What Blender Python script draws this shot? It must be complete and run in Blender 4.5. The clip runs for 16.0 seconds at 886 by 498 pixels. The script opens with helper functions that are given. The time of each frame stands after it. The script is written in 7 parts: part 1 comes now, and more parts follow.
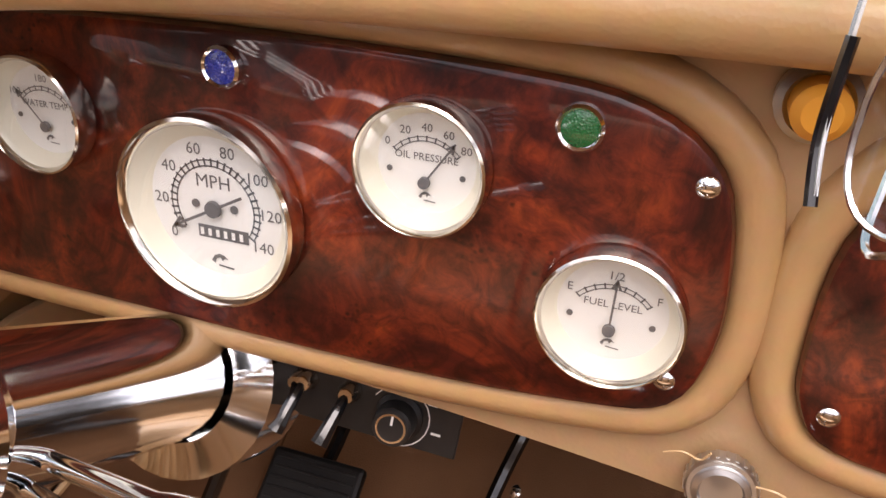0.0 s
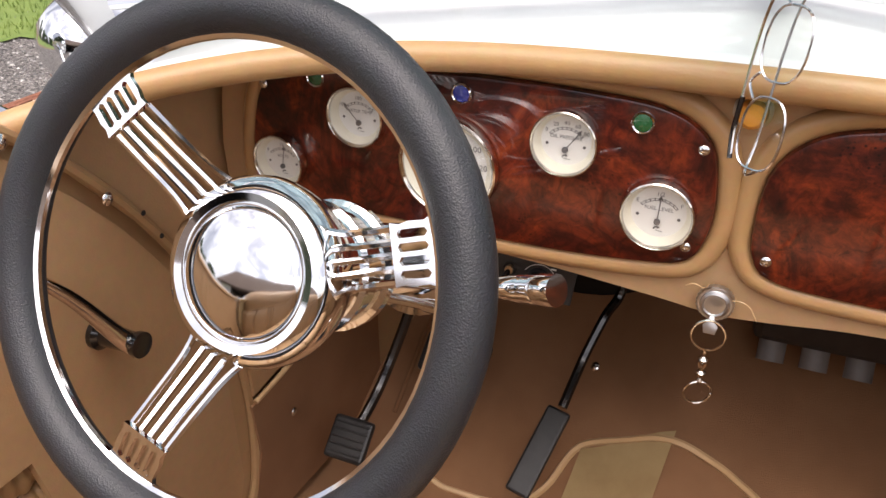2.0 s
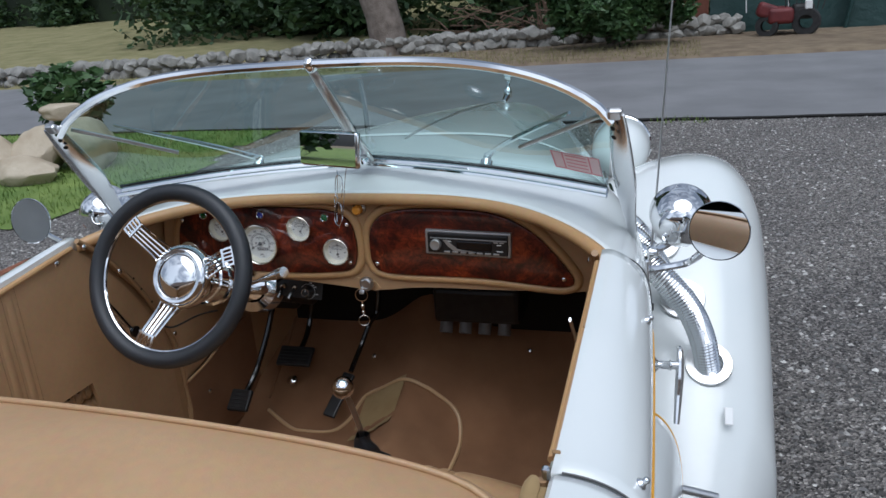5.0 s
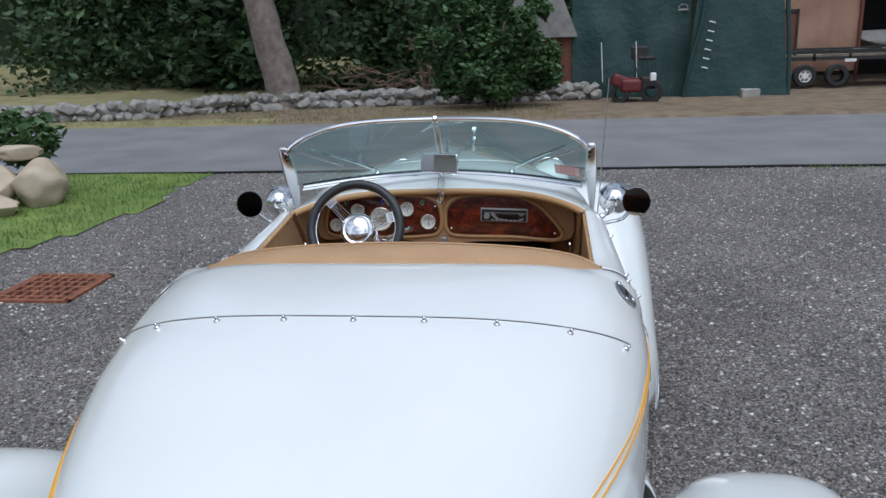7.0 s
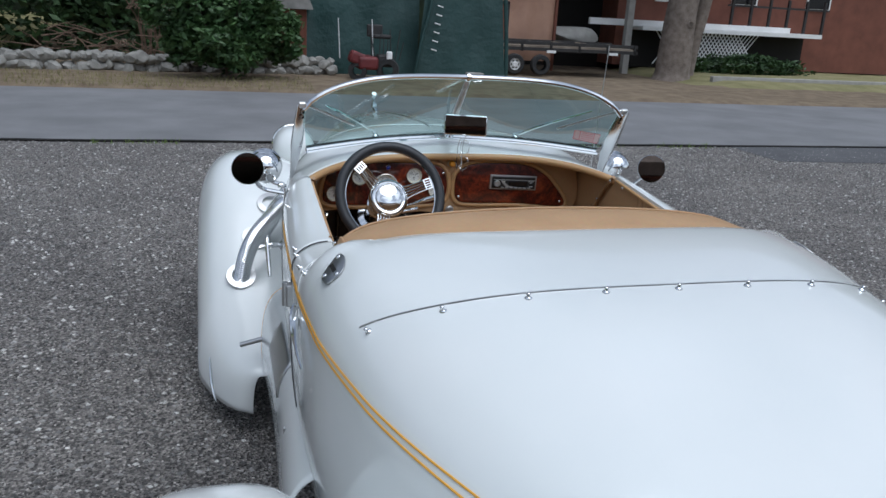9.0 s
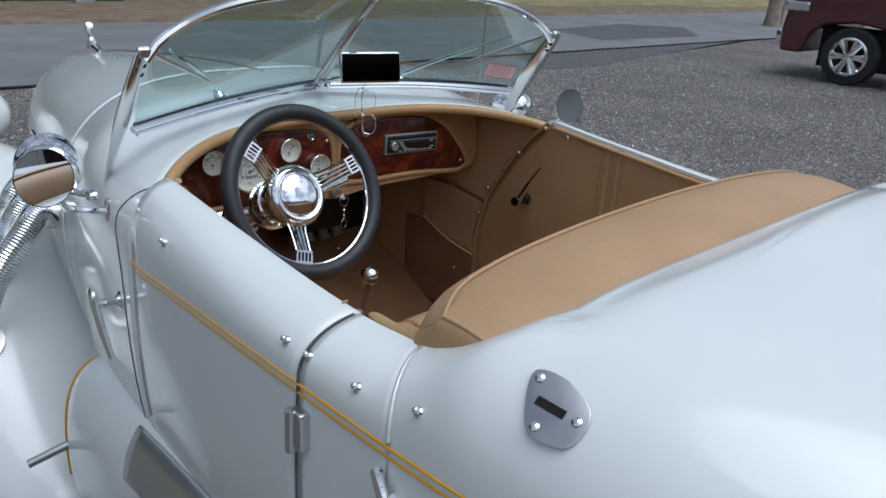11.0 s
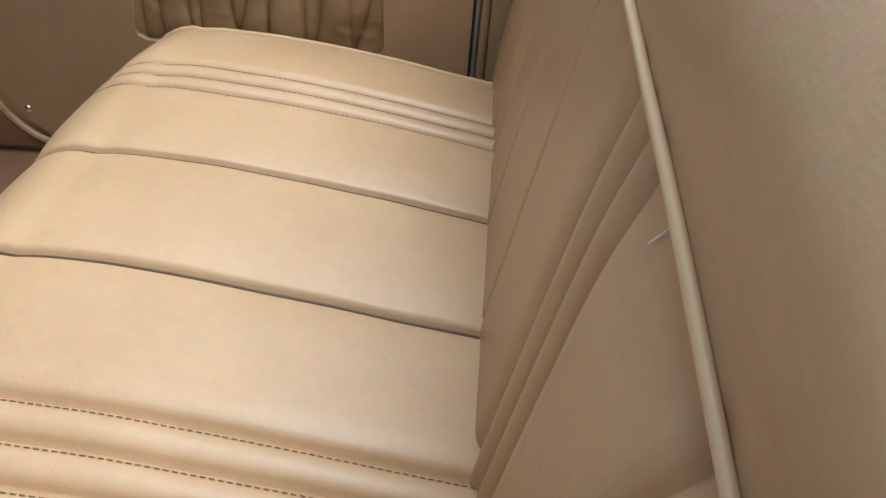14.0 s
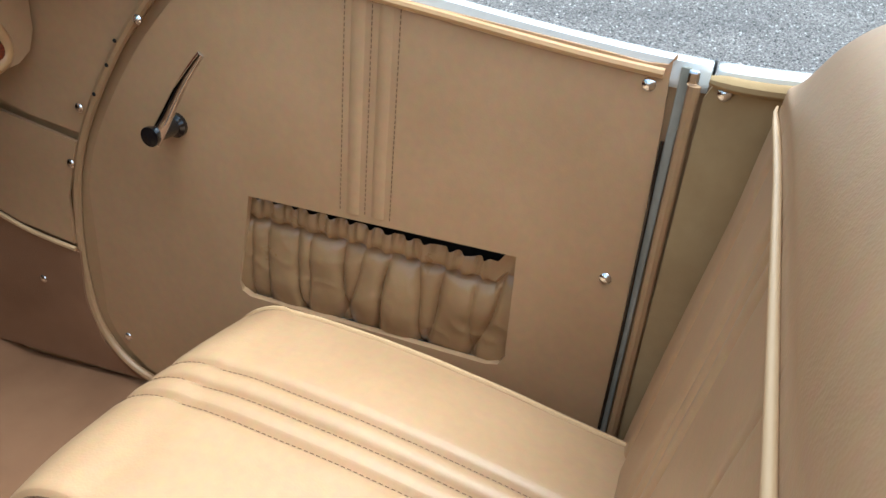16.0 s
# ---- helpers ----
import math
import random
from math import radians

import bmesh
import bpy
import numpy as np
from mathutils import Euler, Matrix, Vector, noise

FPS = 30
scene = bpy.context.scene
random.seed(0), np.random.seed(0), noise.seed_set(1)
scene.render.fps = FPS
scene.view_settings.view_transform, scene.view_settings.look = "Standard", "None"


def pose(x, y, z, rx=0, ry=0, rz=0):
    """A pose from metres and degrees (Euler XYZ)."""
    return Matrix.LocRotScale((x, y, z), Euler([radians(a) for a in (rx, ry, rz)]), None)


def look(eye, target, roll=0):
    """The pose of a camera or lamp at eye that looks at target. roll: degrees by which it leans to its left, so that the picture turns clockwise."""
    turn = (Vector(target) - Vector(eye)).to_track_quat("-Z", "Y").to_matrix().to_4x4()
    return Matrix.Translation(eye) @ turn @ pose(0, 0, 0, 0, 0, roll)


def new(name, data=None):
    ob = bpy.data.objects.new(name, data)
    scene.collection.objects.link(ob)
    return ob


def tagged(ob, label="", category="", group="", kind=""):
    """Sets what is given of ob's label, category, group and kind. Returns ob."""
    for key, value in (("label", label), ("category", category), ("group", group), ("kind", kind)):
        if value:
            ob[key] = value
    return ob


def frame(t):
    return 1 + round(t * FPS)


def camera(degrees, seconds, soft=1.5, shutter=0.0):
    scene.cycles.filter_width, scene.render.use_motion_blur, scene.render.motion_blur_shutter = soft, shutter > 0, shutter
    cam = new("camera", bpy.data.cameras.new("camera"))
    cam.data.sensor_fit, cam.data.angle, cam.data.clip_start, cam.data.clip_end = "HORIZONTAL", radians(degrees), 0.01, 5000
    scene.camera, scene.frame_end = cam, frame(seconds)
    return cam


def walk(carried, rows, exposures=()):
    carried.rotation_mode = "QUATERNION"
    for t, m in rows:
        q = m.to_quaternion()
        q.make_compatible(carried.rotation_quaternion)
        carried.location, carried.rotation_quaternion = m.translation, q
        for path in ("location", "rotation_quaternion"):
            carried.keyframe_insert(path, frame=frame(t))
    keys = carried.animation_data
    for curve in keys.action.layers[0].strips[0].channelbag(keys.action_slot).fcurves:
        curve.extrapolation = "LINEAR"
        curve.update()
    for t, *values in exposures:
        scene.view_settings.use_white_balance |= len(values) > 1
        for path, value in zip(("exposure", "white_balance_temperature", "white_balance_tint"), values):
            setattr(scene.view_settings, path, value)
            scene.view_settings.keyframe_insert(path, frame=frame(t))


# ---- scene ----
cam = camera(58.8, 16.0)

PATH = [
    (0, (-0.039, -0.307, 1.047), (-0.601, 1.393, 0.156), 2.5),
    (0.5, (-0.028, -0.412, 1.098), (-0.622, 1.27, 0.192), 2.6),
    (1, (-0.037, -0.5, 1.127), (-0.661, 1.157, 0.198), 2.0),
    (1.5, (-0.03, -0.578, 1.154), (-0.684, 1.049, 0.193), 0.9),
    (2, (0.007, -0.649, 1.186), (-0.676, 0.955, 0.205), -0.2),
    (2.5, (0.15, -0.722, 1.25), (-0.557, 0.873, 0.273), -1.0),
    (3, (0.333, -0.736, 1.296), (-0.387, 0.878, 0.359), -1.6),
    (3.5, (0.572, -0.739, 1.316), (-0.148, 0.91, 0.443), -2.0),
    (4, (0.802, -0.922, 1.365), (0.11, 0.774, 0.564), -2.4),
    (4.5, (0.839, -1.205, 1.416), (0.199, 0.547, 0.697), -3.5),
    (4.7, (0.787, -1.342, 1.427), (0.172, 0.432, 0.739), -4.0),
    (6.8, (0.467, -3.085, 1.624), (0.179, -1.177, 1.098), -2.7),
    (7, (0.398, -3.163, 1.634), (0.155, -1.251, 1.101), -1.9),
    (7.5, (0.082, -3.184, 1.597), (-0.015, -1.265, 1.043), -0.0),
    (8, (-0.247, -3.202, 1.6), (-0.159, -1.286, 1.032), 1.5),
    (8.5, (-0.545, -3.101, 1.594), (-0.244, -1.209, 1.018), 2.5),
    (8.7, (-0.673, -3.015, 1.571), (-0.28, -1.141, 0.994), 2.8),
    (10.8, (-1.213, -1.773, 1.417), (0.025, -0.358, 0.736), 3.5),
    (11, (-1.197, -1.651, 1.416), (0.107, -0.312, 0.704), 3.5),
    (11.5, (-1.038, -1.361, 1.387), (0.394, -0.218, 0.585), 3.4),
    (12, (-0.925, -1.093, 1.308), (0.622, -0.183, 0.427), 2.6),
    (12.5, (-0.879, -0.953, 1.267), (0.719, -0.307, 0.253), 2.5),
    (13, (-0.733, -0.883, 1.182), (0.859, -0.495, 0.035), 2.1),
    (13.5, (-0.633, -0.853, 1.104), (0.915, -0.648, -0.146), 2.2),
    (14, (-0.589, -0.834, 1.065), (0.952, -0.787, -0.208), 4.6),
    (14.5, (-0.528, -0.804, 1.067), (1.050, -0.819, -0.163), 6.2),
    (15, (-0.406, -0.815, 1.077), (1.238, -0.716, -0.061), 6.1),
    (15.5, (-0.300, -0.854, 1.109), (1.372, -0.558, 0.051), 5.6),
    (16, (-0.255, -0.857, 1.122), (1.405, -0.299, 0.155), 5.4),
]
EXPOSURE = [(0.0, 1.55, 7000, 22), (0.5, 1.5, 6950, 20), (1.0, 1.42, 6950, 19), (1.5, 1.4, 6950, 19), (2.0, 1.25, 6900, 18), (2.5, 1.1, 6800, 17), (3.0, 0.9, 6600, 16), (3.5, 0.65, 6200, 12), (4.0, 0.3, 5850, 9), (4.5, 0.1, 5700, 8), (7.0, 0.2, 5750, 9), (8.5, 0.1, 5700, 8),
            (11.0, 0.05, 5700, 7), (12.0, 0.1, 5700, 7), (12.5, 0.4, 5650, 5), (13.0, 0.7, 5600, 4), (13.5, 1.05, 5550, 2), (14.0, 1.27, 5500, 0), (14.5, 1.33, 5500, 0), (15.0, 1.47, 5500, 0), (15.5, 1.62, 5500, 0), (16.0, 1.72, 5500, 0)]
walk(cam, [(t, look(e, g, r)) for t, e, g, r in PATH], EXPOSURE)

# ---- world and light ----
world = bpy.data.worlds.new("overcast_sky")
scene.world = world
world.use_nodes = True
wn = world.node_tree
sky = wn.nodes.new("ShaderNodeTexSky")
sky.sky_type = "NISHITA"
sky.sun_disc = False
sky.sun_elevation = radians(70)
sky.sun_rotation = radians(162)
sky.air_density, sky.dust_density, sky.ozone_density = 1.0, 4.0, 1.0
pale = wn.nodes.new("ShaderNodeHueSaturation")
pale.inputs["Saturation"].default_value = 0.36
wn.links.new(sky.outputs[0], pale.inputs["Color"])
where = wn.nodes.new("ShaderNodeTexCoord")
cloud = wn.nodes.new("ShaderNodeTexNoise")
cloud.inputs["Scale"].default_value, cloud.inputs["Detail"].default_value, cloud.inputs["Distortion"].default_value = 2.6, 6.0, 0.6
wn.links.new(where.outputs["Generated"], cloud.inputs["Vector"])
broken = wn.nodes.new("ShaderNodeValToRGB")
broken.color_ramp.elements[0].position, broken.color_ramp.elements[0].color = 0.43, (0.62, 0.65, 0.70, 1)
broken.color_ramp.elements[1].position, broken.color_ramp.elements[1].color = 0.59, (1.50, 1.48, 1.44, 1)
wn.links.new(cloud.outputs["Fac"], broken.inputs["Fac"])
layer = wn.nodes.new("ShaderNodeMix")
layer.data_type, layer.blend_type = "RGBA", "MULTIPLY"
layer.inputs["Factor"].default_value = 1.0
wn.links.new(pale.outputs[0], layer.inputs["A"])
wn.links.new(broken.outputs[0], layer.inputs["B"])
wn.links.new(layer.outputs["Result"], wn.nodes["Background"].inputs["Color"])
wn.nodes["Background"].inputs["Strength"].default_value = 0.12
sun = new("sun", bpy.data.lights.new("sun", "SUN"))
sun.data.energy, sun.data.angle, sun.data.color = 1.05, radians(60), (1.0, 0.97, 0.93)
sun.matrix_world = look((1.0, -3.2, 9), (0, 0, 0))

GZ = -0.2   # height of the gravel under the car


# ---- geometry helpers ----
def crom(pts, n, closed=False):
    """Points on a smooth curve through pts, n to each span."""
    P = [Vector(p) for p in pts]
    k = len(P)
    out = []
    spans = k if closed else k - 1
    for i in range(spans):
        if closed:
            a, b, c, d = P[i - 1], P[i], P[(i + 1) % k], P[(i + 2) % k]
        else:
            a, b, c, d = P[max(i - 1, 0)], P[i], P[i + 1], P[min(i + 2, k - 1)]
        for j in range(n):
            t = j / n
            out.append(0.5 * ((2 * b) + (c - a) * t + (2 * a - 5 * b + 4 * c - d) * t * t + (3 * b - a - 3 * c + d) * t ** 3))
    if not closed:
        out.append(P[-1])
    return out


def curve_of(*pairs):
    """A smooth function through (argument, value) pairs, in rising order."""
    X = [p[0] for p in pairs]
    Y = [p[1] for p in pairs]
    M = []
    for i in range(len(X)):
        if i in (0, len(X) - 1):
            j = 0 if i == 0 else i - 1
            M.append((Y[j + 1] - Y[j]) / (X[j + 1] - X[j]))
        else:
            a = (Y[i] - Y[i - 1]) / (X[i] - X[i - 1])
            b = (Y[i + 1] - Y[i]) / (X[i + 1] - X[i])
            M.append(0.0 if a * b <= 0 else 2 * a * b / (a + b))

    def f(x):
        if x <= X[0]:
            return Y[0]
        if x >= X[-1]:
            return Y[-1]
        i = max(j for j in range(len(X) - 1) if X[j] <= x)
        h = X[i + 1] - X[i]
        t = (x - X[i]) / h
        return (Y[i] * (1 + 2 * t) * (1 - t) ** 2 + M[i] * h * t * (1 - t) ** 2
                + Y[i + 1] * t * t * (3 - 2 * t) + M[i + 1] * h * t * t * (t - 1))
    return f


def grid(fn, nu, nv, wrap_u=False, wrap_v=False, bm=None):
    bm = bm or bmesh.new()
    mu, mv = (nu if wrap_u else nu + 1), (nv if wrap_v else nv + 1)
    V = [[bm.verts.new(fn(i / nu, j / nv)) for j in range(mv)] for i in range(mu)]
    for i in range(nu):
        for j in range(nv):
            q = [V[i][j], V[(i + 1) % mu][j], V[(i + 1) % mu][(j + 1) % mv], V[i][(j + 1) % mv]]
            if len(set(q)) == 4:
                bm.faces.new(q)
    return bm


def sweep(points, radius, n=8, closed=False, bm=None, flat=1.0, up=None):
    """A tube along points. radius: a number or a function of the way from 0 to 1."""
    bm = bm or bmesh.new()
    P = [Vector(p) for p in points]
    k = len(P)
    T = []
    for i in range(k):
        a = P[i - 1] if (closed or i > 0) else P[i]
        b = P[(i + 1) % k] if (closed or i < k - 1) else P[i]
        T.append((b - a).normalized())
    ref = Vector(up) if up else (Vector((0, 0, 1)) if abs(T[0].z) < 0.9 else Vector((1, 0, 0)))
    N = (ref - T[0] * ref.dot(T[0])).normalized()
    rings = []
    for i in range(k):
        if up:
            N = (ref - T[i] * ref.dot(T[i])).normalized()
        else:
            N = (N - T[i] * N.dot(T[i])).normalized()
        B = T[i].cross(N)
        r = radius(i / (k - 1 if not closed else k)) if callable(radius) else radius
        rings.append([bm.verts.new(P[i] + (N * math.cos(a) * flat + B * math.sin(a)) * r)
                      for a in (2 * math.pi * j / n for j in range(n))])
    for i in range(k if closed else k - 1):
        A, C = rings[i], rings[(i + 1) % k]
        for j in range(n):
            bm.faces.new((A[j], A[(j + 1) % n], C[(j + 1) % n], C[j]))
    if not closed:
        bm.faces.new(rings[0][::-1])
        bm.faces.new(rings[-1])
    return bm


def frame_to(at, axis, up=(0, 0, 1)):
    """A pose at a point whose local z runs along axis."""
    z = Vector(axis).normalized()
    u = Vector(up)
    if abs(z.dot(u)) > 0.98:
        u = Vector((0, 1, 0))
    x = u.cross(z).normalized()
    y = z.cross(x)
    m = Matrix((x, y, z)).transposed().to_4x4()
    m.translation = at
    return m


def lathe(profile, m=None, n=24, bm=None, a0=0.0, a1=2 * math.pi):
    """Turns (radius, height) pairs about local z, placed by m."""
    bm = bm or bmesh.new()
    m = m or Matrix()
    full = abs(a1 - a0 - 2 * math.pi) < 1e-6
    cols = n if full else n + 1
    rows_ = []
    for r, h in profile:
        if r < 1e-6:
            rows_.append([bm.verts.new(m @ Vector((0, 0, h)))])
        else:
            rows_.append([bm.verts.new(m @ Vector((r * math.cos(a), r * math.sin(a), h)))
                          for a in (a0 + (a1 - a0) * j / n for j in range(cols))])
    for A, B in zip(rows_, rows_[1:]):
        for j in range(n):
            k = (j + 1) % cols
            if len(A) == 1 and len(B) == 1:
                continue
            if len(A) == 1:
                bm.faces.new((A[0], B[k], B[j]))
            elif len(B) == 1:
                bm.faces.new((A[j], A[k], B[0]))
            else:
                bm.faces.new((A[j], A[k], B[k], B[j]))
    return bm


BOXES = set()


def rbox(sx, sy, sz, m=None, bevel=0.0, seg=2, bm=None):
    """A box of full sizes sx, sy, sz round the origin of m, with rounded edges."""
    b = bmesh.new()
    bmesh.ops.create_cube(b, size=1.0, matrix=Matrix.Diagonal((sx, sy, sz, 1)))
    if bevel:
        bmesh.ops.bevel(b, geom=list(b.edges), offset=bevel, segments=seg, affect="EDGES", profile=0.5)
    if m:
        b.transform(m)
    if bm:
        return join(bm, b)
    BOXES.add(id(b))
    return b


def join(bm, other):
    me = bpy.data.meshes.new("tmp")
    other.to_mesh(me)
    other.free()
    bm.from_mesh(me)
    bpy.data.meshes.remove(me)
    return bm


def ball(r, m=None, nu=20, nv=12, squash=(1, 1, 1), bm=None):
    b = bm or bmesh.new()
    bmesh.ops.create_uvsphere(b, u_segments=nu, v_segments=nv, radius=r,
                              matrix=(m or Matrix()) @ Matrix.Diagonal((*squash, 1)))
    return b


def prism(outline, depth, m=None, bevel=0.0, holes=(), bm=None):
    """A plate: a 2D outline (with holes) in local xy, from z=0 to z=depth, placed by m."""
    b = bmesh.new()
    edges = []
    for loop in (outline, *holes):
        vs = [b.verts.new((p[0], p[1], 0)) for p in loop]
        edges += [b.edges.new((vs[i], vs[(i + 1) % len(vs)])) for i in range(len(vs))]
    if holes:
        bmesh.ops.triangle_fill(b, edges=edges, use_beauty=True)
    else:
        b.faces.new(vs)
    bmesh.ops.recalc_face_normals(b, faces=b.faces)
    if b.faces[:] and sum((f.normal.z for f in b.faces)) > 0:
        bmesh.ops.reverse_faces(b, faces=b.faces)
    ext = bmesh.ops.extrude_face_region(b, geom=b.faces[:])
    top = [v for v in ext["geom"] if isinstance(v, bmesh.types.BMVert)]
    bmesh.ops.translate(b, verts=top, vec=(0, 0, depth))
    if bevel:
        rim = [e for e in b.edges if all(v in set(top) for v in e.verts) and len(e.link_faces) == 2
               and abs(e.link_faces[0].normal.z - e.link_faces[1].normal.z) > 0.5]
        bmesh.ops.bevel(b, geom=rim, offset=bevel, segments=2, affect="EDGES", profile=0.5)
    bmesh.ops.recalc_face_normals(b, faces=b.faces)
    if m:
        b.transform(m)
    return join(bm, b) if bm else b


def part(name, bm, mat, parent, label="", smooth=True, kind=""):
    me = bpy.data.meshes.new(name)
    bmesh.ops.recalc_face_normals(bm, faces=bm.faces)
    box = id(bm) in BOXES
    BOXES.discard(id(bm))
    bm.to_mesh(me)
    bm.free()
    me.materials.append(mat)
    if smooth:
        whole = sum(p.area for p in me.polygons)
        for p in me.polygons:
            p.use_smooth = True
        me.set_sharp_from_angle(angle=radians(38))
        for p in me.polygons:
            if box and p.area > 0.012 * whole:
                p.use_smooth = False
    ob = new(name, me)
    if parent:
        ob.parent = parent
        ob.matrix_parent_inverse = parent.matrix_world.inverted()
    if label or kind:
        tagged(ob, label, kind=kind)
    return ob


def share(ob, m):
    """The same mesh again, under the same parent, moved by m."""
    c = ob.copy()
    scene.collection.objects.link(c)
    c.matrix_basis = m @ ob.matrix_basis
    return c


def thick(ob, t, offset=-1.0):
    s = ob.modifiers.new("thickness", "SOLIDIFY")
    s.thickness, s.offset = t, offset
    return ob


def thing(name, at=(0, 0, 0), label="", category="", group="", kind=""):
    ob = new(name)
    ob.empty_display_size = 0.05
    ob.matrix_world = Matrix.Translation(at)
    bpy.context.view_layer.update()
    return tagged(ob, label, category, group, kind)


# ---- materials ----
def material(name, color, rough=0.5, metal=0.0, coat=0.0, spec=0.5):
    m = bpy.data.materials.new(name)
    m.use_nodes = True
    b = m.node_tree.nodes["Principled BSDF"]
    b.inputs["Base Color"].default_value = (*color, 1)
    b.inputs["Roughness"].default_value = rough
    b.inputs["Metallic"].default_value = metal
    b.inputs["Coat Weight"].default_value = coat
    b.inputs["Coat Roughness"].default_value = 0.04
    b.inputs["Specular IOR Level"].default_value = spec
    return m


def noise_node(m, scale, detail=4.0, rough=0.55, kind="ShaderNodeTexNoise", dist=0.0):
    t = m.node_tree
    co = t.nodes.get("coords") or t.nodes.new("ShaderNodeTexCoord")
    co.name = "coords"
    n = t.nodes.new(kind)
    n.inputs["Scale"].default_value = scale
    if kind == "ShaderNodeTexNoise":
        n.inputs["Detail"].default_value = detail
        n.inputs["Roughness"].default_value = rough
        n.inputs["Distortion"].default_value = dist
    t.links.new(co.outputs["Object"], n.inputs["Vector"])
    return n


def ramp(m, src, stops):
    t = m.node_tree
    r = t.nodes.new("ShaderNodeValToRGB")
    e = r.color_ramp.elements
    while len(e) < len(stops):
        e.new(0.5)
    for el, (p, c) in zip(e, stops):
        el.position, el.color = p, ((*c, 1) if len(c) == 3 else c)
    t.links.new(src, r.inputs["Fac"])
    return r


def blend(m, fac, a, b, mode="MIX"):
    t = m.node_tree
    x = t.nodes.new("ShaderNodeMix")
    x.data_type, x.blend_type = "RGBA", mode
    for sock, v in ((x.inputs["Factor"], fac), (x.inputs["A"], a), (x.inputs["B"], b)):
        if isinstance(v, (int, float)):
            sock.default_value = v
        elif isinstance(v, tuple):
            sock.default_value = (*v, 1)
        else:
            t.links.new(v, sock)
    return x.outputs["Result"]


def set_color(m, sock):
    m.node_tree.links.new(sock, m.node_tree.nodes["Principled BSDF"].inputs["Base Color"])


def set_rough(m, sock, lo, hi):
    t = m.node_tree
    r = t.nodes.new("ShaderNodeMapRange")
    r.inputs["To Min"].default_value, r.inputs["To Max"].default_value = lo, hi
    t.links.new(sock, r.inputs["Value"])
    t.links.new(r.outputs[0], t.nodes["Principled BSDF"].inputs["Roughness"])


def bump(m, sock, strength=0.3, distance=0.01):
    t = m.node_tree
    b = t.nodes.new("ShaderNodeBump")
    b.inputs["Strength"].default_value, b.inputs["Distance"].default_value = strength, distance
    t.links.new(sock, b.inputs["Height"])
    old = t.nodes["Principled BSDF"].inputs["Normal"]
    if old.is_linked:
        t.links.new(old.links[0].from_socket, b.inputs["Normal"])
    t.links.new(b.outputs[0], old)


def mottled(name, c1, c2, scale, rough=0.6, bump_scale=None, bump_strength=0.3, bump_distance=0.002, coat=0.0, metal=0.0, mid=0.5):
    m = material(name, c1, rough, metal, coat)
    n = noise_node(m, scale)
    set_color(m, ramp(m, n.outputs["Fac"], [(mid - 0.18, c1), (mid + 0.18, c2)]).outputs[0])
    if bump_scale:
        bump(m, noise_node(m, bump_scale, 3).outputs["Fac"], bump_strength, bump_distance)
    return m


def leather(name, c1, c2, rough=0.42):
    m = material(name, c1, rough)
    n = noise_node(m, 7, 5)
    fine = noise_node(m, 90, 3)
    base = ramp(m, n.outputs["Fac"], [(0.3, c1), (0.7, c2)]).outputs[0]
    set_color(m, blend(m, 0.12, base, fine.outputs["Color"], "OVERLAY"))
    v = noise_node(m, 420, kind="ShaderNodeTexVoronoi")
    bump(m, v.outputs["Distance"], 0.15, 0.0008)
    bump(m, noise_node(m, 22, 3).outputs["Fac"], 0.08, 0.004)
    set_rough(m, n.outputs["Fac"], rough - 0.08, rough + 0.1)
    return m


WHITE = material("pearl_white_paint", (0.8, 0.82, 0.81), 0.32, 0.0, 0.6)
n_ = noise_node(WHITE, 1.7, 4)
set_color(WHITE, ramp(WHITE, n_.outputs["Fac"], [(0.3, (0.72, 0.755, 0.745)), (0.7, (0.78, 0.795, 0.78))]).outputs[0])
set_rough(WHITE, noise_node(WHITE, 60, 4).outputs["Fac"], 0.13, 0.24)
CHROME = material("chrome", (0.86, 0.87, 0.88), 0.05, 1.0)
set_rough(CHROME, noise_node(CHROME, 30, 4).outputs["Fac"], 0.03, 0.11)
POLISHED = material("polished_aluminium", (0.72, 0.73, 0.74), 0.16, 1.0)
set_rough(POLISHED, noise_node(POLISHED, 45, 4).outputs["Fac"], 0.12, 0.26)
STEEL = material("brushed_steel", (0.6, 0.6, 0.6), 0.3, 1.0)
set_rough(STEEL, noise_node(STEEL, 80, 4).outputs["Fac"], 0.22, 0.42)
TAN = leather("tan_leather", (0.40, 0.245, 0.125), (0.455, 0.285, 0.15))
TANROLL = leather("tan_leather_roll", (0.45, 0.265, 0.115), (0.51, 0.305, 0.14), 0.34)
# below the tan leather in tone: the recessed pocket's shade is coloured in
POCKETSKIN = leather("pocket_shade_leather", (0.30, 0.178, 0.082), (0.36, 0.218, 0.104), 0.28)
# darker copy of the tan leather, with shade put into the colour
TANDARK = leather("tan_leather_shade", (0.34, 0.205, 0.10), (0.39, 0.24, 0.12))
PIPING = material("piping_vinyl", (0.60, 0.40, 0.21), 0.35)
CARPET = mottled("brown_carpet", (0.22, 0.108, 0.05), (0.31, 0.16, 0.078), 5, 0.95, 700, 0.6, 0.003)
SUEDE = mottled("tan_flock", (0.30, 0.20, 0.09), (0.38, 0.27, 0.13), 14, 0.9, 300, 0.3, 0.001)
BLACK = mottled("black_plastic", (0.008, 0.008, 0.009), (0.018, 0.018, 0.018), 40, 0.42, 500, 0.2, 0.0005)
GLOSSBLACK = material("gloss_black", (0.006, 0.006, 0.007), 0.15, 0.0, 0.5)
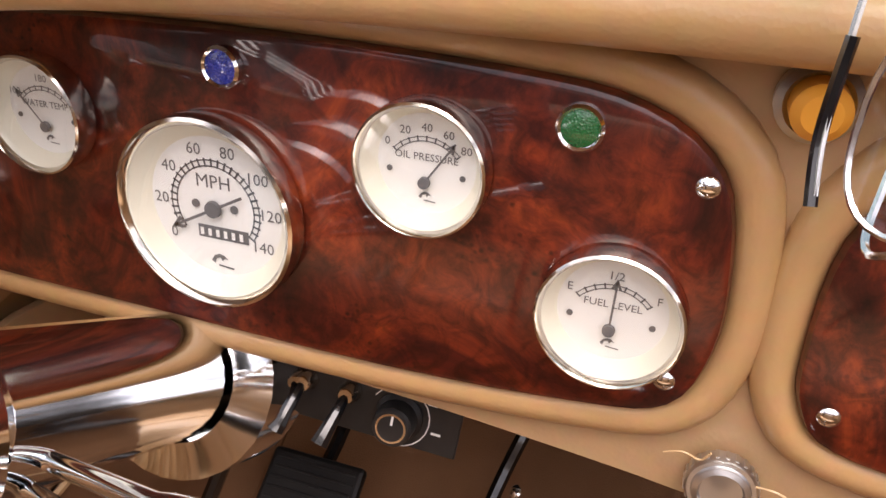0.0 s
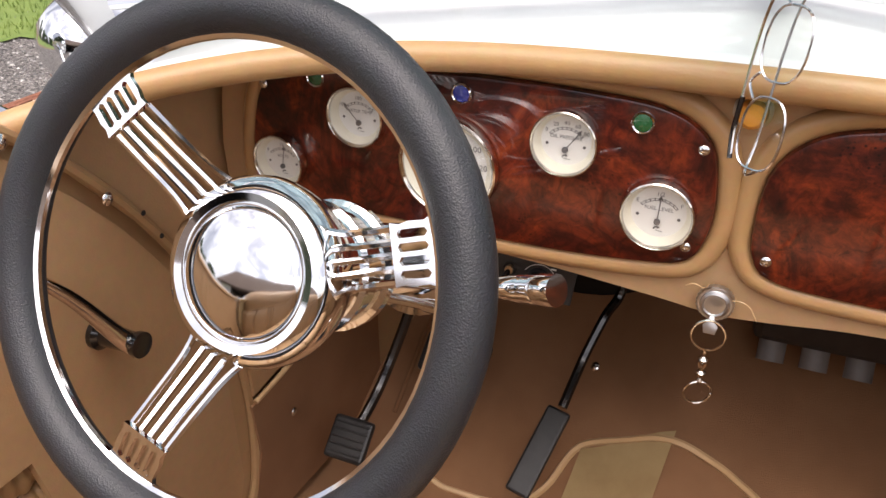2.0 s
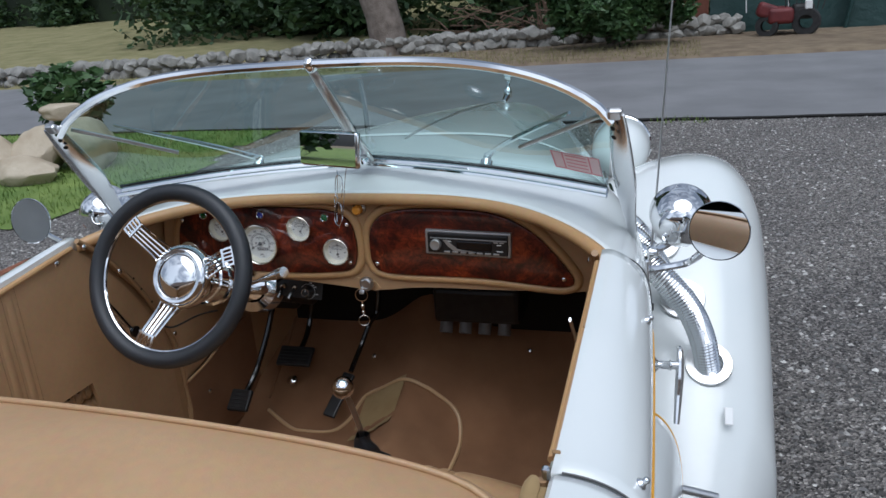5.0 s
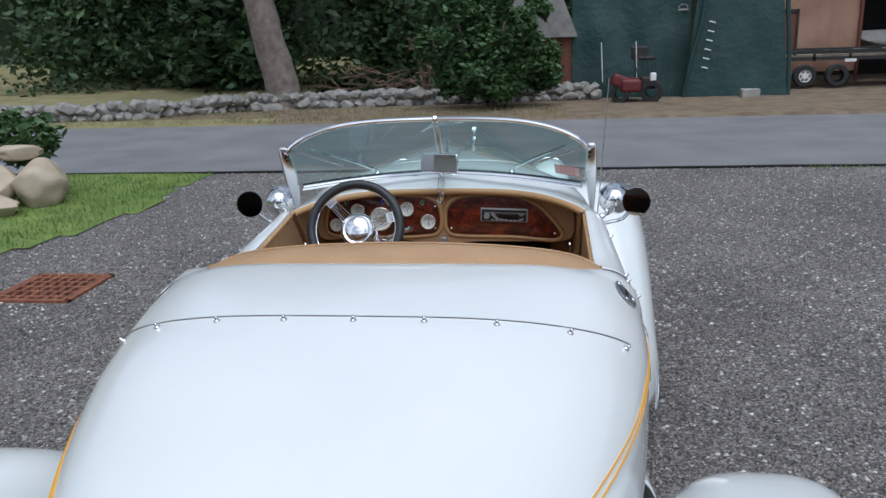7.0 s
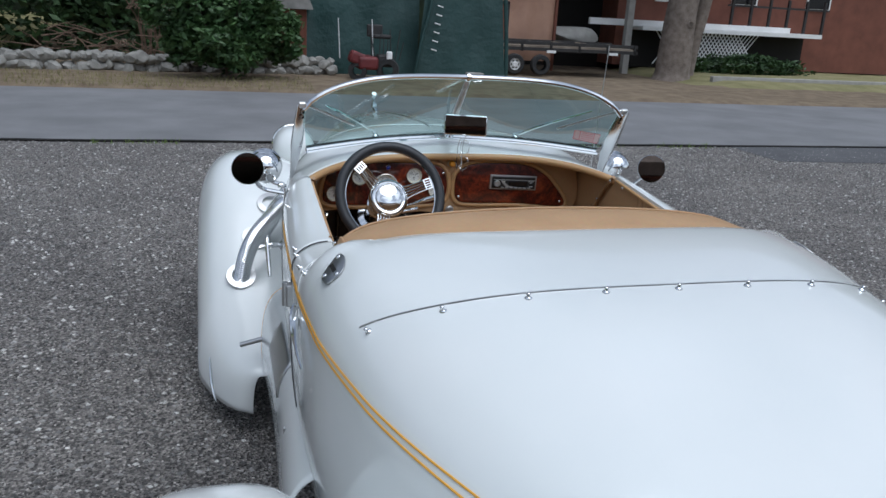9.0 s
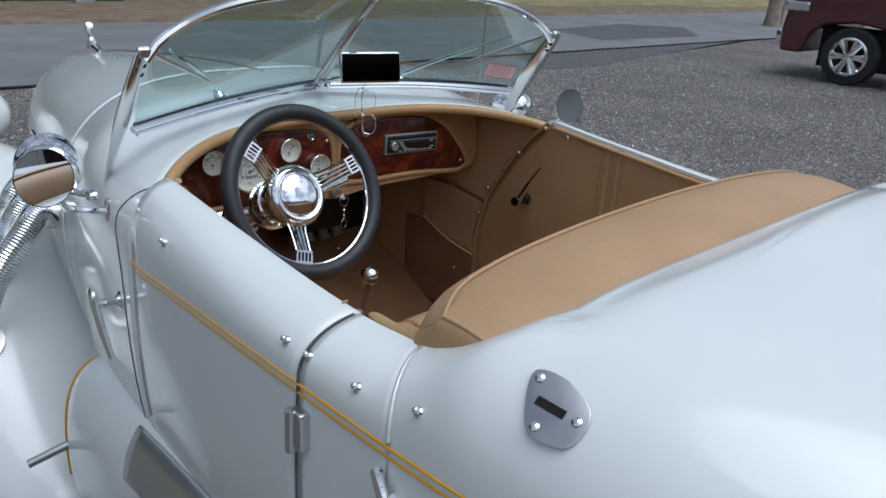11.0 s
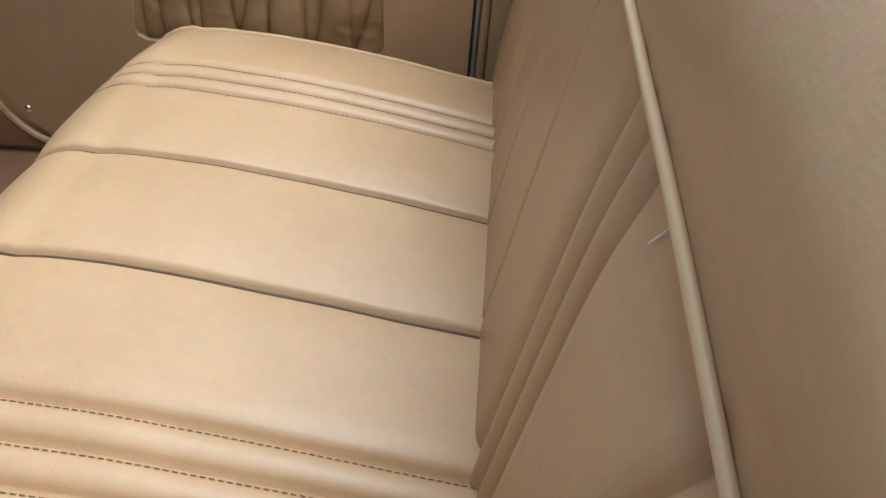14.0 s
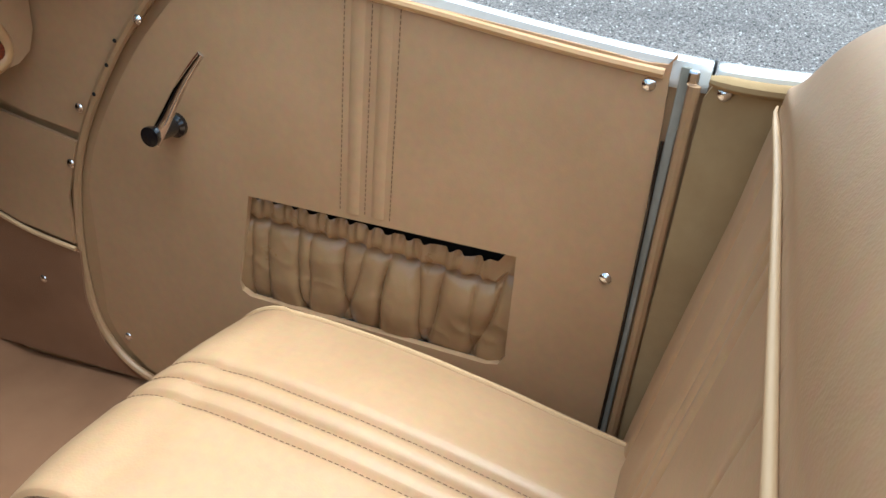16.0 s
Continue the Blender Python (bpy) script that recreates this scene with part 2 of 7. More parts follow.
RUBBER = leather("black_wheel_leather", (0.016, 0.018, 0.021), (0.026, 0.028, 0.032), 0.42)
bump(RUBBER, noise_node(RUBBER, 800, kind="ShaderNodeTexVoronoi").outputs["Distance"], 0.4, 0.0006)
SEAM = material("panel_seam", (0.10, 0.10, 0.10), 0.7)
GOLD = material("gold_pinstripe", (0.72, 0.36, 0.03), 0.35)
# near-black; its colour stands in for shade in hollows, slots and gaps
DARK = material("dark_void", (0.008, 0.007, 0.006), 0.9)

WOOD = material("burl_walnut", (0.12, 0.03, 0.012), 0.4, 0.0, 0.8, 0.25)
wn1 = noise_node(WOOD, 8, 9, 0.66, dist=2.6)
wn2 = noise_node(WOOD, 55, 6, 0.62, dist=1.6)
wn3 = noise_node(WOOD, 13, 3, 0.5)
eyes = noise_node(WOOD, 210, kind="ShaderNodeTexVoronoi")
wb = ramp(WOOD, wn1.outputs["Fac"], [(0.30, (0.016, 0.0025, 0.003)), (0.44, (0.07, 0.009, 0.005)), (0.56, (0.17, 0.024, 0.008)), (0.67, (0.30, 0.052, 0.012)), (0.80, (0.08, 0.011, 0.005))]).outputs[0]
wf = ramp(WOOD, wn2.outputs["Fac"], [(0.34, (0.22, 0.16, 0.14)), (0.60, (1.1, 1.05, 1.0))]).outputs[0]
wood_grain = blend(WOOD, 0.8, wb, wf, "MULTIPLY")
eye_dot = ramp(WOOD, eyes.outputs["Distance"], [(0.12, (0.12, 0.10, 0.10)), (0.34, (1, 1, 1))]).outputs[0]
eye_zone = ramp(WOOD, wn3.outputs["Fac"], [(0.54, (0, 0, 0)), (0.64, (1, 1, 1))]).outputs[0]
set_color(WOOD, blend(WOOD, eye_zone, wood_grain, blend(WOOD, 1.0, wood_grain, eye_dot, "MULTIPLY")))

GLASS = bpy.data.materials.new("tinted_glass")
GLASS.use_nodes = True
gt = GLASS.node_tree
gt.nodes.clear()
g_out = gt.nodes.new("ShaderNodeOutputMaterial")
g_mix = gt.nodes.new("ShaderNodeMixShader")
g_tr = gt.nodes.new("ShaderNodeBsdfTransparent")
g_gl = gt.nodes.new("ShaderNodeBsdfGlossy")
g_fr = gt.nodes.new("ShaderNodeLayerWeight")
g_pw = gt.nodes.new("ShaderNodeMath")
g_tr.inputs[0].default_value = (0.62, 0.80, 0.78, 1)
g_gl.inputs["Roughness"].default_value = 0.02
g_fr.inputs["Blend"].default_value = 0.5
g_pw.operation = "MULTIPLY_ADD"
g_pw.inputs[1].default_value, g_pw.inputs[2].default_value = 0.34, 0.05
gt.links.new(g_fr.outputs["Facing"], g_pw.inputs[0])
gt.links.new(g_pw.outputs[0], g_mix.inputs[0])
gt.links.new(g_tr.outputs[0], g_mix.inputs[1])
gt.links.new(g_gl.outputs[0], g_mix.inputs[2])
gt.links.new(g_mix.outputs[0], g_out.inputs[0])
CLEAR = GLASS.copy()
CLEAR.name = "clear_glass"
CLEAR.node_tree.nodes["Math"].inputs[1].default_value, CLEAR.node_tree.nodes["Math"].inputs[2].default_value = 0.22, 0.03
CLEAR.node_tree.nodes["Transparent BSDF"].inputs[0].default_value = (0.97, 0.97, 0.96, 1)
MIRROR = material("mirror_glass", (0.9, 0.91, 0.92), 0.01, 1.0)

GRAVEL = material("gravel", (0.16, 0.155, 0.15), 0.9)
gv = noise_node(GRAVEL, 95, kind="ShaderNodeTexVoronoi")
gn = noise_node(GRAVEL, 0.7, 5, 0.6)
gstone = ramp(GRAVEL, gv.outputs["Color"], [(0.1, (0.035, 0.034, 0.033)), (0.45, (0.17, 0.163, 0.157)), (0.8, (0.37, 0.355, 0.335)), (0.97, (0.75, 0.73, 0.70))]).outputs[0]
gtone = ramp(GRAVEL, gn.outputs["Fac"], [(0.3, (0.72, 0.69, 0.68)), (0.7, (1.15, 1.1, 1.05))]).outputs[0]
set_color(GRAVEL, blend(GRAVEL, 1.0, gstone, gtone, "MULTIPLY"))
bump(GRAVEL, gv.outputs["Distance"], 1.0, 0.02)
ASPHALT = mottled("road_asphalt", (0.15, 0.15, 0.155), (0.205, 0.205, 0.21), 0.9, 0.9, 120, 0.5, 0.004)
EARTH = mottled("earth_and_leaves", (0.12, 0.085, 0.055), (0.22, 0.17, 0.11), 3.0, 0.95, 30, 0.6, 0.02)
GRASS = mottled("grass", (0.10, 0.17, 0.03), (0.19, 0.26, 0.06), 2.2, 0.9, 60, 0.8, 0.02)

# ---- ground ----
def flat_patch(name, mat, outline, z, label="", wave=0.0):
    bm = bmesh.new()
    vs = [bm.verts.new((x, y, z)) for x, y in outline]
    bm.faces.new(vs)
    ob = part(name, bm, mat, None, smooth=False)
    return tagged(ob, label, "ground", kind="structure")


flat_patch("ground", EARTH, [(-400, -300), (400, -300), (400, 500), (-400, 500)], GZ - 0.03, "bare earth strewn with dead leaves")
flat_patch("gravel_drive", GRAVEL, [(-9, -12), (25, -12), (25, 7.35), (-9, 7.35)], GZ, "dark grey loose gravel driveway")
flat_patch("road", ASPHALT, [(-120, 7.4), (120, 7.4), (120, 13.3), (-120, 13.3)], GZ + 0.01, "worn pale grey asphalt road")

# ---- the roadster ----
car = thing("roadster", (0, 0, GZ), "white open two-seat roadster with tan leather cockpit, parked on gravel", "car")

half_w = curve_of((-2.95, 0.05), (-2.6, 0.27), (-2.2, 0.44), (-1.87, 0.552), (-1.6, 0.622), (-1.3, 0.666), (-1.0, 0.676), (-0.85, 0.675),
                  (-0.5, 0.666), (-0.2, 0.652), (0.1, 0.625), (0.3, 0.585), (0.8, 0.49), (1.2, 0.40), (1.6, 0.29), (1.78, 0.2))
mid_z = curve_of((-2.95, 0.35), (-2.6, 0.70), (-2.3, 0.865), (-2.0, 0.965), (-1.6, 1.04), (-1.3, 1.052), (-1.12, 1.045), (-0.3, 0.99),
                 (-0.02, 1.014), (0.17, 1.052), (0.4, 1.058), (0.8, 1.04), (1.2, 1.005), (1.6, 0.955), (1.78, 0.90))
power = curve_of((-2.9, 2.6), (-2.0, 3.6), (-1.6, 4.0), (-1.3, 5.4), (-1.1, 7.0), (-0.3, 9.0), (-0.1, 7.5), (0.15, 5.5), (0.5, 3.2), (1.7, 2.4))
belt = curve_of((-2.95, 0.2), (-2.4, 0.62), (-1.9, 0.775), (-1.5, 0.83), (-1.1, 0.85), (-0.3, 0.845), (0.0, 0.83), (0.5, 0.75), (1.7, 0.68))


def body_z(x, y):
    w = half_w(y)
    q = min(abs(x) / w, 1.0)
    b = belt(y)
    return b + (mid_z(y) - b) * math.sqrt(max(0.0, 1 - q ** power(y)))


def side_pt(y, s):
    """A point of the flank from the belt down, s from 0 to 1."""
    w, b = half_w(y), belt(y)
    low = 0.10 if y < 0.2 else 0.22
    z = b + (low - b) * s
    tuck = 0.012 * math.sin(s * 3.1) - 0.09 * s ** 2.2 * min(1, w / 0.5)
    return w + tuck, z


def across(w, s, p):
    """Spread of x over the crown, denser at the shoulder."""
    return w * math.sin(s * math.pi / 2) ** (1.0 if p < 5 else 0.8)


lip_z = curve_of((-1.15, 1.018), (-1.10, 0.987), (-1.05, 0.957), (-0.985, 0.934), (-0.85, 0.926), (-0.5, 0.952), (-0.25, 0.978))


def ease(t):
    t = min(1.0, max(0.0, t))
    return t * t * (3 - 2 * t)


def lap_y(v):
    """Where the deck panel ends on a cockpit side, from the inner lip round to the flank."""
    return -0.986 - 0.055 * ease((v - 0.06) / 0.42) ** 0.8


# rear deck with flanks, one shell; at each side a horn runs forward beside the cockpit
DECK_S = sorted({round(0.62 * i / 26, 4) for i in range(27)} | {round(0.352 + 0.004 * i, 4) for i in range(19)} | {round(0.62 + 0.38 * i / 16, 4) for i in range(17)})
DECK_S = [-a for a in reversed(DECK_S) if a > 0] + DECK_S


def rear_shell(u, v):
    y0 = -2.95
    s = DECK_S[round(v * (len(DECK_S) - 1))]
    sg = 1 if s >= 0 else -1
    a = abs(s)
    c = min(1.0, max(0.0, (0.676 * math.sin(min(a / 0.62, 1.0) * math.pi / 2) - 0.572) / 0.104))
    e = -1.147 + (lap_y(0.08 + 0.42 * math.asin(c) * 2 / math.pi) + 1.147) * ease((a - 0.315) / 0.095)
    y = e + (y0 - e) * u ** 1.35
    if a <= 0.62:
        w, b = half_w(y), belt(y)
        x = w * math.sin(a / 0.62 * math.pi / 2)
        z = body_z(x * 0.99999, y)
        c = max(0.0, min(1.0, (x - 0.565) / (w - 0.565)))
        low = b + (lip_z(max(y, -1.15)) - b) * math.sqrt(1 - c * c) ** 0.85 + 0.004
        z -= 0.015 * ease((y + 1.235) / 0.088) ** 1.6 * (1 - ease((x - 0.50) / 0.07))
        z += (low - z) * ease((y + 1.19) / 0.09) * ease((x - 0.43) / 0.10)
        return Vector((sg * x, y, z))
    x, z = side_pt(y, (a - 0.62) / 0.38)
    return Vector((sg * x, y, z))


thick(part("rear_body", grid(rear_shell, 58, len(DECK_S) - 1), WHITE, car, "glossy white rear deck and flanks"), 0.006)


def shoulder(y, v):
    """Section of a cockpit side: from the inner lip over the shoulder and down the flank."""
    xi, w, b = 0.572, half_w(y), belt(y)
    if v < 0.08:
        return Vector((xi - 0.004, y, lip_z(y) - 0.03 * (1 - v / 0.08)))
    if v < 0.5:
        a = (v - 0.08) / 0.42 * math.pi / 2
        x = xi + (w - xi) * math.sin(a)
        return Vector((x, y, b + (lip_z(y) - b) * math.cos(a) ** 0.85))
    x, z = side_pt(y, (v - 0.5) / 0.5)
    return Vector((x, y, z))


def mirrored(p, sg):
    return Vector((p.x * sg, p.y, p.z))


for sg in (1, -1):
    thick(part("quarter_panel", grid(lambda u, v: mirrored(shoulder(lap_y(v) + 0.002 + u * (-0.852 - lap_y(v)), v), sg), 12, 60), WHITE, car, "white body panel behind the door"), 0.004)
    part("deck_return", grid(lambda u, v: Vector((sg * (0.569 - 0.004 * v), -0.985 - 0.155 * u, lip_z(-0.985 - 0.155 * u) + 0.001 - 0.05 * v)), 12, 3), WHITE, car, "turned-down inner edge of the white deck")
    door = part("door", grid(lambda u, v: mirrored(shoulder(-0.845 + u * 0.598, v), sg), 24, 40), WHITE, car, "white rear-hinged door")
    thick(door, 0.004)


# cowl: from the cockpit's front edge to the hood
def edge_y(x):
    return -0.015 - 0.232 * (abs(x) / 0.585) ** 3.2


def cowl(u, v):
    s = 2 * v - 1
    sg = 1 if s >= 0 else -1
    a = abs(s)
    if a <= 0.6:
        xr = 0.64 * math.sin(a / 0.6 * math.pi / 2)
        y0 = max(edge_y(xr), -0.245)
        y = y0 + (0.42 - y0) * u
        x = half_w(y) * math.sin(a / 0.6 * math.pi / 2)
        return Vector((sg * x, y, body_z(x * 0.99999, y)))
    y = -0.245 + (0.42 + 0.245) * u
    x, z = side_pt(y, (a - 0.6) / 0.4)
    return Vector((sg * x, y, z))


thick(part("cowl", grid(cowl, 26, 90), WHITE, car, "white cowl ahead of the cockpit"), 0.004)


def hood(u, v):
    s = 2 * v - 1
    sg = 1 if s >= 0 else -1
    a = abs(s)
    y = 0.425 + (1.78 - 0.425) * u
    if a <= 0.6:
        x = half_w(y) * math.sin(a / 0.6 * math.pi / 2)
        return Vector((sg * x, y, body_z(x * 0.99999, y)))
    x, z = side_pt(y, (a - 0.6) / 0.4)
    return Vector((sg * x, y, z))


hood_ob = thick(part("hood", grid(hood, 40, 72), WHITE, car, "long tapering white hood"), 0.004)

# fenders
crest = curve_of((0.04, 0.04), (0.08, 0.085), (0.2, 0.14), (0.415, 0.272), (0.56, 0.385), (0.8, 0.575), (1.0, 0.70), (1.25, 0.785), (1.5, 0.755), (1.75, 0.62), (1.95, 0.38), (2.05, 0.12))


def front_fender(u, v):
    y = 0.085 + 1.965 * u
    c = crest(y)
    xi, xo = 0.42, 0.72 + 0.262 * min(1.0, (y - 0.08) / 0.38) ** 0.45
    deep = min(0.36, c + 0.08)
    if v < 0.4:
        x = xi + (0.72 - xi) * v / 0.4
        return Vector((x, y, c - 0.10 * (1 - v / 0.4) ** 1.6))
    a = (v - 0.4) / 0.6
    x = 0.72 + (xo - 0.72) * math.sin(a * math.pi / 2) ** 0.8
    return Vector((x, y, c - (deep * (1 - math.cos(a * math.pi / 2)) ** 1.1)))


SILL = crom([(0.575, 0, 0.475), (0.625, 0, 0.462), (0.665, 0, 0.43), (0.692, 0, 0.37), (0.705, 0, 0.28), (0.705, 0, 0.16), (0.69, 0, 0.06)], 6)


def sill_pt(y, v):
    """A point of the sill: v runs over its section from the flank outwards and down."""
    f = v * (len(SILL) - 1)
    i = min(int(f), len(SILL) - 2)
    p = SILL[i].lerp(SILL[i + 1], f - i)
    end = max(0.0, (y - 0.07) / 0.05) ** 2
    return Vector((p.x + 0.018 * ((y + 0.45) / 0.6) ** 2 - 0.012 * end, y, p.z - 0.02 * end))


rear_crest = curve_of((-2.75, 0.1), (-2.5, 0.48), (-2.2, 0.70), (-1.9, 0.77), (-1.7, 0.74), (-1.5, 0.64), (-1.35, 0.5), (-1.2, 0.3), (-1.1, 0.1))


def rear_fender(u, v):
    y = -2.75 + 1.65 * u
    c = rear_crest(y)
    a = v * math.pi
    k = math.cos(a)
    x = 0.875 - 0.232 * (abs(k) ** 0.8) * (1 if k > 0 else -1)
    return Vector((x, y, c - 0.5 * (1 - math.sin(a)) ** 1.3))


for sg in (1, -1):
    thick(part("front_fender", grid(lambda u, v: mirrored(front_fender(u, v), sg), 44, 26), WHITE, car, "swept white front fender"), 0.004)
    thick(part("rear_fender", grid(lambda u, v: mirrored(rear_fender(u, v), sg), 36, 24), WHITE, car, "rounded white rear fender"), 0.004)
    thick(part("running_board", grid(lambda u, v: mirrored(sill_pt(0.12 - 1.36 * u, v), sg), 40, 24), WHITE, car, "white curved sill under the door"), 0.004)

# ---- windshield ----
WC0, WC1 = Vector((0, 0.10, 1.062)), Vector((0, -0.15, 1.312))
WR0, WR1 = Vector((0.562, -0.07, 1.035)), Vector((0.584, -0.205, 1.192))


def ws_bottom(s):
    p = WC0.lerp(WR0, s)
    return p + Vector((0, 0, 0.010 * math.sin(s * math.pi)))


def ws_top(s):
    x = 0.584 * s
    return Vector((x, WC1.y + (WR1.y - WC1.y) * s, 1.192 + 0.12 * max(0.0, 1 - s ** 3.6) ** 0.75 if s < 1 else 1.192))


windshield = part("windshield_frame", sweep([ws_top(s / 24) for s in range(25)], 0.009, 8), CHROME, car, "polished windshield frame")
for sg in (1, -1):
    part("windshield_pane", grid(lambda u, v: mirrored(ws_bottom(u).lerp(ws_top(u), v), sg), 24, 8), GLASS, car, "green-tinted windshield pane").visible_shadow = False
    if sg < 0:
        part("windshield_frame", sweep([mirrored(ws_top(s / 24), -1) for s in range(25)], 0.009, 8), CHROME, car, "polished windshield frame")
    part("windshield_base", sweep([mirrored(ws_bottom(s / 16), sg) for s in range(17)], 0.008, 8), CHROME, car, "chrome windshield base strip")
    part("windshield_post", sweep(crom([mirrored(Vector(p), sg) for p in ((0.592, -0.214, 1.212), (0.594, -0.172, 1.155), (0.596, -0.125, 1.09), (0.600, -0.08, 1.02), (0.606, -0.04, 0.95), (0.61, -0.02, 0.91))], 6),
                                  lambda t: 0.016 + 0.011 * math.sin(min(1.0, t * 1.5) * 2.2) - 0.020 * max(0.0, t - 0.45) / 0.55, 16, flat=0.26, up=(sg * 0.49, 0.72, 0.48)), POLISHED, car, "polished windshield post")
divider = part("windshield_divider", sweep([WC0 + (WC1 - WC0) * (i / 8) + Vector((0, -0.004, -0.002)) for i in range(9)], lambda t: 0.017 - 0.007 * t, 12, flat=0.45, up=(0, -0.7, -0.7)), STEEL, car, "tapered steel windshield divider")
part("divider_cap", lathe([(0.0, 0.013), (0.008, 0.011), (0.013, 0.004), (0.013, -0.012), (0.010, -0.016)], frame_to(WC1, (0, -0.7, 0.7)), 16), CHROME, divider)
for sg in (1, -1):
    part("windshield_gasket", sweep([mirrored(ws_bottom(s / 16), sg) + Vector((0, -0.006, 0.012)) for s in range(17)], 0.0036, 6), BLACK, car, "black rubber gasket under the glass")
    part("base_moulding", sweep([mirrored(ws_bottom(s / 16), sg) + Vector((0, -0.018, -0.006)) for s in range(17)], 0.0055, 8), CHROME, car)
    cap = part("post_bracket", rbox(0.026, 0.014, 0.022, Matrix.Translation((sg * 0.589, -0.214, 1.210)) @ Matrix.Rotation(radians(35), 4, "X"), 0.005), STEEL, car, "steel clamp on top of the windshield post")
    for k in range(2):
        part("bolt", lathe([(0.0, 0.0015), (0.0045, 0.001), (0.005, 0.0)], frame_to((sg * (0.584 + 0.001 * k), -0.204 + 0.012 * k, 1.183 - 0.018 * k), (-sg * 0.49, -0.72, -0.48)), 10), DARK, cap)

# ---- cockpit ----
DASH_L = [(-0.493, 0.845), (-0.48, 0.92), (-0.453, 0.957), (-0.40, 0.970), (-0.26, 0.975), (-0.12, 0.972), (-0.06, 0.964), (-0.026, 0.94), (-0.016, 0.90),
          (-0.016, 0.86), (-0.03, 0.828), (-0.07, 0.818), (-0.17, 0.812), (-0.33, 0.813), (-0.44, 0.815), (-0.48, 0.824)]
DASH_R = [(0.018, 0.87), (0.022, 0.92), (0.045, 0.952), (0.085, 0.968), (0.16, 0.974), (0.30, 0.966), (0.385, 0.93), (0.44, 0.877), (0.475, 0.832), (0.483, 0.812),
          (0.472, 0.801), (0.43, 0.799), (0.28, 0.813), (0.10, 0.816), (0.04, 0.823), (0.022, 0.842)]
XZ = Matrix(((1, 0, 0, 0), (0, 0, 1, 0), (0, 1, 0, 0), (0, 0, 0, 1)))   # plate in x and z, rising towards +y


def smooth2(pts, n=4):
    return [(p.x, p.y) for p in crom([(x, y, 0) for x, y in pts], n, True)]


back = [(-0.53, 0.80), (-0.53, 0.93), (-0.50, 0.985), (-0.3, 1.003), (0, 1.006), (0.3, 1.003), (0.48, 0.985), (0.53, 0.93), (0.53, 0.80), (0.4, 0.784), (0.15, 0.783), (0.05, 0.774), (0.0, 0.771), (-0.06, 0.778), (-0.2, 0.79), (-0.4, 0.796)]
XZF = Matrix(((1, 0, 0, 0), (0, 0, -1, 0), (0, 1, 0, 0), (0, 0, 0, 1)))   # the same, rising towards -y


def outset(o, d):
    """A closed outline moved outwards by d."""
    n = len(o)
    area = sum(o[i - 1][0] * o[i][1] - o[i][0] * o[i - 1][1] for i in range(n))
    k = d if area < 0 else -d
    out = []
    for i in range(n):
        t = Vector((o[(i + 1) % n][0] - o[i - 1][0], o[(i + 1) % n][1] - o[i - 1][1])).normalized()
        out.append((o[i][0] - t.y * k, o[i][1] + t.x * k))
    return out


dash = part("dashboard", prism(smooth2(back), 0.03, Matrix.Translation((0, 0.012, 0)) @ XZ), TAN, car, "tan leather dashboard with two burl wood panels")
for pts in (DASH_L, DASH_R):
    o = smooth2(pts)
    part("wood_panel", prism(o, 0.02, Matrix.Translation((0, 0.0195, 0)) @ XZF, 0.0045), WOOD, dash, "lacquered burl walnut panel")
    part("padded_rim", sweep([(x, 0.0125, z) for x, z in outset(o, 0.009)], 0.0105, 12, True), TANROLL, dash, "padded leather rim")
part("cowl_roll", sweep([(x, edge_y(x), body_z(x, edge_y(x)) - 0.0135) for x in (0.585 * math.sin((i / 40 - 0.5) * math.pi) for i in range(41))], 0.0135, 12), TANROLL, car, "padded tan leather edge roll")


# side lining and floor
def inner_x(y):
    return 0.572 - max(0.0, y + 0.1) * 0.10 - max(0.0, y - 0.24) * 0.28


def lining(u, v):
    y = -1.1 + u * 1.58
    x = inner_x(y)
    top = lip_z(min(y, -0.25)) - 0.012 if y < -0.25 else body_z(min(0.54, half_w(y) * 0.9), y) - 0.02
    z = 0.2 + (top - 0.2) * v
    if -0.715 < y < -0.235 and 0.45 < z < 0.70:
        x += 0.045
    return Vector((x, y, z))


for sg in (1, -1):
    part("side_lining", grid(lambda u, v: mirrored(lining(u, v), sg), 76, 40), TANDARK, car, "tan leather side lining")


def floor_z(x, y):
    toe = 0.25 + max(0, y - 0.16) * 0.75
    hump = 0.10 * math.exp(-(x / 0.11) ** 2) * (1.0 if y > -0.3 else 1.0)
    return toe + hump


def floor_pt(u, v):
    y = -0.9 + 1.36 * u
    x = (2 * v - 1) * (inner_x(y) - 0.002)
    return Vector((x, y, floor_z(x, y)))


part("floor_carpet", grid(floor_pt, 30, 30), CARPET, car, "worn brown carpet")


# near-black boards added to keep light out of the footwell
part("firewall_blocker", rbox(0.94, 0.01, 0.72, Matrix.Translation((0, 0.47, 0.55))), DARK, car)
part("underfloor_blocker", rbox(1.10, 1.5, 0.01, Matrix.Translation((0, -0.25, 0.20))), DARK, car)
DIALWHITE = material("white_thread", (0.75, 0.72, 0.66), 0.8)

# ---- seat ----
PLEATS = [s * x for s in (1, -1) for x in (0.236, 0.270, 0.304)]
SEAMS = [0.085, -0.085]


def groove(x, lines, width, depth):
    return sum(-depth * math.exp(-((x - c) / width) ** 2) for c in lines)


SEAT_TOP = curve_of((0.0, 0.600), (0.1, 0.604), (0.3, 0.600), (0.5, 0.590), (0.7, 0.577), (0.9, 0.562), (1.0, 0.554))


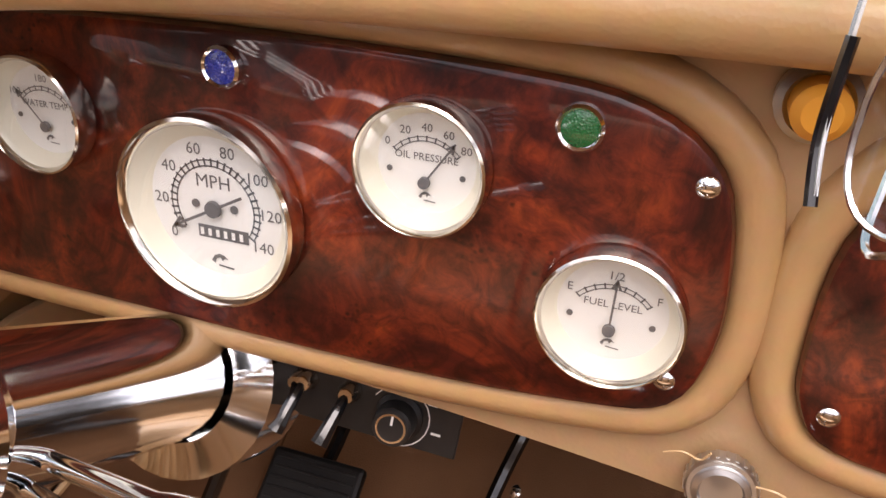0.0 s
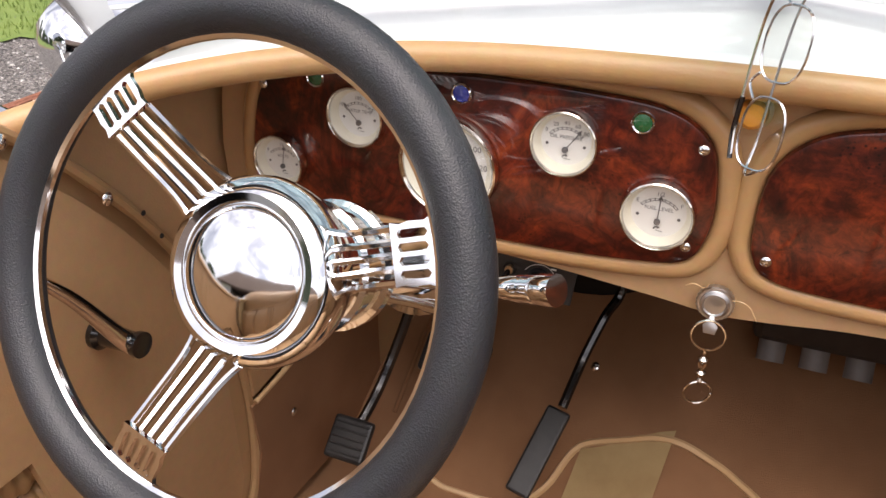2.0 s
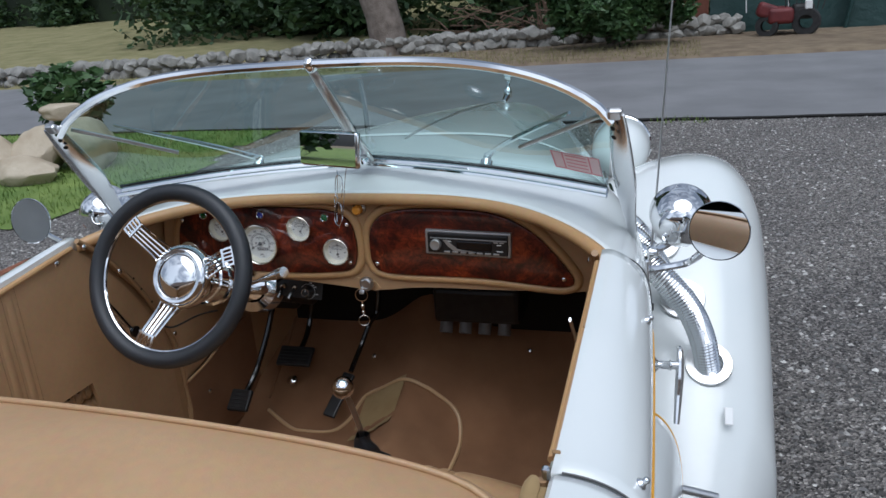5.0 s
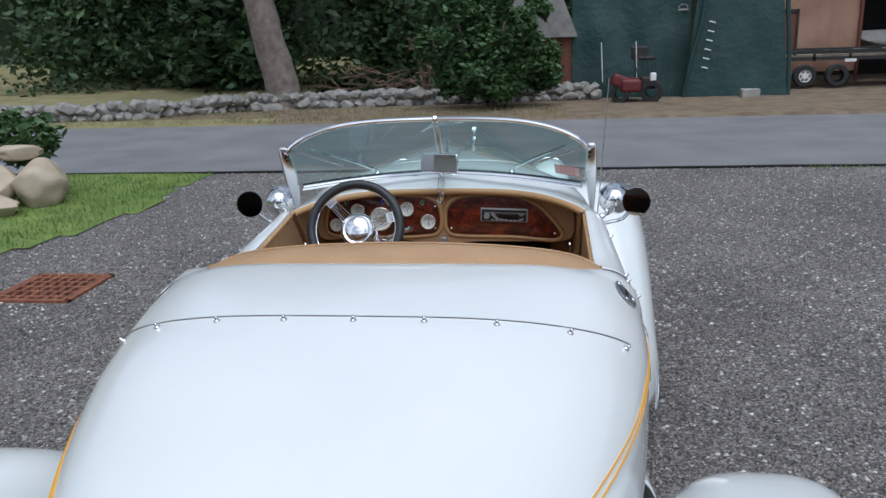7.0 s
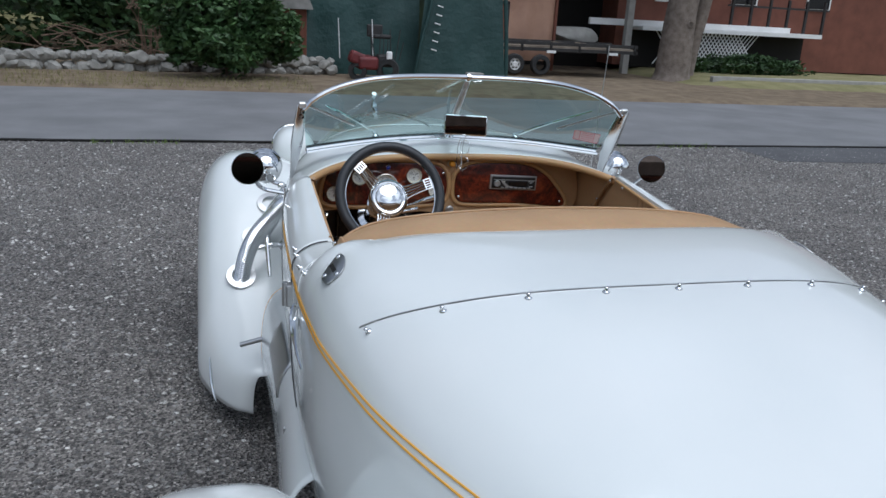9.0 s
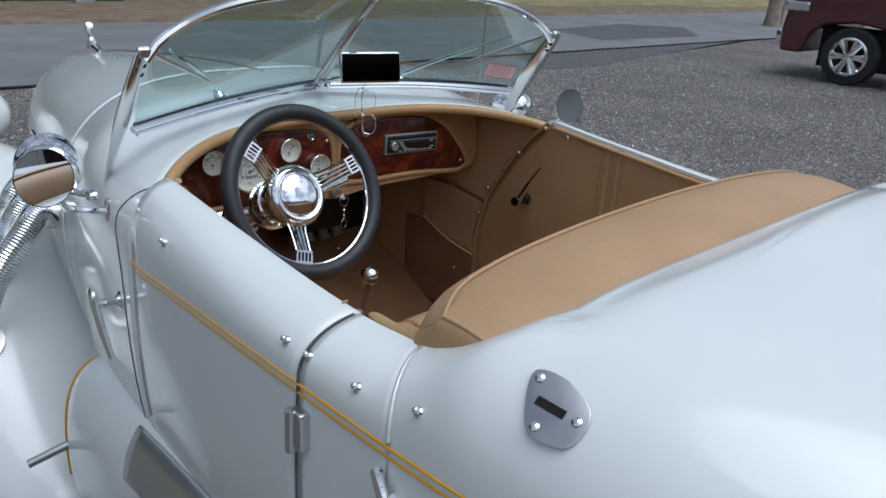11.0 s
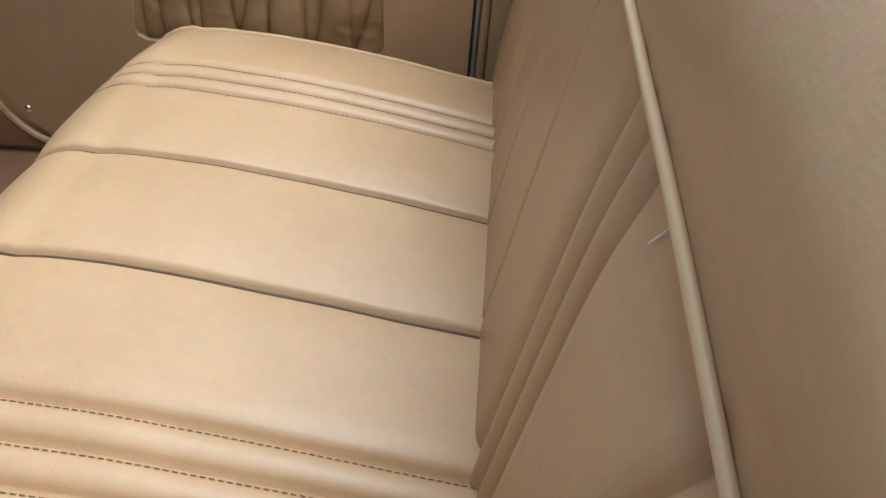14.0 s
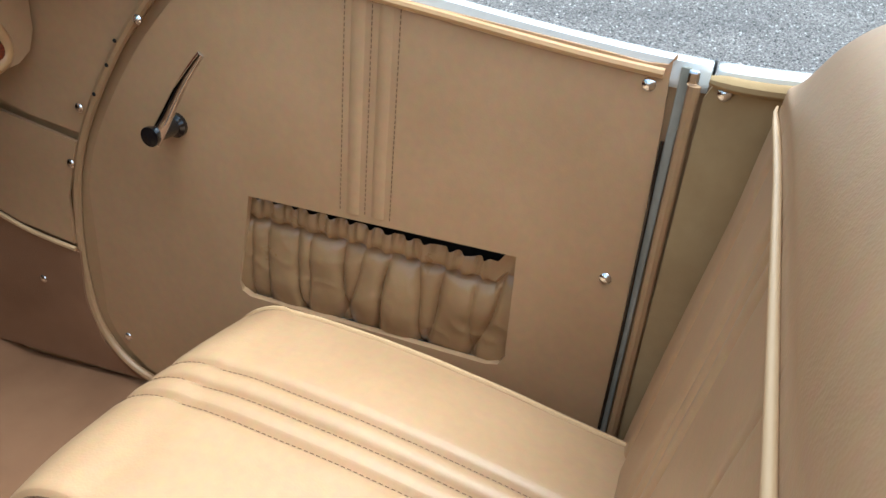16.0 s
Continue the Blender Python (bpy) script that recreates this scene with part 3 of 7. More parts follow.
def cushion(u, v):
    """Top of the bench with its front lip; seams and pleats run fore and aft."""
    x = -0.545 + 1.09 * v
    q = abs(x) / 0.545
    drop = 0.062 * q ** 3 + 0.09 * max(0.0, (q - 0.80) / 0.20) ** 2.4
    fade = min(1.0, max(0.0, (u - 0.14) / 0.12))
    puff = groove(x, SEAMS, 0.0045, 0.010) + groove(x, SEAMS, 0.03, 0.004) + fade * (groove(x, PLEATS, 0.0035, 0.006) + groove(x, PLEATS, 0.011, 0.005))
    sag = 0.003 * noise.noise((x * 5, u * 3, 2.0)) + 0.0012 * noise.noise((x * 17, u * 9, 6.0))
    if u < 0.3:
        a = u / 0.3 * math.pi / 2
        return Vector((x, -0.43 + 0.12 * math.cos(a) + puff * math.cos(a), 0.24 + 0.363 * math.sin(a) ** 0.46 - drop + (puff + sag) * math.sin(a)))
    k = (u - 0.3) / 0.7
    return Vector((x, -0.43 - 0.45 * k, SEAT_TOP(k) - drop + puff + sag))


def dense(lines, half, step=0.02):
    """Stations across a seat, close together beside each sewn line."""
    xs = {round(-half + 2 * half * i / int(2 * half / step), 5) for i in range(int(2 * half / step) + 1)}
    for c in lines:
        xs |= {round(c + d, 5) for d in (-0.022, -0.015, -0.010, -0.0065, -0.004, -0.002, 0.0, 0.002, 0.004, 0.0065, 0.010, 0.015, 0.022)}
    return sorted(x for x in xs if -half <= x <= half)


CREASESHADE = material("crease_shade_brown", (0.07, 0.034, 0.015), 0.5)
CX = dense(SEAMS + PLEATS, 0.545, 0.015)
bench = part("bench_seat", grid(lambda u, v: cushion(u, (CX[round(v * (len(CX) - 1))] + 0.545) / 1.09), 44, len(CX) - 1), TAN, car, "tan leather bench cushion with sewn pleats")
# dark tube in each seam: the crease's contact shadow as colour
for c in SEAMS:
    part("crease_shade", sweep([cushion(0.06 + 0.94 * i / 40, (c + 0.545) / 1.09) + Vector((0, 0, 0.003)) for i in range(41)], 0.0022, 6), CREASESHADE, bench)
STITCH = material("brown_thread", (0.16, 0.09, 0.045), 0.8)


def stitches(path, length=0.004, gap=0.0025, r=0.0006):
    """Short threads one after another along a line of points."""
    bm = bmesh.new()
    acc, on = 0.0, True
    start = Vector(path[0])
    for a, b in zip(path, path[1:]):
        a, b = Vector(a), Vector(b)
        d = (b - a).length
        t = 0.0
        while t + 1e-9 < d:
            step = (length if on else gap) - acc
            if t + step > d:
                acc += d - t
                break
            t += step
            p = a.lerp(b, t / d)
            if on:
                sweep([start, p], r, 4, bm=bm)
            else:
                start = p
            on, acc = not on, 0.0
    return bm


for c in PLEATS:
    part("stitching", stitches([cushion(0.16 + 0.84 * i / 30, (c - 0.007 + 0.545) / 1.09) + Vector((0, 0, 0.0007)) for i in range(31)]), STITCH, bench)
for sg in (1, -1):
    part("edge_piping", sweep([cushion(0.1 + 0.9 * i / 40, 0.5 + sg * 0.4155) + Vector((sg * 0.001, 0, 0.001)) for i in range(41)], 0.003, 6), PIPING, bench)

BACKP = crom([(0, -0.842, 0.42), (0, -0.857, 0.54), (0, -0.875, 0.66), (0, -0.891, 0.76), (0, -0.903, 0.83), (0, -0.914, 0.884), (0, -0.916, 0.93), (0, -0.925, 0.975), (0, -0.946, 1.015), (0, -0.98, 1.041), (0, -1.035, 1.050), (0, -1.10, 1.043), (0, -1.148, 1.02), (0, -1.168, 0.95)], 6)


BACK_LINES = [0.078, -0.070, 0.42, -0.42, 0.215, 0.25, 0.282, -0.215, -0.25, -0.282]
low_z = curve_of((-0.53, 0.824), (-0.424, 0.859), (-0.318, 0.881), (-0.212, 0.894), (-0.106, 0.901), (0.0, 0.904), (0.212, 0.907), (0.424, 0.910), (0.53, 0.912))
low_y = curve_of((-0.53, -0.937), (-0.424, -0.927), (-0.318, -0.921), (-0.212, -0.917), (0.0, -0.915), (0.318, -0.9145), (0.53, -0.910))
round_in = curve_of((0.42, 0.03), (0.86, 0.045), (0.93, 0.046), (0.975, 0.036), (1.012, 0.032), (1.041, 0.035), (1.05, 0.0))


def back_pt(k, x):
    """A point of the seat back: k runs over its profile from the cushion over the top."""
    f = k * (len(BACKP) - 1)
    i = min(int(f), len(BACKP) - 2)
    p = BACKP[i].lerp(BACKP[i + 1], f - i)
    q = abs(x) / 0.57
    rise = min(1.0, max(0.0, (p.z - 0.90) / 0.10)) if p.y > -1.13 else 1.0
    rise = rise * rise * (3 - 2 * rise)
    z = p.z - rise * (0.035 * q ** 2 + 0.0315 * q ** 8)
    y = p.y
    if p.y > -1.0:
        near = math.exp(-((p.z - 0.882) / 0.05) ** 2)
        z += near * (low_z(x) - 0.884)
        y += near * (low_y(x) + 0.914)
        y -= round_in(p.z) * max(0.0, (q - 0.87) / 0.13) ** 2
    if p.z < 0.884 and p.y > -0.93:
        full = min(1, (0.884 - p.z) / 0.02 + 0.25)
        y += (groove(x, BACK_LINES, 0.003, 0.005) + groove(x, BACK_LINES[2:], 0.010, 0.006)) * full
    return Vector((x, y, z))


BX = dense(BACK_LINES, 0.568)
seat_back = part("seat_back", grid(lambda u, v: back_pt(u, BX[round(v * (len(BX) - 1))]), 72, len(BX) - 1), TAN, car, "tan leather seat back with a rolled top")
KP = next(i for i, p in enumerate(BACKP) if p.z > 0.882) / (len(BACKP) - 1)
KT = next(i for i, p in enumerate(BACKP) if p.y < -0.983) / (len(BACKP) - 1)
part("lower_piping", sweep([back_pt(KP, -0.512 + 1.024 * i / 60) + Vector((0, 0.003, 0)) for i in range(61)], lambda t: 0.0034 * min(1.0, 0.35 + 12 * min(t, 1 - t)), 10), PIPING, seat_back, "pale vinyl piping")
top_line = [back_pt(KT, -0.566 + 1.132 * i / 50) + Vector((0, 0.002, 0.002)) for i in range(51)]
part("top_piping", sweep(top_line, 0.0034, 10), TAN, seat_back, "leather-covered piping")
for sg in (1, -1):
    edge = [back_pt(0.30 + 0.68 * i / 60, sg * 0.568) + Vector((sg * 0.002, 0, 0.001)) for i in range(61)]
    part("end_piping", sweep(edge, 0.0034, 10), TAN, seat_back)

    def cheek(u, v):
        p = back_pt(u, sg * 0.568)
        a = v * math.pi / 2
        low = Vector((0, -1.03, 0.70))
        return Vector((sg * (0.568 + 0.022 * math.sin(a) ** 0.7 - 0.012 * v ** 4), p.y + (low.y - p.y) * (1 - math.cos(a)) ** 1.2, p.z + (low.z - p.z) * (1 - math.cos(a)) ** 1.2))
    part("seat_end", grid(cheek, 72, 12), TAN, seat_back)



def on_back(x, z):
    """The point of the seat back's front at a height."""
    return min((back_pt(KP * i / 400, x) for i in range(401)), key=lambda p: abs(p.z - z)) + Vector((0, 0.0012, 0))


part("loose_thread", stitches(crom([on_back(x, z) for x, z in ((-0.3199, 0.857), (-0.3249, 0.8684), (-0.3313, 0.8791), (-0.3412, 0.8908))], 5), 0.0035, 0.0012, 0.0006), DIALWHITE, seat_back, "frayed white thread")

# ---- door inner panels ----
# white jamb paint darkened to grey-green: the door gap's shade is coloured in
JAMB = mottled("jamb_white_in_shade", (0.22, 0.22, 0.18), (0.32, 0.31, 0.26), 20, 0.5)
YZ = Matrix(((0, 0, 1, 0), (1, 0, 0, 0), (0, 1, 0, 0), (0, 0, 0, 1)))   # plate in y and z, rising towards +x
DOOR_EDGE = [(-0.81, 0.30), (-0.815, 0.60), (-0.806, 0.905), (-0.78, 0.918), (-0.50, 0.940), (-0.30, 0.960), (-0.262, 0.955), (-0.20, 0.895), (-0.12, 0.80),
             (-0.04, 0.66), (-0.012, 0.54), (-0.012, 0.42), (-0.03, 0.345), (-0.075, 0.295), (-0.14, 0.275), (-0.5, 0.275), (-0.78, 0.275)]
POCKET = [(-0.676, 0.660), (-0.298, 0.648), (-0.277, 0.506), (-0.281, 0.493), (-0.295, 0.486), (-0.655, 0.491), (-0.672, 0.496), (-0.680, 0.510)]
SCREW = lathe([(0.0, 0.0035), (0.003, 0.0033), (0.0052, 0.002), (0.0075, 0.001), (0.008, 0.0)], None, 14)
screw_mesh = bpy.data.meshes.new("trim_screw")
SCREW.to_mesh(screw_mesh)
SCREW.free()
screw_mesh.materials.append(CHROME)
for p_ in screw_mesh.polygons:
    p_.use_smooth = True


def screw(at, axis, parent, scale=1.0, name="trim_screw"):
    ob = new(name, screw_mesh)
    ob.parent = parent
    ob.matrix_parent_inverse = parent.matrix_world.inverted()
    ob.matrix_basis = frame_to(at, axis) @ Matrix.Diagonal((scale, scale, scale, 1))
    return ob


FOLDS = [(0.05, 0.030, 0.9, 0.10), (0.15, 0.022, 0.6, -0.03), (0.24, 0.034, 1.0, 0.07), (0.345, 0.026, 0.85, -0.05), (0.43, 0.030, 1.1, 0.06), (0.525, 0.024, 0.7, 0.09),
         (0.61, 0.034, 1.0, -0.04), (0.715, 0.022, 0.65, 0.03), (0.79, 0.028, 0.9, -0.06), (0.88, 0.030, 0.8, 0.02), (0.96, 0.024, 0.7, -0.02)]


def pocket_cloth(sg):
    """Gathered leather: an elastic frill on top, uneven folds falling from it."""
    def f(u, v):
        y = -0.684 + 0.411 * u
        s_ = 1 - u
        gap = (0.004 + 0.017 * s_ ** 0.8) * (1 - min(1.0, max(0.0, (s_ - 0.92) / 0.03)))
        zb, zt = 0.480 + 0.006 * s_, 0.648 + 0.012 * s_ - gap
        hang = min(1.0, v / 0.76)
        fall = (0.45 + 0.55 * min(1.0, hang * 3)) * math.sin(math.pi * (0.32 + 0.68 * hang)) ** 0.6
        out = 0.004 + 0.044 * fall
        for c, w, h, lean in FOLDS:
            d = u - c - lean * (0.8 - v) - 0.008 * math.sin(v * 6 + c * 40)
            ww = 0.50 * w * (1 + 0.5 * (0.8 - v))
            out -= 0.036 * h * fall * math.exp(-abs(d / ww))
        out *= 0.9 + 0.6 * noise.noise((u * 6, v * 2.2, 6.0))
        sag = noise.noise((u * 7 + v * 2.5, v * 4.2 - u * 5, 3.3))
        out += 0.005 * fall * (1 - abs(sag)) ** 6 + 0.0007 * noise.noise((u * 40, v * 14, 8.0))
        flat_end = min(1.0, max(0.0, (u - 0.09) / 0.03))
        if v > 0.80:
            k = (v - 0.80) / 0.20
            ph = u * 185 + 5 * noise.noise((u * 14, 0, 0)) + 1.6 * noise.noise((u * 30, v * 5, 1))
            frill = math.sin(ph) * (0.6 + 0.5 * noise.noise((u * 22, 4, 0)))
            out += (0.0105 + 0.0065 * math.sin(k * math.pi) ** 0.7 + 0.0055 * frill * (0.45 + 0.55 * k)) * flat_end + 0.009 * (1 - flat_end)
            zt += 0.0032 * math.sin(ph * 0.5 + 1) * flat_end
        pinch = math.exp(-((v - 0.80) / 0.03) ** 2)
        out -= 0.003 * pinch * flat_end
        return Vector((sg * (0.590 - 0.0005 - 0.028 * (1 - math.exp(-max(0.0, out) / 0.026))), y, zb + (zt - zb) * v))
    return grid(f, 260, 44)


for sg in (1, -1):
    outline = smooth2(DOOR_EDGE, 5)
    panel = part("door_panel", prism(outline, 0.010, Matrix.Translation((sg * 0.574 - (0.010 if sg > 0 else 0.0), 0, 0)) @ YZ, 0.0, [POCKET]), TAN, car, "tan leather door panel with a gathered pocket")
    bv = panel.modifiers.new("soft_edge", "BEVEL")
    bv.width, bv.segments, bv.limit_method = 0.0048, 3, "ANGLE"
    ix = sg * 0.564
    part("pocket_cloth", pocket_cloth(sg), POCKETSKIN, panel, "gathered leather map pocket")
    # near-black sheet behind the cloth, standing in for the slot's shade
    part("pocket_shade_sheet", rbox(0.003, 0.44, 0.23, Matrix.Translation((sg * 0.612, -0.479, 0.575))), DARK, panel)
    for y0 in (-0.437, -0.472, -0.507):
        part("stitching", stitches([(ix - sg * 0.0005, y0, 0.665 + 0.277 * i / 20) for i in range(21)]), STITCH, panel)
    part("pleat_roll", sweep([(ix + sg * 0.006, -0.4545, 0.662), (ix + sg * 0.006, -0.4545, 0.94)], 0.0145, 12, flat=0.55, up=(1, 0, 0)), TAN, panel)
    part("pleat_roll", sweep([(ix + sg * 0.006, -0.4895, 0.664), (ix + sg * 0.006, -0.4895, 0.943)], 0.0145, 12, flat=0.55, up=(1, 0, 0)), TAN, panel)
    for y, z in ((-0.314, 0.942), (-0.787, 0.896), (-0.785, 0.661), (-0.056, 0.334)):
        screw((ix, y, z), (-sg, 0, 0), panel)
    # lever inside the door
    lever = part("inner_handle", lathe([(0.017, 0.0), (0.017, 0.006), (0.012, 0.01), (0.011, 0.045), (0.0135, 0.05), (0.0135, 0.056), (0.0, 0.057)],
                                       frame_to((ix, -0.19, 0.728), (-sg, 0, 0)), 20), GLOSSBLACK, panel, "chrome lever handle")
    part("lever_arm", sweep(crom([(ix - sg * 0.045, -0.188, 0.72), (ix - sg * 0.048, -0.21, 0.752), (ix - sg * 0.05, -0.245, 0.81), (ix - sg * 0.052, -0.275, 0.85)], 6),
                            lambda t: 0.011 - 0.006 * t, 10, flat=0.5, up=(1, 0, 0)), CHROME, panel, "chrome lever")
    # welt round the door opening
    edge = crom([(sg * 0.556, y, z) for y, z in ((-0.255, 0.972), (-0.19, 0.915), (-0.105, 0.81), (-0.028, 0.67), (0.002, 0.54), (0.002, 0.41), (-0.018, 0.335), (-0.07, 0.283), (-0.14, 0.262))], 6)
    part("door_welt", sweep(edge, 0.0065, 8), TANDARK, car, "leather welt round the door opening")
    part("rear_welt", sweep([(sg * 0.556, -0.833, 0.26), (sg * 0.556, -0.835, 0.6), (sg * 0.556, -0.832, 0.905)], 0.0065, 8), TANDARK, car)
    part("door_jamb", rbox(0.004, 0.010, 0.64, Matrix.Translation((sg * 0.566, -0.8205, 0.60)), 0.001), JAMB, car, "white door jamb with its shade in the grey-green colour")
    part("jamb_rubber", sweep([(sg * 0.562, -0.8165, 0.28), (sg * 0.562, -0.8175, 0.6), (sg * 0.562, -0.8135, 0.84)], 0.0022, 6), GLOSSBLACK, car, "black rubber strip in the door gap")
    part("door_catch", rbox(0.010, 0.012, 0.016, Matrix.Translation((sg * 0.560, -0.829, 0.912)), 0.003), CHROME, car, "small chrome door catch")
    # flocked pillar trim behind the door
    part("pillar_trim", prism([(-1.08, 0.3), (-0.843, 0.3), (-0.843, 0.895), (-0.849, 0.908), (-0.864, 0.914), (-1.08, 0.914)], 0.012, Matrix.Translation((sg * 0.566 - (0.012 if sg > 0 else 0), 0, 0)) @ YZ, 0.003), SUEDE, car, "worn olive-tan flocked pillar trim")
    screw((sg * 0.553, -0.862, 0.903), (-sg, 0, 0), car)
    # kick panels ahead of the door
    up_p = [(-0.24, 0.95), (-0.175, 0.895), (-0.09, 0.79), (-0.03, 0.685), (0.05, 0.70), (0.12, 0.725), (0.12, 0.93), (-0.05, 0.94)]
    mid_p = [(-0.024, 0.672), (0.004, 0.58), (0.006, 0.50), (0.1, 0.52), (0.22, 0.57), (0.22, 0.70), (0.1, 0.70)]
    part("kick_panel_upper", prism(up_p, 0.008, Matrix.Translation((sg * 0.553 - 0.004, 0, 0)) @ Matrix.Rotation(radians(6.5 * sg), 4, "Z") @ YZ, 0.003), TAN, car, "tan leather kick panel")
    part("kick_panel_middle", prism(mid_p, 0.008, Matrix.Translation((sg * 0.550 - 0.004, 0, 0)) @ Matrix.Rotation(radians(6.5 * sg), 4, "Z") @ YZ, 0.003), TAN, car, "tan leather kick panel")
    part("kick_carpet", prism([(0.0, 0.485), (0.004, 0.40), (-0.02, 0.32), (-0.09, 0.262), (0.3, 0.28), (0.3, 0.56), (0.2, 0.55), (0.1, 0.505)], 0.006, Matrix.Translation((sg * 0.550 - 0.003, 0, 0)) @ Matrix.Rotation(radians(6.5 * sg), 4, "Z") @ YZ), CARPET, car, "brown carpeted kick panel")
    part("kick_piping", sweep(crom([(sg * x, y, z) for x, y, z in ((0.546, 0.006, 0.49), (0.535, 0.1, 0.512), (0.522, 0.22, 0.565))], 6), 0.004, 6), PIPING, car)
    for y, z in ((-0.248, 0.955), (-0.157, 0.865), (-0.042, 0.727), (-0.011, 0.637), (0.076, 0.42)):
        screw((sg * (0.545 - max(0, y) * 0.1), y, z), (-sg, 0, 0), car, 0.9)
    for y, z in ((-0.118, 0.832), (-0.100, 0.797), (-0.072, 0.752)):
        part("screw_hole", lathe([(0.0, 0.0012), (0.0026, 0.001), (0.003, 0.0)], frame_to((sg * 0.5455, y, z), (-sg, 0, 0)), 10), DARK, car)
    # leather strip on the door's sill lip
    part("sill_lip", sweep([(sg * 0.562, y, lip_z(y) - 0.0165) for y in (-0.80 + 0.53 * i / 20 for i in range(21))], 0.0055, 8), TANROLL, car, "leather edge strip on the door top")

# ---- steering wheel and column ----
SW = frame_to((-0.2995, -0.304, 0.9204), (0, -math.cos(radians(26)), math.sin(radians(26))))
HUB = SW @ Matrix.Translation((0, 0, -0.035)) @ Matrix.Diagonal((1.18, 1.18, 1.0, 1))
wheel = part("steering_wheel", sweep([SW @ Vector((0.1725 * math.cos(a), 0.1725 * math.sin(a), 0)) for a in (2 * math.pi * i / 72 for i in range(72))], 0.0175, 16, True), RUBBER, car, "black leather-rimmed steering wheel with chrome spokes")
part("hub", lathe([(0.0, 0.020), (0.012, 0.0195), (0.026, 0.017), (0.036, 0.0125), (0.0405, 0.009), (0.0415, 0.006), (0.0425, 0.009), (0.047, 0.010), (0.053, 0.006), (0.0575, -0.003), (0.0585, -0.014), (0.056, -0.028), (0.045, -0.034)], HUB, 48), CHROME, wheel, "domed chrome horn button and hub")
part("rim_liner", sweep([SW @ Vector((0.156 * math.cos(a), 0.156 * math.sin(a), 0)) for a in (2 * math.pi * i / 72 for i in range(72))], 0.0035, 6, True), CHROME, wheel, "chrome inner rim")
for ang in (17, 135, -108):
    m = SW @ Matrix.Rotation(radians(ang), 4, "Z")
    for k in range(5):
        o = (k - 2) / 2
        flare = 1 if abs(o) == 1 else 0.0
        pts = [(0.050, o * (0.021 + 0.011 * flare), -0.044), (0.060, o * (0.0195 + 0.004 * flare), -0.041), (0.078, o * 0.0185, -0.032), (0.105, o * 0.017, -0.017), (0.128, o * 0.0165, -0.005)]
        part("spoke_rod", sweep([m @ Vector(p) for p in crom(pts, 4)], 0.0026, 6), CHROME, wheel)
    slots = []
    for k in range(4):
        y0 = (k - 1.5) * 0.0082
        slots.append([(0.1315, y0 - 0.0026), (0.148, y0 - 0.0026), (0.150, y0), (0.148, y0 + 0.0026), (0.1315, y0 + 0.0026), (0.130, y0)])
    part("spoke_bracket", prism([(0.126, -0.0195), (0.132, -0.018), (0.138, -0.0195), (0.148, -0.019), (0.157, -0.023), (0.157, 0.023), (0.148, 0.019), (0.138, 0.0195), (0.132, 0.018), (0.126, 0.0195)],
                                0.004, m @ Matrix.Translation((0, 0, -0.003)), 0.0, slots), CHROME, wheel)
column = part("steering_column", lathe([(0.040, -0.03), (0.043, -0.04), (0.043, -0.075), (0.0465, -0.077), (0.0465, -0.082), (0.043, -0.084), (0.043, -0.115), (0.047, -0.118), (0.047, -0.128), (0.040, -0.135), (0.031, -0.15), (0.031, -0.34)], HUB, 32), CHROME, car, "chrome steering column with bands")
part("column_clamp", lathe([(0.033, -0.30), (0.052, -0.305), (0.052, -0.35), (0.033, -0.355)], HUB, 28), CHROME, column)
part("column_lower", lathe([(0.024, -0.34), (0.024, -0.62)], HUB, 16), BLACK, column)
for root, tip, r in (((-0.284, -0.115, 0.812), (-0.103, -0.186, 0.888), 1.0), ((-0.30, -0.12, 0.80), (-0.167, -0.168, 0.838), 0.8)):
    a, b = Vector(root), Vector(tip)
    L = (b - a).length
    m = frame_to(a, b - a)
    part("stalk", lathe([(0.0045, 0), (0.0045, L * 0.55), (0.006, L * 0.6), (0.0085 * r, L * 0.75), (0.0105 * r, L * 0.84), (0.0098 * r, L * 0.85), (0.0108 * r, L * 0.87), (0.010 * r, L * 0.88), (0.011 * r, L * 0.9),
                         (0.0103 * r, L * 0.91), (0.012 * r, L * 0.93), (0.012 * r, L), (0.0, L)], m, 20), CHROME, column, "chrome stalk with a grooved tip")
part("horn_wire", sweep(crom([(-0.33, -0.12, 0.76), (-0.40, -0.1, 0.735), (-0.46, -0.12, 0.71), (-0.475, -0.14, 0.725), (-0.46, -0.15, 0.735)], 5), 0.0022, 6), BLACK, column)

# ---- instruments ----
CREAM = material("cream_dial", (0.80, 0.78, 0.66), 0.5)
DIAL = material("white_dial", (0.82, 0.83, 0.81), 0.55)
INK = material("dial_ink", (0.13, 0.13, 0.135), 0.6)
NICKEL = material("warm_nickel", (0.72, 0.66, 0.58), 0.14, 1.0)
BLUE = material("blue_jewel", (0.01, 0.03, 0.35), 0.12, 0.0, 1.0)
bump(BLUE, noise_node(BLUE, 900, kind="ShaderNodeTexVoronoi").outputs["Distance"], 0.6, 0.001)
GREEN = material("green_jewel", (0.005, 0.13, 0.035), 0.12, 0.0, 1.0)
bump(GREEN, noise_node(GREEN, 900, kind="ShaderNodeTexVoronoi").outputs["Distance"], 0.6, 0.001)
AMBER = material("amber_plastic", (0.75, 0.33, 0.04), 0.35)


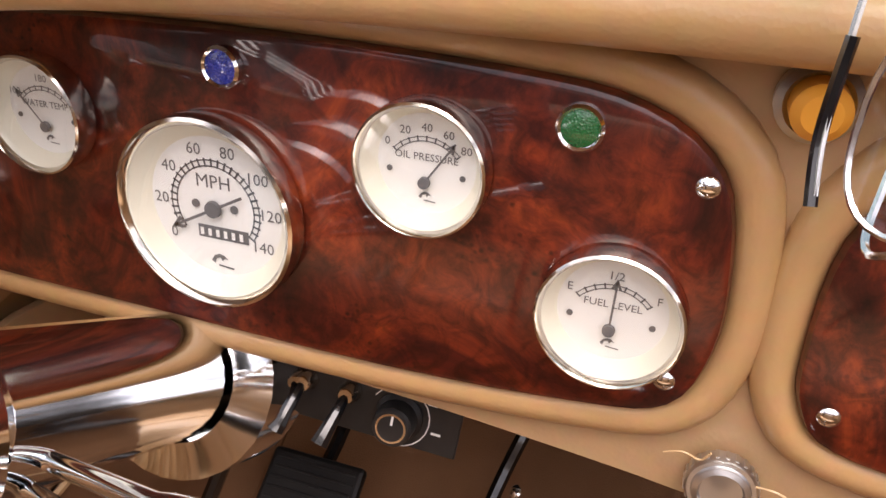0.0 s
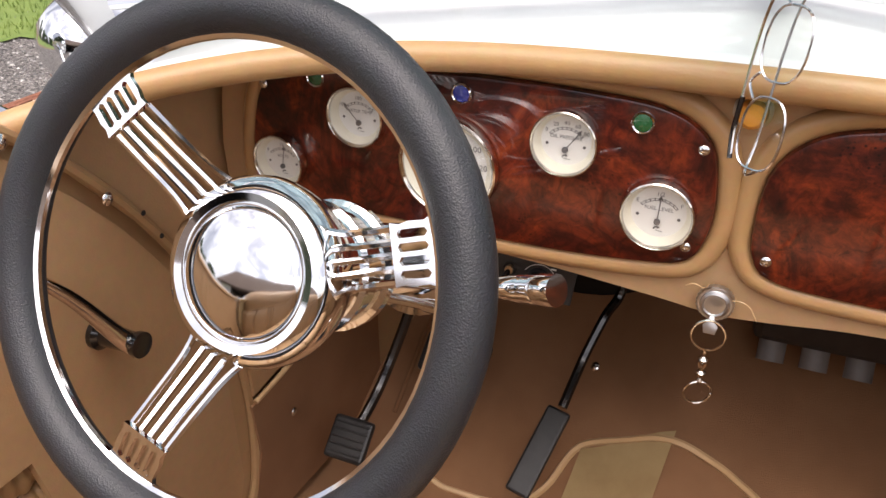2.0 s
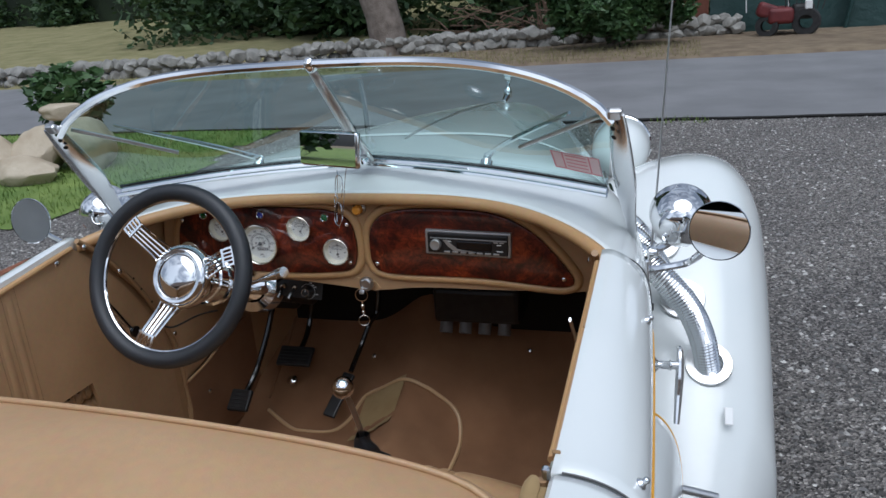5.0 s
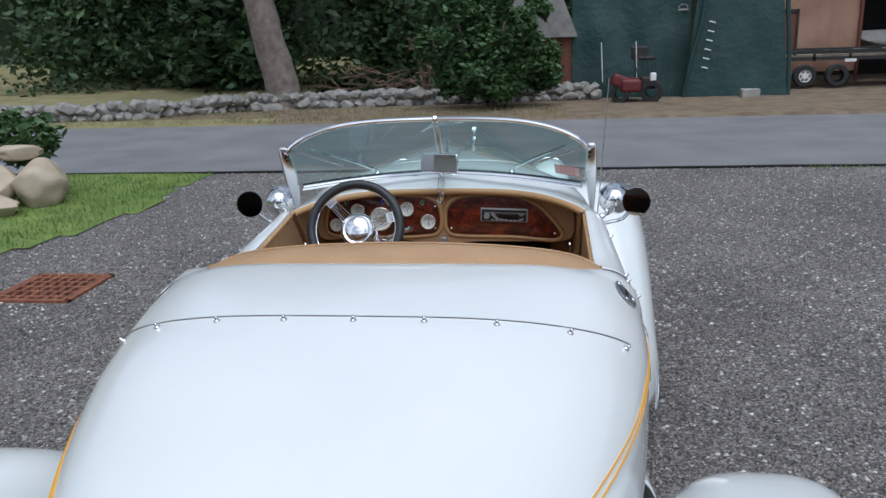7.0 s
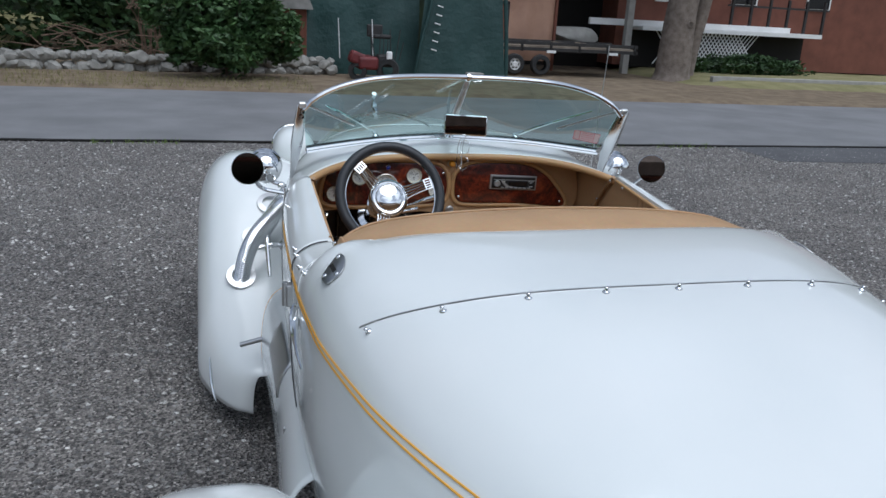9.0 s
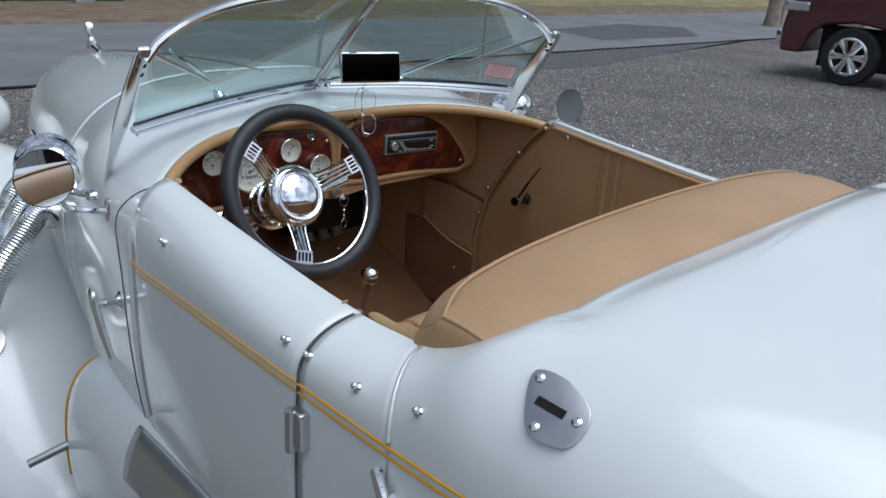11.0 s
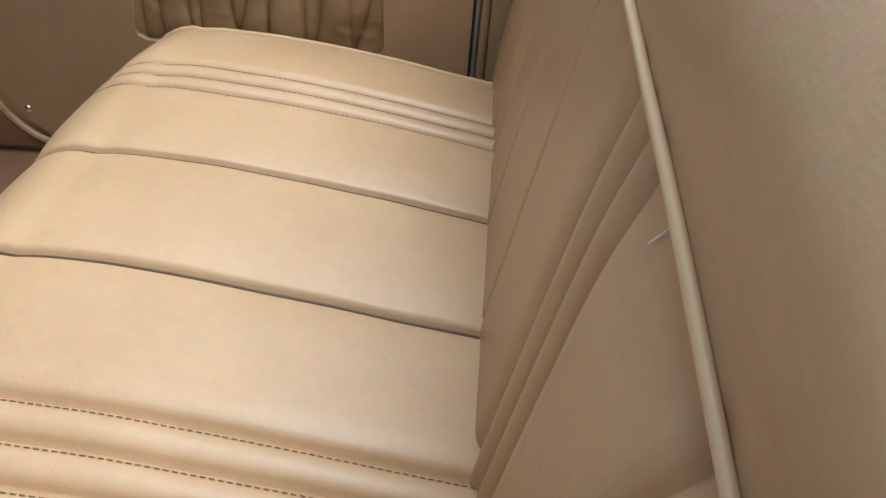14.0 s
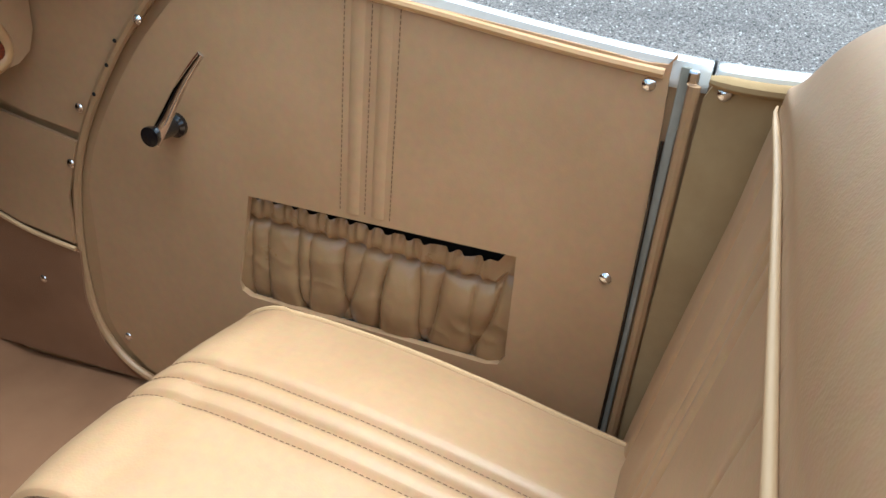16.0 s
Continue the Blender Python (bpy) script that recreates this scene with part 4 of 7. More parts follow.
def letters(words, size, m, bm=None):
    """Flat mesh of words, centred at m, reading along local x."""
    cu = bpy.data.curves.new("words", "FONT")
    cu.body, cu.size, cu.align_x, cu.align_y, cu.resolution_u = words, size, "CENTER", "CENTER", 2
    ob = new("words", cu)
    bpy.context.view_layer.update()
    me = bpy.data.meshes.new_from_object(ob.evaluated_get(bpy.context.evaluated_depsgraph_get()))
    bpy.data.objects.remove(ob)
    bpy.data.curves.remove(cu)
    bm = bm or bmesh.new()
    b = bmesh.new()
    b.from_mesh(me)
    bpy.data.meshes.remove(me)
    b.transform(m)
    return join(bm, b)


def strip(bm, m, x0, y0, x1, y1, w):
    """A thin flat bar from one point to another, in local xy of m."""
    d = Vector((x1 - x0, y1 - y0, 0))
    p = Vector((-d.y, d.x, 0)).normalized() * w / 2
    vs = [bm.verts.new(m @ (Vector((x, y, 0)) + s * p)) for x, y, s in ((x0, y0, 1), (x1, y1, 1), (x1, y1, -1), (x0, y0, -1))]
    bm.faces.new(vs)


def emblem(bm, m, x, y, s):
    """A plain leaping shape with a bar below."""
    pts = [(-1, -0.3), (-0.6, 0.3), (0.0, 0.55), (0.5, 0.45), (1.0, 0.0), (0.55, 0.1), (0.25, -0.25), (0.1, 0.15), (-0.4, 0.0), (-0.6, -0.6)]
    vs = [bm.verts.new(m @ Vector((x + px * s, y + py * s, 0))) for px, py in pts]
    bm.faces.new(vs)
    strip(bm, m, x - s * 0.2, y - s * 0.75, x + s * 1.6, y - s * 0.9, s * 0.18)


def gauge(cx, cz, R, kind):
    m = frame_to((cx, -0.0012, cz), (0, -1, 0))
    prof = [(R * 0.97, 0.0), (R, 0.003), (R, 0.010), (R * 0.985, 0.0135), (R * 0.95, 0.0145), (R * 0.91, 0.0128), (R * 0.895, 0.0105)]
    g = part("gauge", lathe(prof, m, 44), NICKEL, car, "round white-faced gauge with a bright bezel")
    part("inner_ring", lathe([(R * 0.895, 0.0108), (R * 0.84, 0.0072), (R * 0.735, 0.0012)], m, 44), CREAM, g, "cream inner ring")
    part("dial", lathe([(0.0, 0.0014), (R * 0.75, 0.0014)], m, 44), DIAL, g)
    part("glass", lathe([(0.0, 0.0122), (R * 0.6, 0.0116), (R * 0.9, 0.0106)], m, 32), CLEAR, g).visible_shadow = False
    mk = m @ Matrix.Translation((0, 0, 0.0018))
    bm = bmesh.new()
    ox = 0.0
    if kind == "speed":
        a0, a1, n, rr = radians(214), radians(-34), 29, R * 0.50
        nums = [("0", 0), ("20", 4), ("40", 8), ("60", 12), ("80", 16), ("100", 20), ("120", 24), ("140", 28)]
        hx, hy = 0.0, 0.0
    else:
        a0, a1, n, rr = radians(138), radians(42), 9, R * 0.66
        hx, hy = 0.0, -R * 0.26
        nums = {"oil": [("0", 0), ("20", 2), ("40", 4), ("60", 6), ("80", 8)], "fuel": [("E", 0), ("1/2", 4), ("F", 8)], "temp": [("100", 0), ("180", 4), ("250", 8)], "volt": [("8", 0), ("12", 4), ("18", 8)]}[kind]
    for off in (0.0, -0.06 * R):
        pr = None
        for i in range(49):
            a = a0 + (a1 - a0) * i / 48
            p = (hx + (rr + off) * math.cos(a), hy + (rr + off) * math.sin(a))
            if pr:
                strip(bm, mk, *pr, *p, R * 0.014)
            pr = p
    for i in range(n):
        a = a0 + (a1 - a0) * i / (n - 1)
        strip(bm, mk, hx + (rr - 0.07 * R) * math.cos(a), hy + (rr - 0.07 * R) * math.sin(a), hx + (rr + 0.02 * R) * math.cos(a), hy + (rr + 0.02 * R) * math.sin(a), R * 0.022)
    for w, i in nums:
        a = a0 + (a1 - a0) * i / (n - 1)
        rad = rr + R * (0.12 if kind == "speed" else 0.13)
        letters(w, R * (0.17 if kind == "speed" else 0.17), mk @ Matrix.Translation((hx + rad * math.cos(a), hy + rad * math.sin(a), 0)), bm)
    word = {"speed": "MPH", "oil": "OIL PRESSURE", "fuel": "FUEL LEVEL", "temp": "WATER TEMP", "volt": "VOLTS"}[kind]
    letters(word, R * (0.2 if kind == "speed" else 0.155), mk @ Matrix.Translation((0, R * (0.27 if kind == "speed" else 0.10), 0)), bm)
    emblem(bm, mk, 0, -R * (0.56 if kind == "speed" else 0.47), R * 0.1)
    if kind == "speed":
        vs = [bm.verts.new(mk @ Vector(p)) for p in ((-R * 0.22, -R * 0.34, 0), (R * 0.36, -R * 0.34, 0), (R * 0.36, -R * 0.20, 0), (-R * 0.22, -R * 0.20, 0))]
        bm.faces.new(vs)
    for dx in (-1, 1):
        px, py = ((dx * R * 0.22, R * 0.02) if kind == "speed" else (dx * R * 0.55, -R * 0.13))
        lathe([(0, 0.0004), (R * 0.045, 0.0004), (R * 0.045, 0)], mk @ Matrix.Translation((px, py, 0)), 10, bm)
    part("markings", bm, INK, g, "black dial figures", smooth=False)
    if kind == "speed":
        bw = bmesh.new()
        for i in range(6):
            x0 = R * (-0.17 + 0.09 * i)
            strip(bw, mk @ Matrix.Translation((0, 0, 0.0006)), x0, -R * 0.31, x0, -R * 0.23, R * 0.04)
        part("odometer_bars", bw, DIAL, g, smooth=False)
    na = {"speed": 208, "oil": 55, "fuel": 88, "temp": 130, "volt": 80}[kind]
    a = radians(na)
    nd = bmesh.new()
    mn = mk @ Matrix.Translation((0, 0, 0.0022))
    ln = R * (0.55 if kind == "speed" else 0.78)
    strip(nd, mn, hx - math.cos(a) * ln * (0.7 if kind == "speed" else 0.0), hy - math.sin(a) * ln * (0.7 if kind == "speed" else 0.0), hx + math.cos(a) * ln, hy + math.sin(a) * ln, R * 0.03)
    tip = (hx + math.cos(a) * ln * 0.96, hy + math.sin(a) * ln * 0.96)
    for da in (2.7, -2.7):
        strip(nd, mn, tip[0], tip[1], tip[0] + math.cos(a + da) * R * 0.13, tip[1] + math.sin(a + da) * R * 0.13, R * 0.035)
    lathe([(0, 0.0012), (R * 0.085, 0.001), (R * 0.09, -0.001)], mn @ Matrix.Translation((hx, hy, 0)), 14, nd)
    part("needle", nd, INK, g, smooth=False)


gauge(-0.260, 0.886, 0.0505, "speed")
gauge(-0.149, 0.927, 0.031, "oil")
gauge(-0.061, 0.873, 0.0328, "fuel")
gauge(-0.357, 0.923, 0.031, "temp")
gauge(-0.452, 0.861, 0.030, "volt")
for x, z, mt, nm in ((-0.249, 0.958, BLUE, "blue"), (-0.084, 0.953, GREEN, "green"), (-0.403, 0.955, GREEN, "green")):
    m = frame_to((x, -0.0008, z), (0, -1, 0))
    lamp = part("indicator_lamp", lathe([(0.0100, 0.0), (0.0100, 0.004), (0.0088, 0.0055), (0.0078, 0.0045)], m, 24), CHROME, car, "chrome-ringed %s indicator lamp" % nm)
    part("jewel", lathe([(0.0, 0.0062), (0.004, 0.0058), (0.0078, 0.0042)], m, 20), mt, lamp, nm + " faceted jewel")
for x, z in ((-0.034, 0.842), (0.034, 0.842), (-0.032, 0.935), (0.462, 0.818), (-0.468, 0.94)):
    screw((x, -0.0004, z), (0, -1, 0), dash, 0.62)

# radio
rm = frame_to((0.2545, 0.0, 0.898), (0, -1, 0)) @ Matrix.Rotation(radians(-2.2), 4, "Z")
SILVER = mottled("silver_plastic", (0.38, 0.38, 0.37), (0.46, 0.46, 0.45), 30, 0.35, metal=0.6)
radio = part("car_radio", rbox(0.194, 0.057, 0.022, rm @ Matrix.Translation((0, 0, -0.002)), 0.003), SILVER, car, "silver and black single-slot car radio")
part("fascia", rbox(0.182, 0.047, 0.008, rm @ Matrix.Translation((0, 0, 0.0085)), 0.003), BLACK, radio, "glossy black fascia")
part("slot", rbox(0.165, 0.0035, 0.002, rm @ Matrix.Translation((0.004, 0.0165, 0.0125))), DARK, radio)
part("trim_bar", rbox(0.172, 0.0022, 0.003, rm @ Matrix.Translation((0.002, 0.0115, 0.0130)), 0.0006), SILVER, radio)
part("display", rbox(0.078, 0.020, 0.002, rm @ Matrix.Translation((0.016, -0.003, 0.0125)), 0.002), GLOSSBLACK, radio, "dark display")
part("volume_knob", lathe([(0.0125, 0.0), (0.0125, 0.008), (0.0105, 0.0105), (0.009, 0.010), (0.0, 0.0098)], rm @ Matrix.Translation((-0.071, -0.003, 0.012)), 28), SILVER, radio, "round silver knob")
part("swoosh", prism([(-0.055, 0.008), (-0.046, 0.008), (-0.022, -0.012), (0.02, -0.0165), (-0.03, -0.0165), (-0.044, -0.006)], 0.002, rm @ Matrix.Translation((0, 0, 0.0122))), SILVER, radio)
for i in range(7):
    part("preset_button", rbox(0.0135, 0.0045, 0.003, rm @ Matrix.Translation((-0.046 + 0.0185 * i, -0.0195, 0.0128)), 0.001), SILVER, radio)
for i in range(2):
    part("eject_button", rbox(0.01, 0.003, 0.003, rm @ Matrix.Translation((0.064 + 0.013 * i, 0.0075, 0.0128)), 0.0008), SILVER, radio)
for x0, x1, y in ((-0.05, -0.036, 0.0055), (0.066, 0.08, -0.0125), (0.066, 0.076, 0.002)):
    bm = bmesh.new()
    strip(bm, rm @ Matrix.Translation((0, 0, 0.0130)), x0, y, x1, y, 0.0022)
    part("lettering_bar", bm, DIAL, radio, smooth=False)

# knob and ignition lock between the panels
m = frame_to((0.0, 0.010, 0.972), (0, -1, 0))
knob = part("pull_knob", lathe([(0.0155, 0.0), (0.0155, 0.006), (0.0125, 0.009), (0.0105, 0.006)], m, 28), STEEL, car, "amber dash knob in a steel ring")
part("cap", lathe([(0.0, 0.024), (0.007, 0.0235), (0.0105, 0.020), (0.0108, 0.004)], m, 24), AMBER, knob, "translucent amber cap")
m = frame_to((0.0, 0.006, 0.790), (0, -1, 0.1))
lock = part("ignition_lock", lathe([(0.0165, 0.0), (0.0165, 0.007), (0.0155, 0.0085), (0.0135, 0.0085), (0.013, 0.0105), (0.0105, 0.0115), (0.0095, 0.0095), (0.0, 0.0095)], m, 32), STEEL, car, "ribbed steel ignition lock")
for i in range(24):
    a = 2 * math.pi * i / 24
    part("rib", rbox(0.001, 0.0016, 0.006, m @ Matrix.Rotation(a, 4, "Z") @ Matrix.Translation((0.0166, 0, 0.0035))), STEEL, lock)
part("loose_thread", sweep(crom([(-0.028, 0.0, 0.803), (-0.02, -0.004, 0.809), (-0.012, -0.003, 0.806), (-0.008, -0.004, 0.812)], 5), 0.0006, 4), PIPING, car)
part("loose_thread", sweep(crom([(0.014, -0.002, 0.798), (0.022, -0.005, 0.80), (0.03, -0.004, 0.795), (0.037, -0.004, 0.783), (0.033, -0.004, 0.79)], 5), 0.0006, 4), PIPING, car)

# key with its ring and swivel
keys = thing("key_ring", (0.0, -0.02, 0.70), "brass-toned key ring with a swivel, hanging from the ignition key", "key ring")
part("key", prism([(-0.002, 0.0), (0.002, 0.0), (0.003, -0.005), (0.0065, -0.009), (0.005, -0.016), (-0.005, -0.016), (-0.0065, -0.009), (-0.003, -0.005)], 0.002, Matrix.Translation((0.0, -0.026, 0.793)) @ Matrix.Rotation(radians(68), 4, "X"), 0.0006), STEEL, keys, "steel key")


def hoop(c, r, rr, axis, parent, mat):
    m = frame_to(c, axis)
    part("hoop", sweep([m @ Vector((r * math.cos(a), r * math.sin(a), 0)) for a in (2 * math.pi * i / 28 for i in range(28))], rr, 6, True), mat, parent)


hoop((0.0, -0.034, 0.7770), 0.0145, 0.0011, (0.1, -1, 0.15), keys, NICKEL)
part("swivel", lathe([(0.0015, 0.0), (0.0030, 0.003), (0.0015, 0.006), (0.0042, 0.008), (0.0045, 0.012), (0.002, 0.014), (0.003, 0.018), (0.0046, 0.021), (0.0046, 0.027), (0.0015, 0.030), (0.0024, 0.034), (0.0012, 0.038)],
                     frame_to((0.0, -0.034, 0.7245), (0, 0, 1)), 14), NICKEL, keys, "brass-toned swivel")
hoop((0.0, -0.034, 0.7130), 0.0125, 0.0011, (0.35, -1, 0.0), keys, NICKEL)

# switch panel under the dash
sm = frame_to((-0.204, 0.045, 0.752), (0.1, -1, 0.25)) @ Matrix.Rotation(radians(-6), 4, "Z")
sw = part("switch_panel", rbox(0.128, 0.044, 0.003, sm, 0.001), BLACK, car, "black switch plate with two toggles and a rotary knob")
for dx in (-0.034, -0.006):
    part("toggle", lathe([(0.0075, 0.0015), (0.0075, 0.004), (0.006, 0.006), (0.006, 0.011), (0.0045, 0.013), (0.0, 0.013)], sm @ Matrix.Translation((dx, 0.004, 0)), 8), NICKEL, sw, "brass toggle collar")
    part("toggle_lever", sweep([sm @ Vector((dx, 0.004, 0.010)), sm @ Vector((dx - 0.003, -0.010, 0.022)), sm @ Vector((dx - 0.006, -0.022, 0.028))], lambda t: 0.003 + 0.0025 * t, 8), GLOSSBLACK, sw, "black toggle lever")
part("rotary_knob", lathe([(0.015, 0.0015), (0.015, 0.004), (0.0125, 0.006), (0.012, 0.018), (0.0105, 0.0195), (0.0, 0.0195)], sm @ Matrix.Translation((0.026, -0.004, 0)), 28), BLACK, sw, "black rotary knob")
part("knob_ring", lathe([(0.0092, 0.0197), (0.0092, 0.0202), (0.0080, 0.0202), (0.0080, 0.0197)], sm @ Matrix.Translation((0.026, -0.004, 0)), 28), NICKEL, sw)
bm = bmesh.new()
strip(bm, sm @ Matrix.Translation((0.026, -0.004, 0.0199)), 0, 0.002, 0, 0.008, 0.0014)
for i in range(14):
    a, b2 = radians(150 - 17 * i), radians(150 - 17 * (i + 1))
    rr = 0.019
    strip(bm, sm @ Matrix.Translation((0.026, -0.004, 0.0017)), rr * math.cos(a), rr * math.sin(a), rr * math.cos(b2), rr * math.sin(b2), 0.0007)
for x0, y0 in ((0.03, 0.018), (0.036, 0.013), (0.042, 0.009), (0.047, -0.009)):
    strip(bm, sm @ Matrix.Translation((0, 0, 0.0017)), x0, y0, x0 + 0.006, y0, 0.0016)
part("panel_marks", bm, DIAL, sw, smooth=False)

# ---- pedals, lever, heater ----
def pedal(at, w, h, tilt, arm, name, label):
    m = Matrix.Translation(at) @ Matrix.Rotation(radians(tilt), 4, "X")
    p = part(name, rbox(w, h, 0.014, m, 0.005), BLACK, car, label)
    for i in range(5):
        part("tread_rib", rbox(w * 0.86, 0.003, 0.003, m @ Matrix.Translation((0, h * (-0.34 + 0.17 * i), 0.0075)), 0.001), BLACK, p)
    part("pedal_arm", sweep(crom(arm, 5), 0.008, 8), GLOSSBLACK, p)


pedal((-0.352, 0.24, 0.458), 0.105, 0.062, 35, [(-0.35, 0.25, 0.455), (-0.345, 0.32, 0.50), (-0.335, 0.36, 0.60), (-0.33, 0.36, 0.72)], "brake_pedal", "black rubber brake pedal")
pedal((-0.447, 0.075, 0.40), 0.062, 0.062, 40, [(-0.445, 0.085, 0.40), (-0.43, 0.16, 0.46), (-0.405, 0.24, 0.60), (-0.40, 0.26, 0.72)], "clutch_pedal", "black rubber clutch pedal")
gas = part("throttle_pedal", rbox(0.036, 0.135, 0.012, Matrix.Translation((-0.197, 0.175, 0.382)) @ Matrix.Rotation(radians(36), 4, "X") @ Matrix.Rotation(radians(-12), 4, "Z"), 0.004), BLACK, car, "long black throttle pedal")
part("throttle_rod", sweep(crom([(-0.18, 0.23, 0.425), (-0.168, 0.29, 0.475), (-0.15, 0.33, 0.53), (-0.135, 0.36, 0.56), (-0.125, 0.38, 0.66)], 6), 0.0075, 8), GLOSSBLACK, gas)
part("pedal_box", rbox(0.11, 0.10, 0.15, Matrix.Translation((-0.40, 0.33, 0.66)), 0.01), BLACK, car)
for x, y, z, r in ((-0.159, 0.361, 0.411, 1.2), (-0.392, 0.27, 0.362, 2.0), (-0.13, 0.36, 0.63, 1.3), (0.30, 0.40, 0.44, 0.8)):
    screw((x, y, z), (0, -0.6, 0.8), car, r, "floor_bolt")
lever = part("gear_lever", sweep(crom([(0.0, -0.11, 0.40), (-0.002, -0.125, 0.48), (-0.008, -0.155, 0.58)], 6), 0.0065, 10), STEEL, car, "steel gear lever with a polished knob and black boot")
part("gear_knob", ball(0.0255, Matrix.Translation((-0.011, -0.166, 0.608)), 24, 14), CHROME, lever, "polished metal knob")


def boot(u, v):
    a = 2 * math.pi * u
    sq = 1 / max(abs(math.cos(a)), abs(math.sin(a))) ** 0.6
    r = 0.016 + 0.055 * (1 - v) ** 1.6 * sq
    return Vector((r * math.cos(a) + 0.003 * math.sin(v * 20 + a * 2), -0.10 - 0.025 * v + r * math.sin(a), 0.335 + 0.13 * v + 0.006 * math.sin(a * 7 + v * 9) * (1 - v)))


part("lever_boot", grid(boot, 40, 16, wrap_u=True), RUBBER, lever, "creased black leather boot")
GREYPL = mottled("grey_plastic", (0.16, 0.155, 0.15), (0.22, 0.215, 0.21), 20, 0.5)
heater = part("heater_box", rbox(0.24, 0.16, 0.10, Matrix.Translation((0.17, 0.40, 0.60)), 0.012), BLACK, car, "dark heater box under the dash")
for i in range(4):
    part("heater_outlet", lathe([(0.018, 0.0), (0.018, 0.035), (0.013, 0.035), (0.013, 0.01)], frame_to((0.08 + 0.055 * i, 0.345, 0.548), (0, -0.5, -0.8)), 16), GREYPL, heater)

# carpet pieces and their bound edges
def on_floor(x, y, dz=0.004):
    return Vector((x, y, floor_z(x, y) + dz))


mat_edge = [(-0.45, 0.21), (-0.366, 0.173), (-0.314, 0.167), (-0.234, 0.172), (-0.189, 0.2), (-0.15, 0.255), (-0.065, 0.248), (0.015, 0.232), (0.06, 0.232), (0.112, 0.23), (0.14, 0.2), (0.15, 0.12), (0.15, 0.0)]
part("carpet_binding", sweep([on_floor(p.x, p.y) for p in crom([(x, y, 0) for x, y in mat_edge], 6)], 0.0055, 6), PIPING, car, "tan carpet binding")
part("carpet_binding", sweep([on_floor(p.x, p.y) for p in crom([(-0.46, 0.24, 0), (-0.455, 0.40, 0), (-0.46, 0.52, 0)], 6)], 0.004, 6), CARPET, car)
part("heel_pad", grid(lambda u, v: on_floor(-0.15 + 0.13 * v - 0.02 * (1 - u), 0.13 + 0.12 * u, 0.006), 8, 6), SUEDE, car, "worn pale heel pad")

# ---- exterior fittings of the roadster ----
WHITEPL = material("white_plastic", (0.8, 0.8, 0.79), 0.4)


def on_body(x, y, dz=0.0):
    return Vector((x, y, body_z(x, y) + dz))


def body_normal(x, y):
    e = 0.004
    dx = (body_z(x + e, y) - body_z(x - e, y)) / (2 * e)
    dy = (body_z(x, y + e) - body_z(x, y - e)) / (2 * e)
    return Vector((-dx, -dy, 1)).normalized()


# cover line and its snaps over the rear deck
def line_y(x):
    return -1.603 + 0.12 * (abs(x) / 0.62) ** 5


part("deck_seam", sweep([on_body(x, line_y(x) + 0.018, 0.0005) for x in (-0.60 + 1.2 * i / 70 for i in range(71))], 0.0022, 6), STEEL, car, "thin metal edge strip across the deck")
snap_bm = lathe([(0.0075, 0.0), (0.0075, 0.002), (0.005, 0.004), (0.0036, 0.006), (0.0045, 0.010), (0.003, 0.012), (0.0, 0.0125)], None, 12)
snap_mesh = bpy.data.meshes.new("snap_stud")
snap_bm.to_mesh(snap_mesh)
snap_bm.free()
snap_mesh.materials.append(CHROME)
for p_ in snap_mesh.polygons:
    p_.use_smooth = True


def snap(at, axis, parent=None):
    ob = new("snap_stud", snap_mesh)
    ob.parent = parent or car
    ob.matrix_parent_inverse = (parent or car).matrix_world.inverted()
    ob.matrix_basis = frame_to(at, axis)
    return ob


for i in range(-4, 5):
    x = 0.1545 * i if abs(i) < 4 else (0.588 if i > 0 else -0.588)
    y = line_y(x) - 0.004
    snap(on_body(x, y), body_normal(x, y))
for sg in (1, -1):
    for y in (-0.39, -0.80, -0.856, -0.965, -1.08):
        p = mirrored(shoulder(y, 0.37), sg)
        snap(p, (sg * 0.75, 0, 0.66))

# striker plates on the deck's corners
for sg in (1, -1):
    c = Vector((0.616, -1.230, 0))
    c.z = body_z(c.x, c.y) + 0.0025
    n = body_normal(c.x, c.y)
    m = frame_to((sg * c.x, c.y, c.z), (sg * n.x, n.y, n.z), (0, 1, 0))
    shape = smooth2([(sg * o, f) for o, f in ((-0.028, 0.038), (-0.034, 0.0), (-0.014, -0.042), (0.024, -0.040), (0.035, -0.015), (0.032, 0.010), (0.002, 0.031))], 4)
    plate = part("striker_plate", prism(shape, 0.003, m, 0.001), STEEL, car, "polished plate with a dark slot")
    part("slot", rbox(0.010, 0.036, 0.002, m @ Matrix.Translation((0, 0, 0.0032))), DARK, plate)
    for px, py in ((-sg * 0.022, 0.029), (sg * 0.026, 0.004), (0.0, -0.033)):
        s_ = screw(m @ Vector((px, py, 0.003)), m.to_3x3() @ Vector((0, 0, 1)), plate, 0.8)

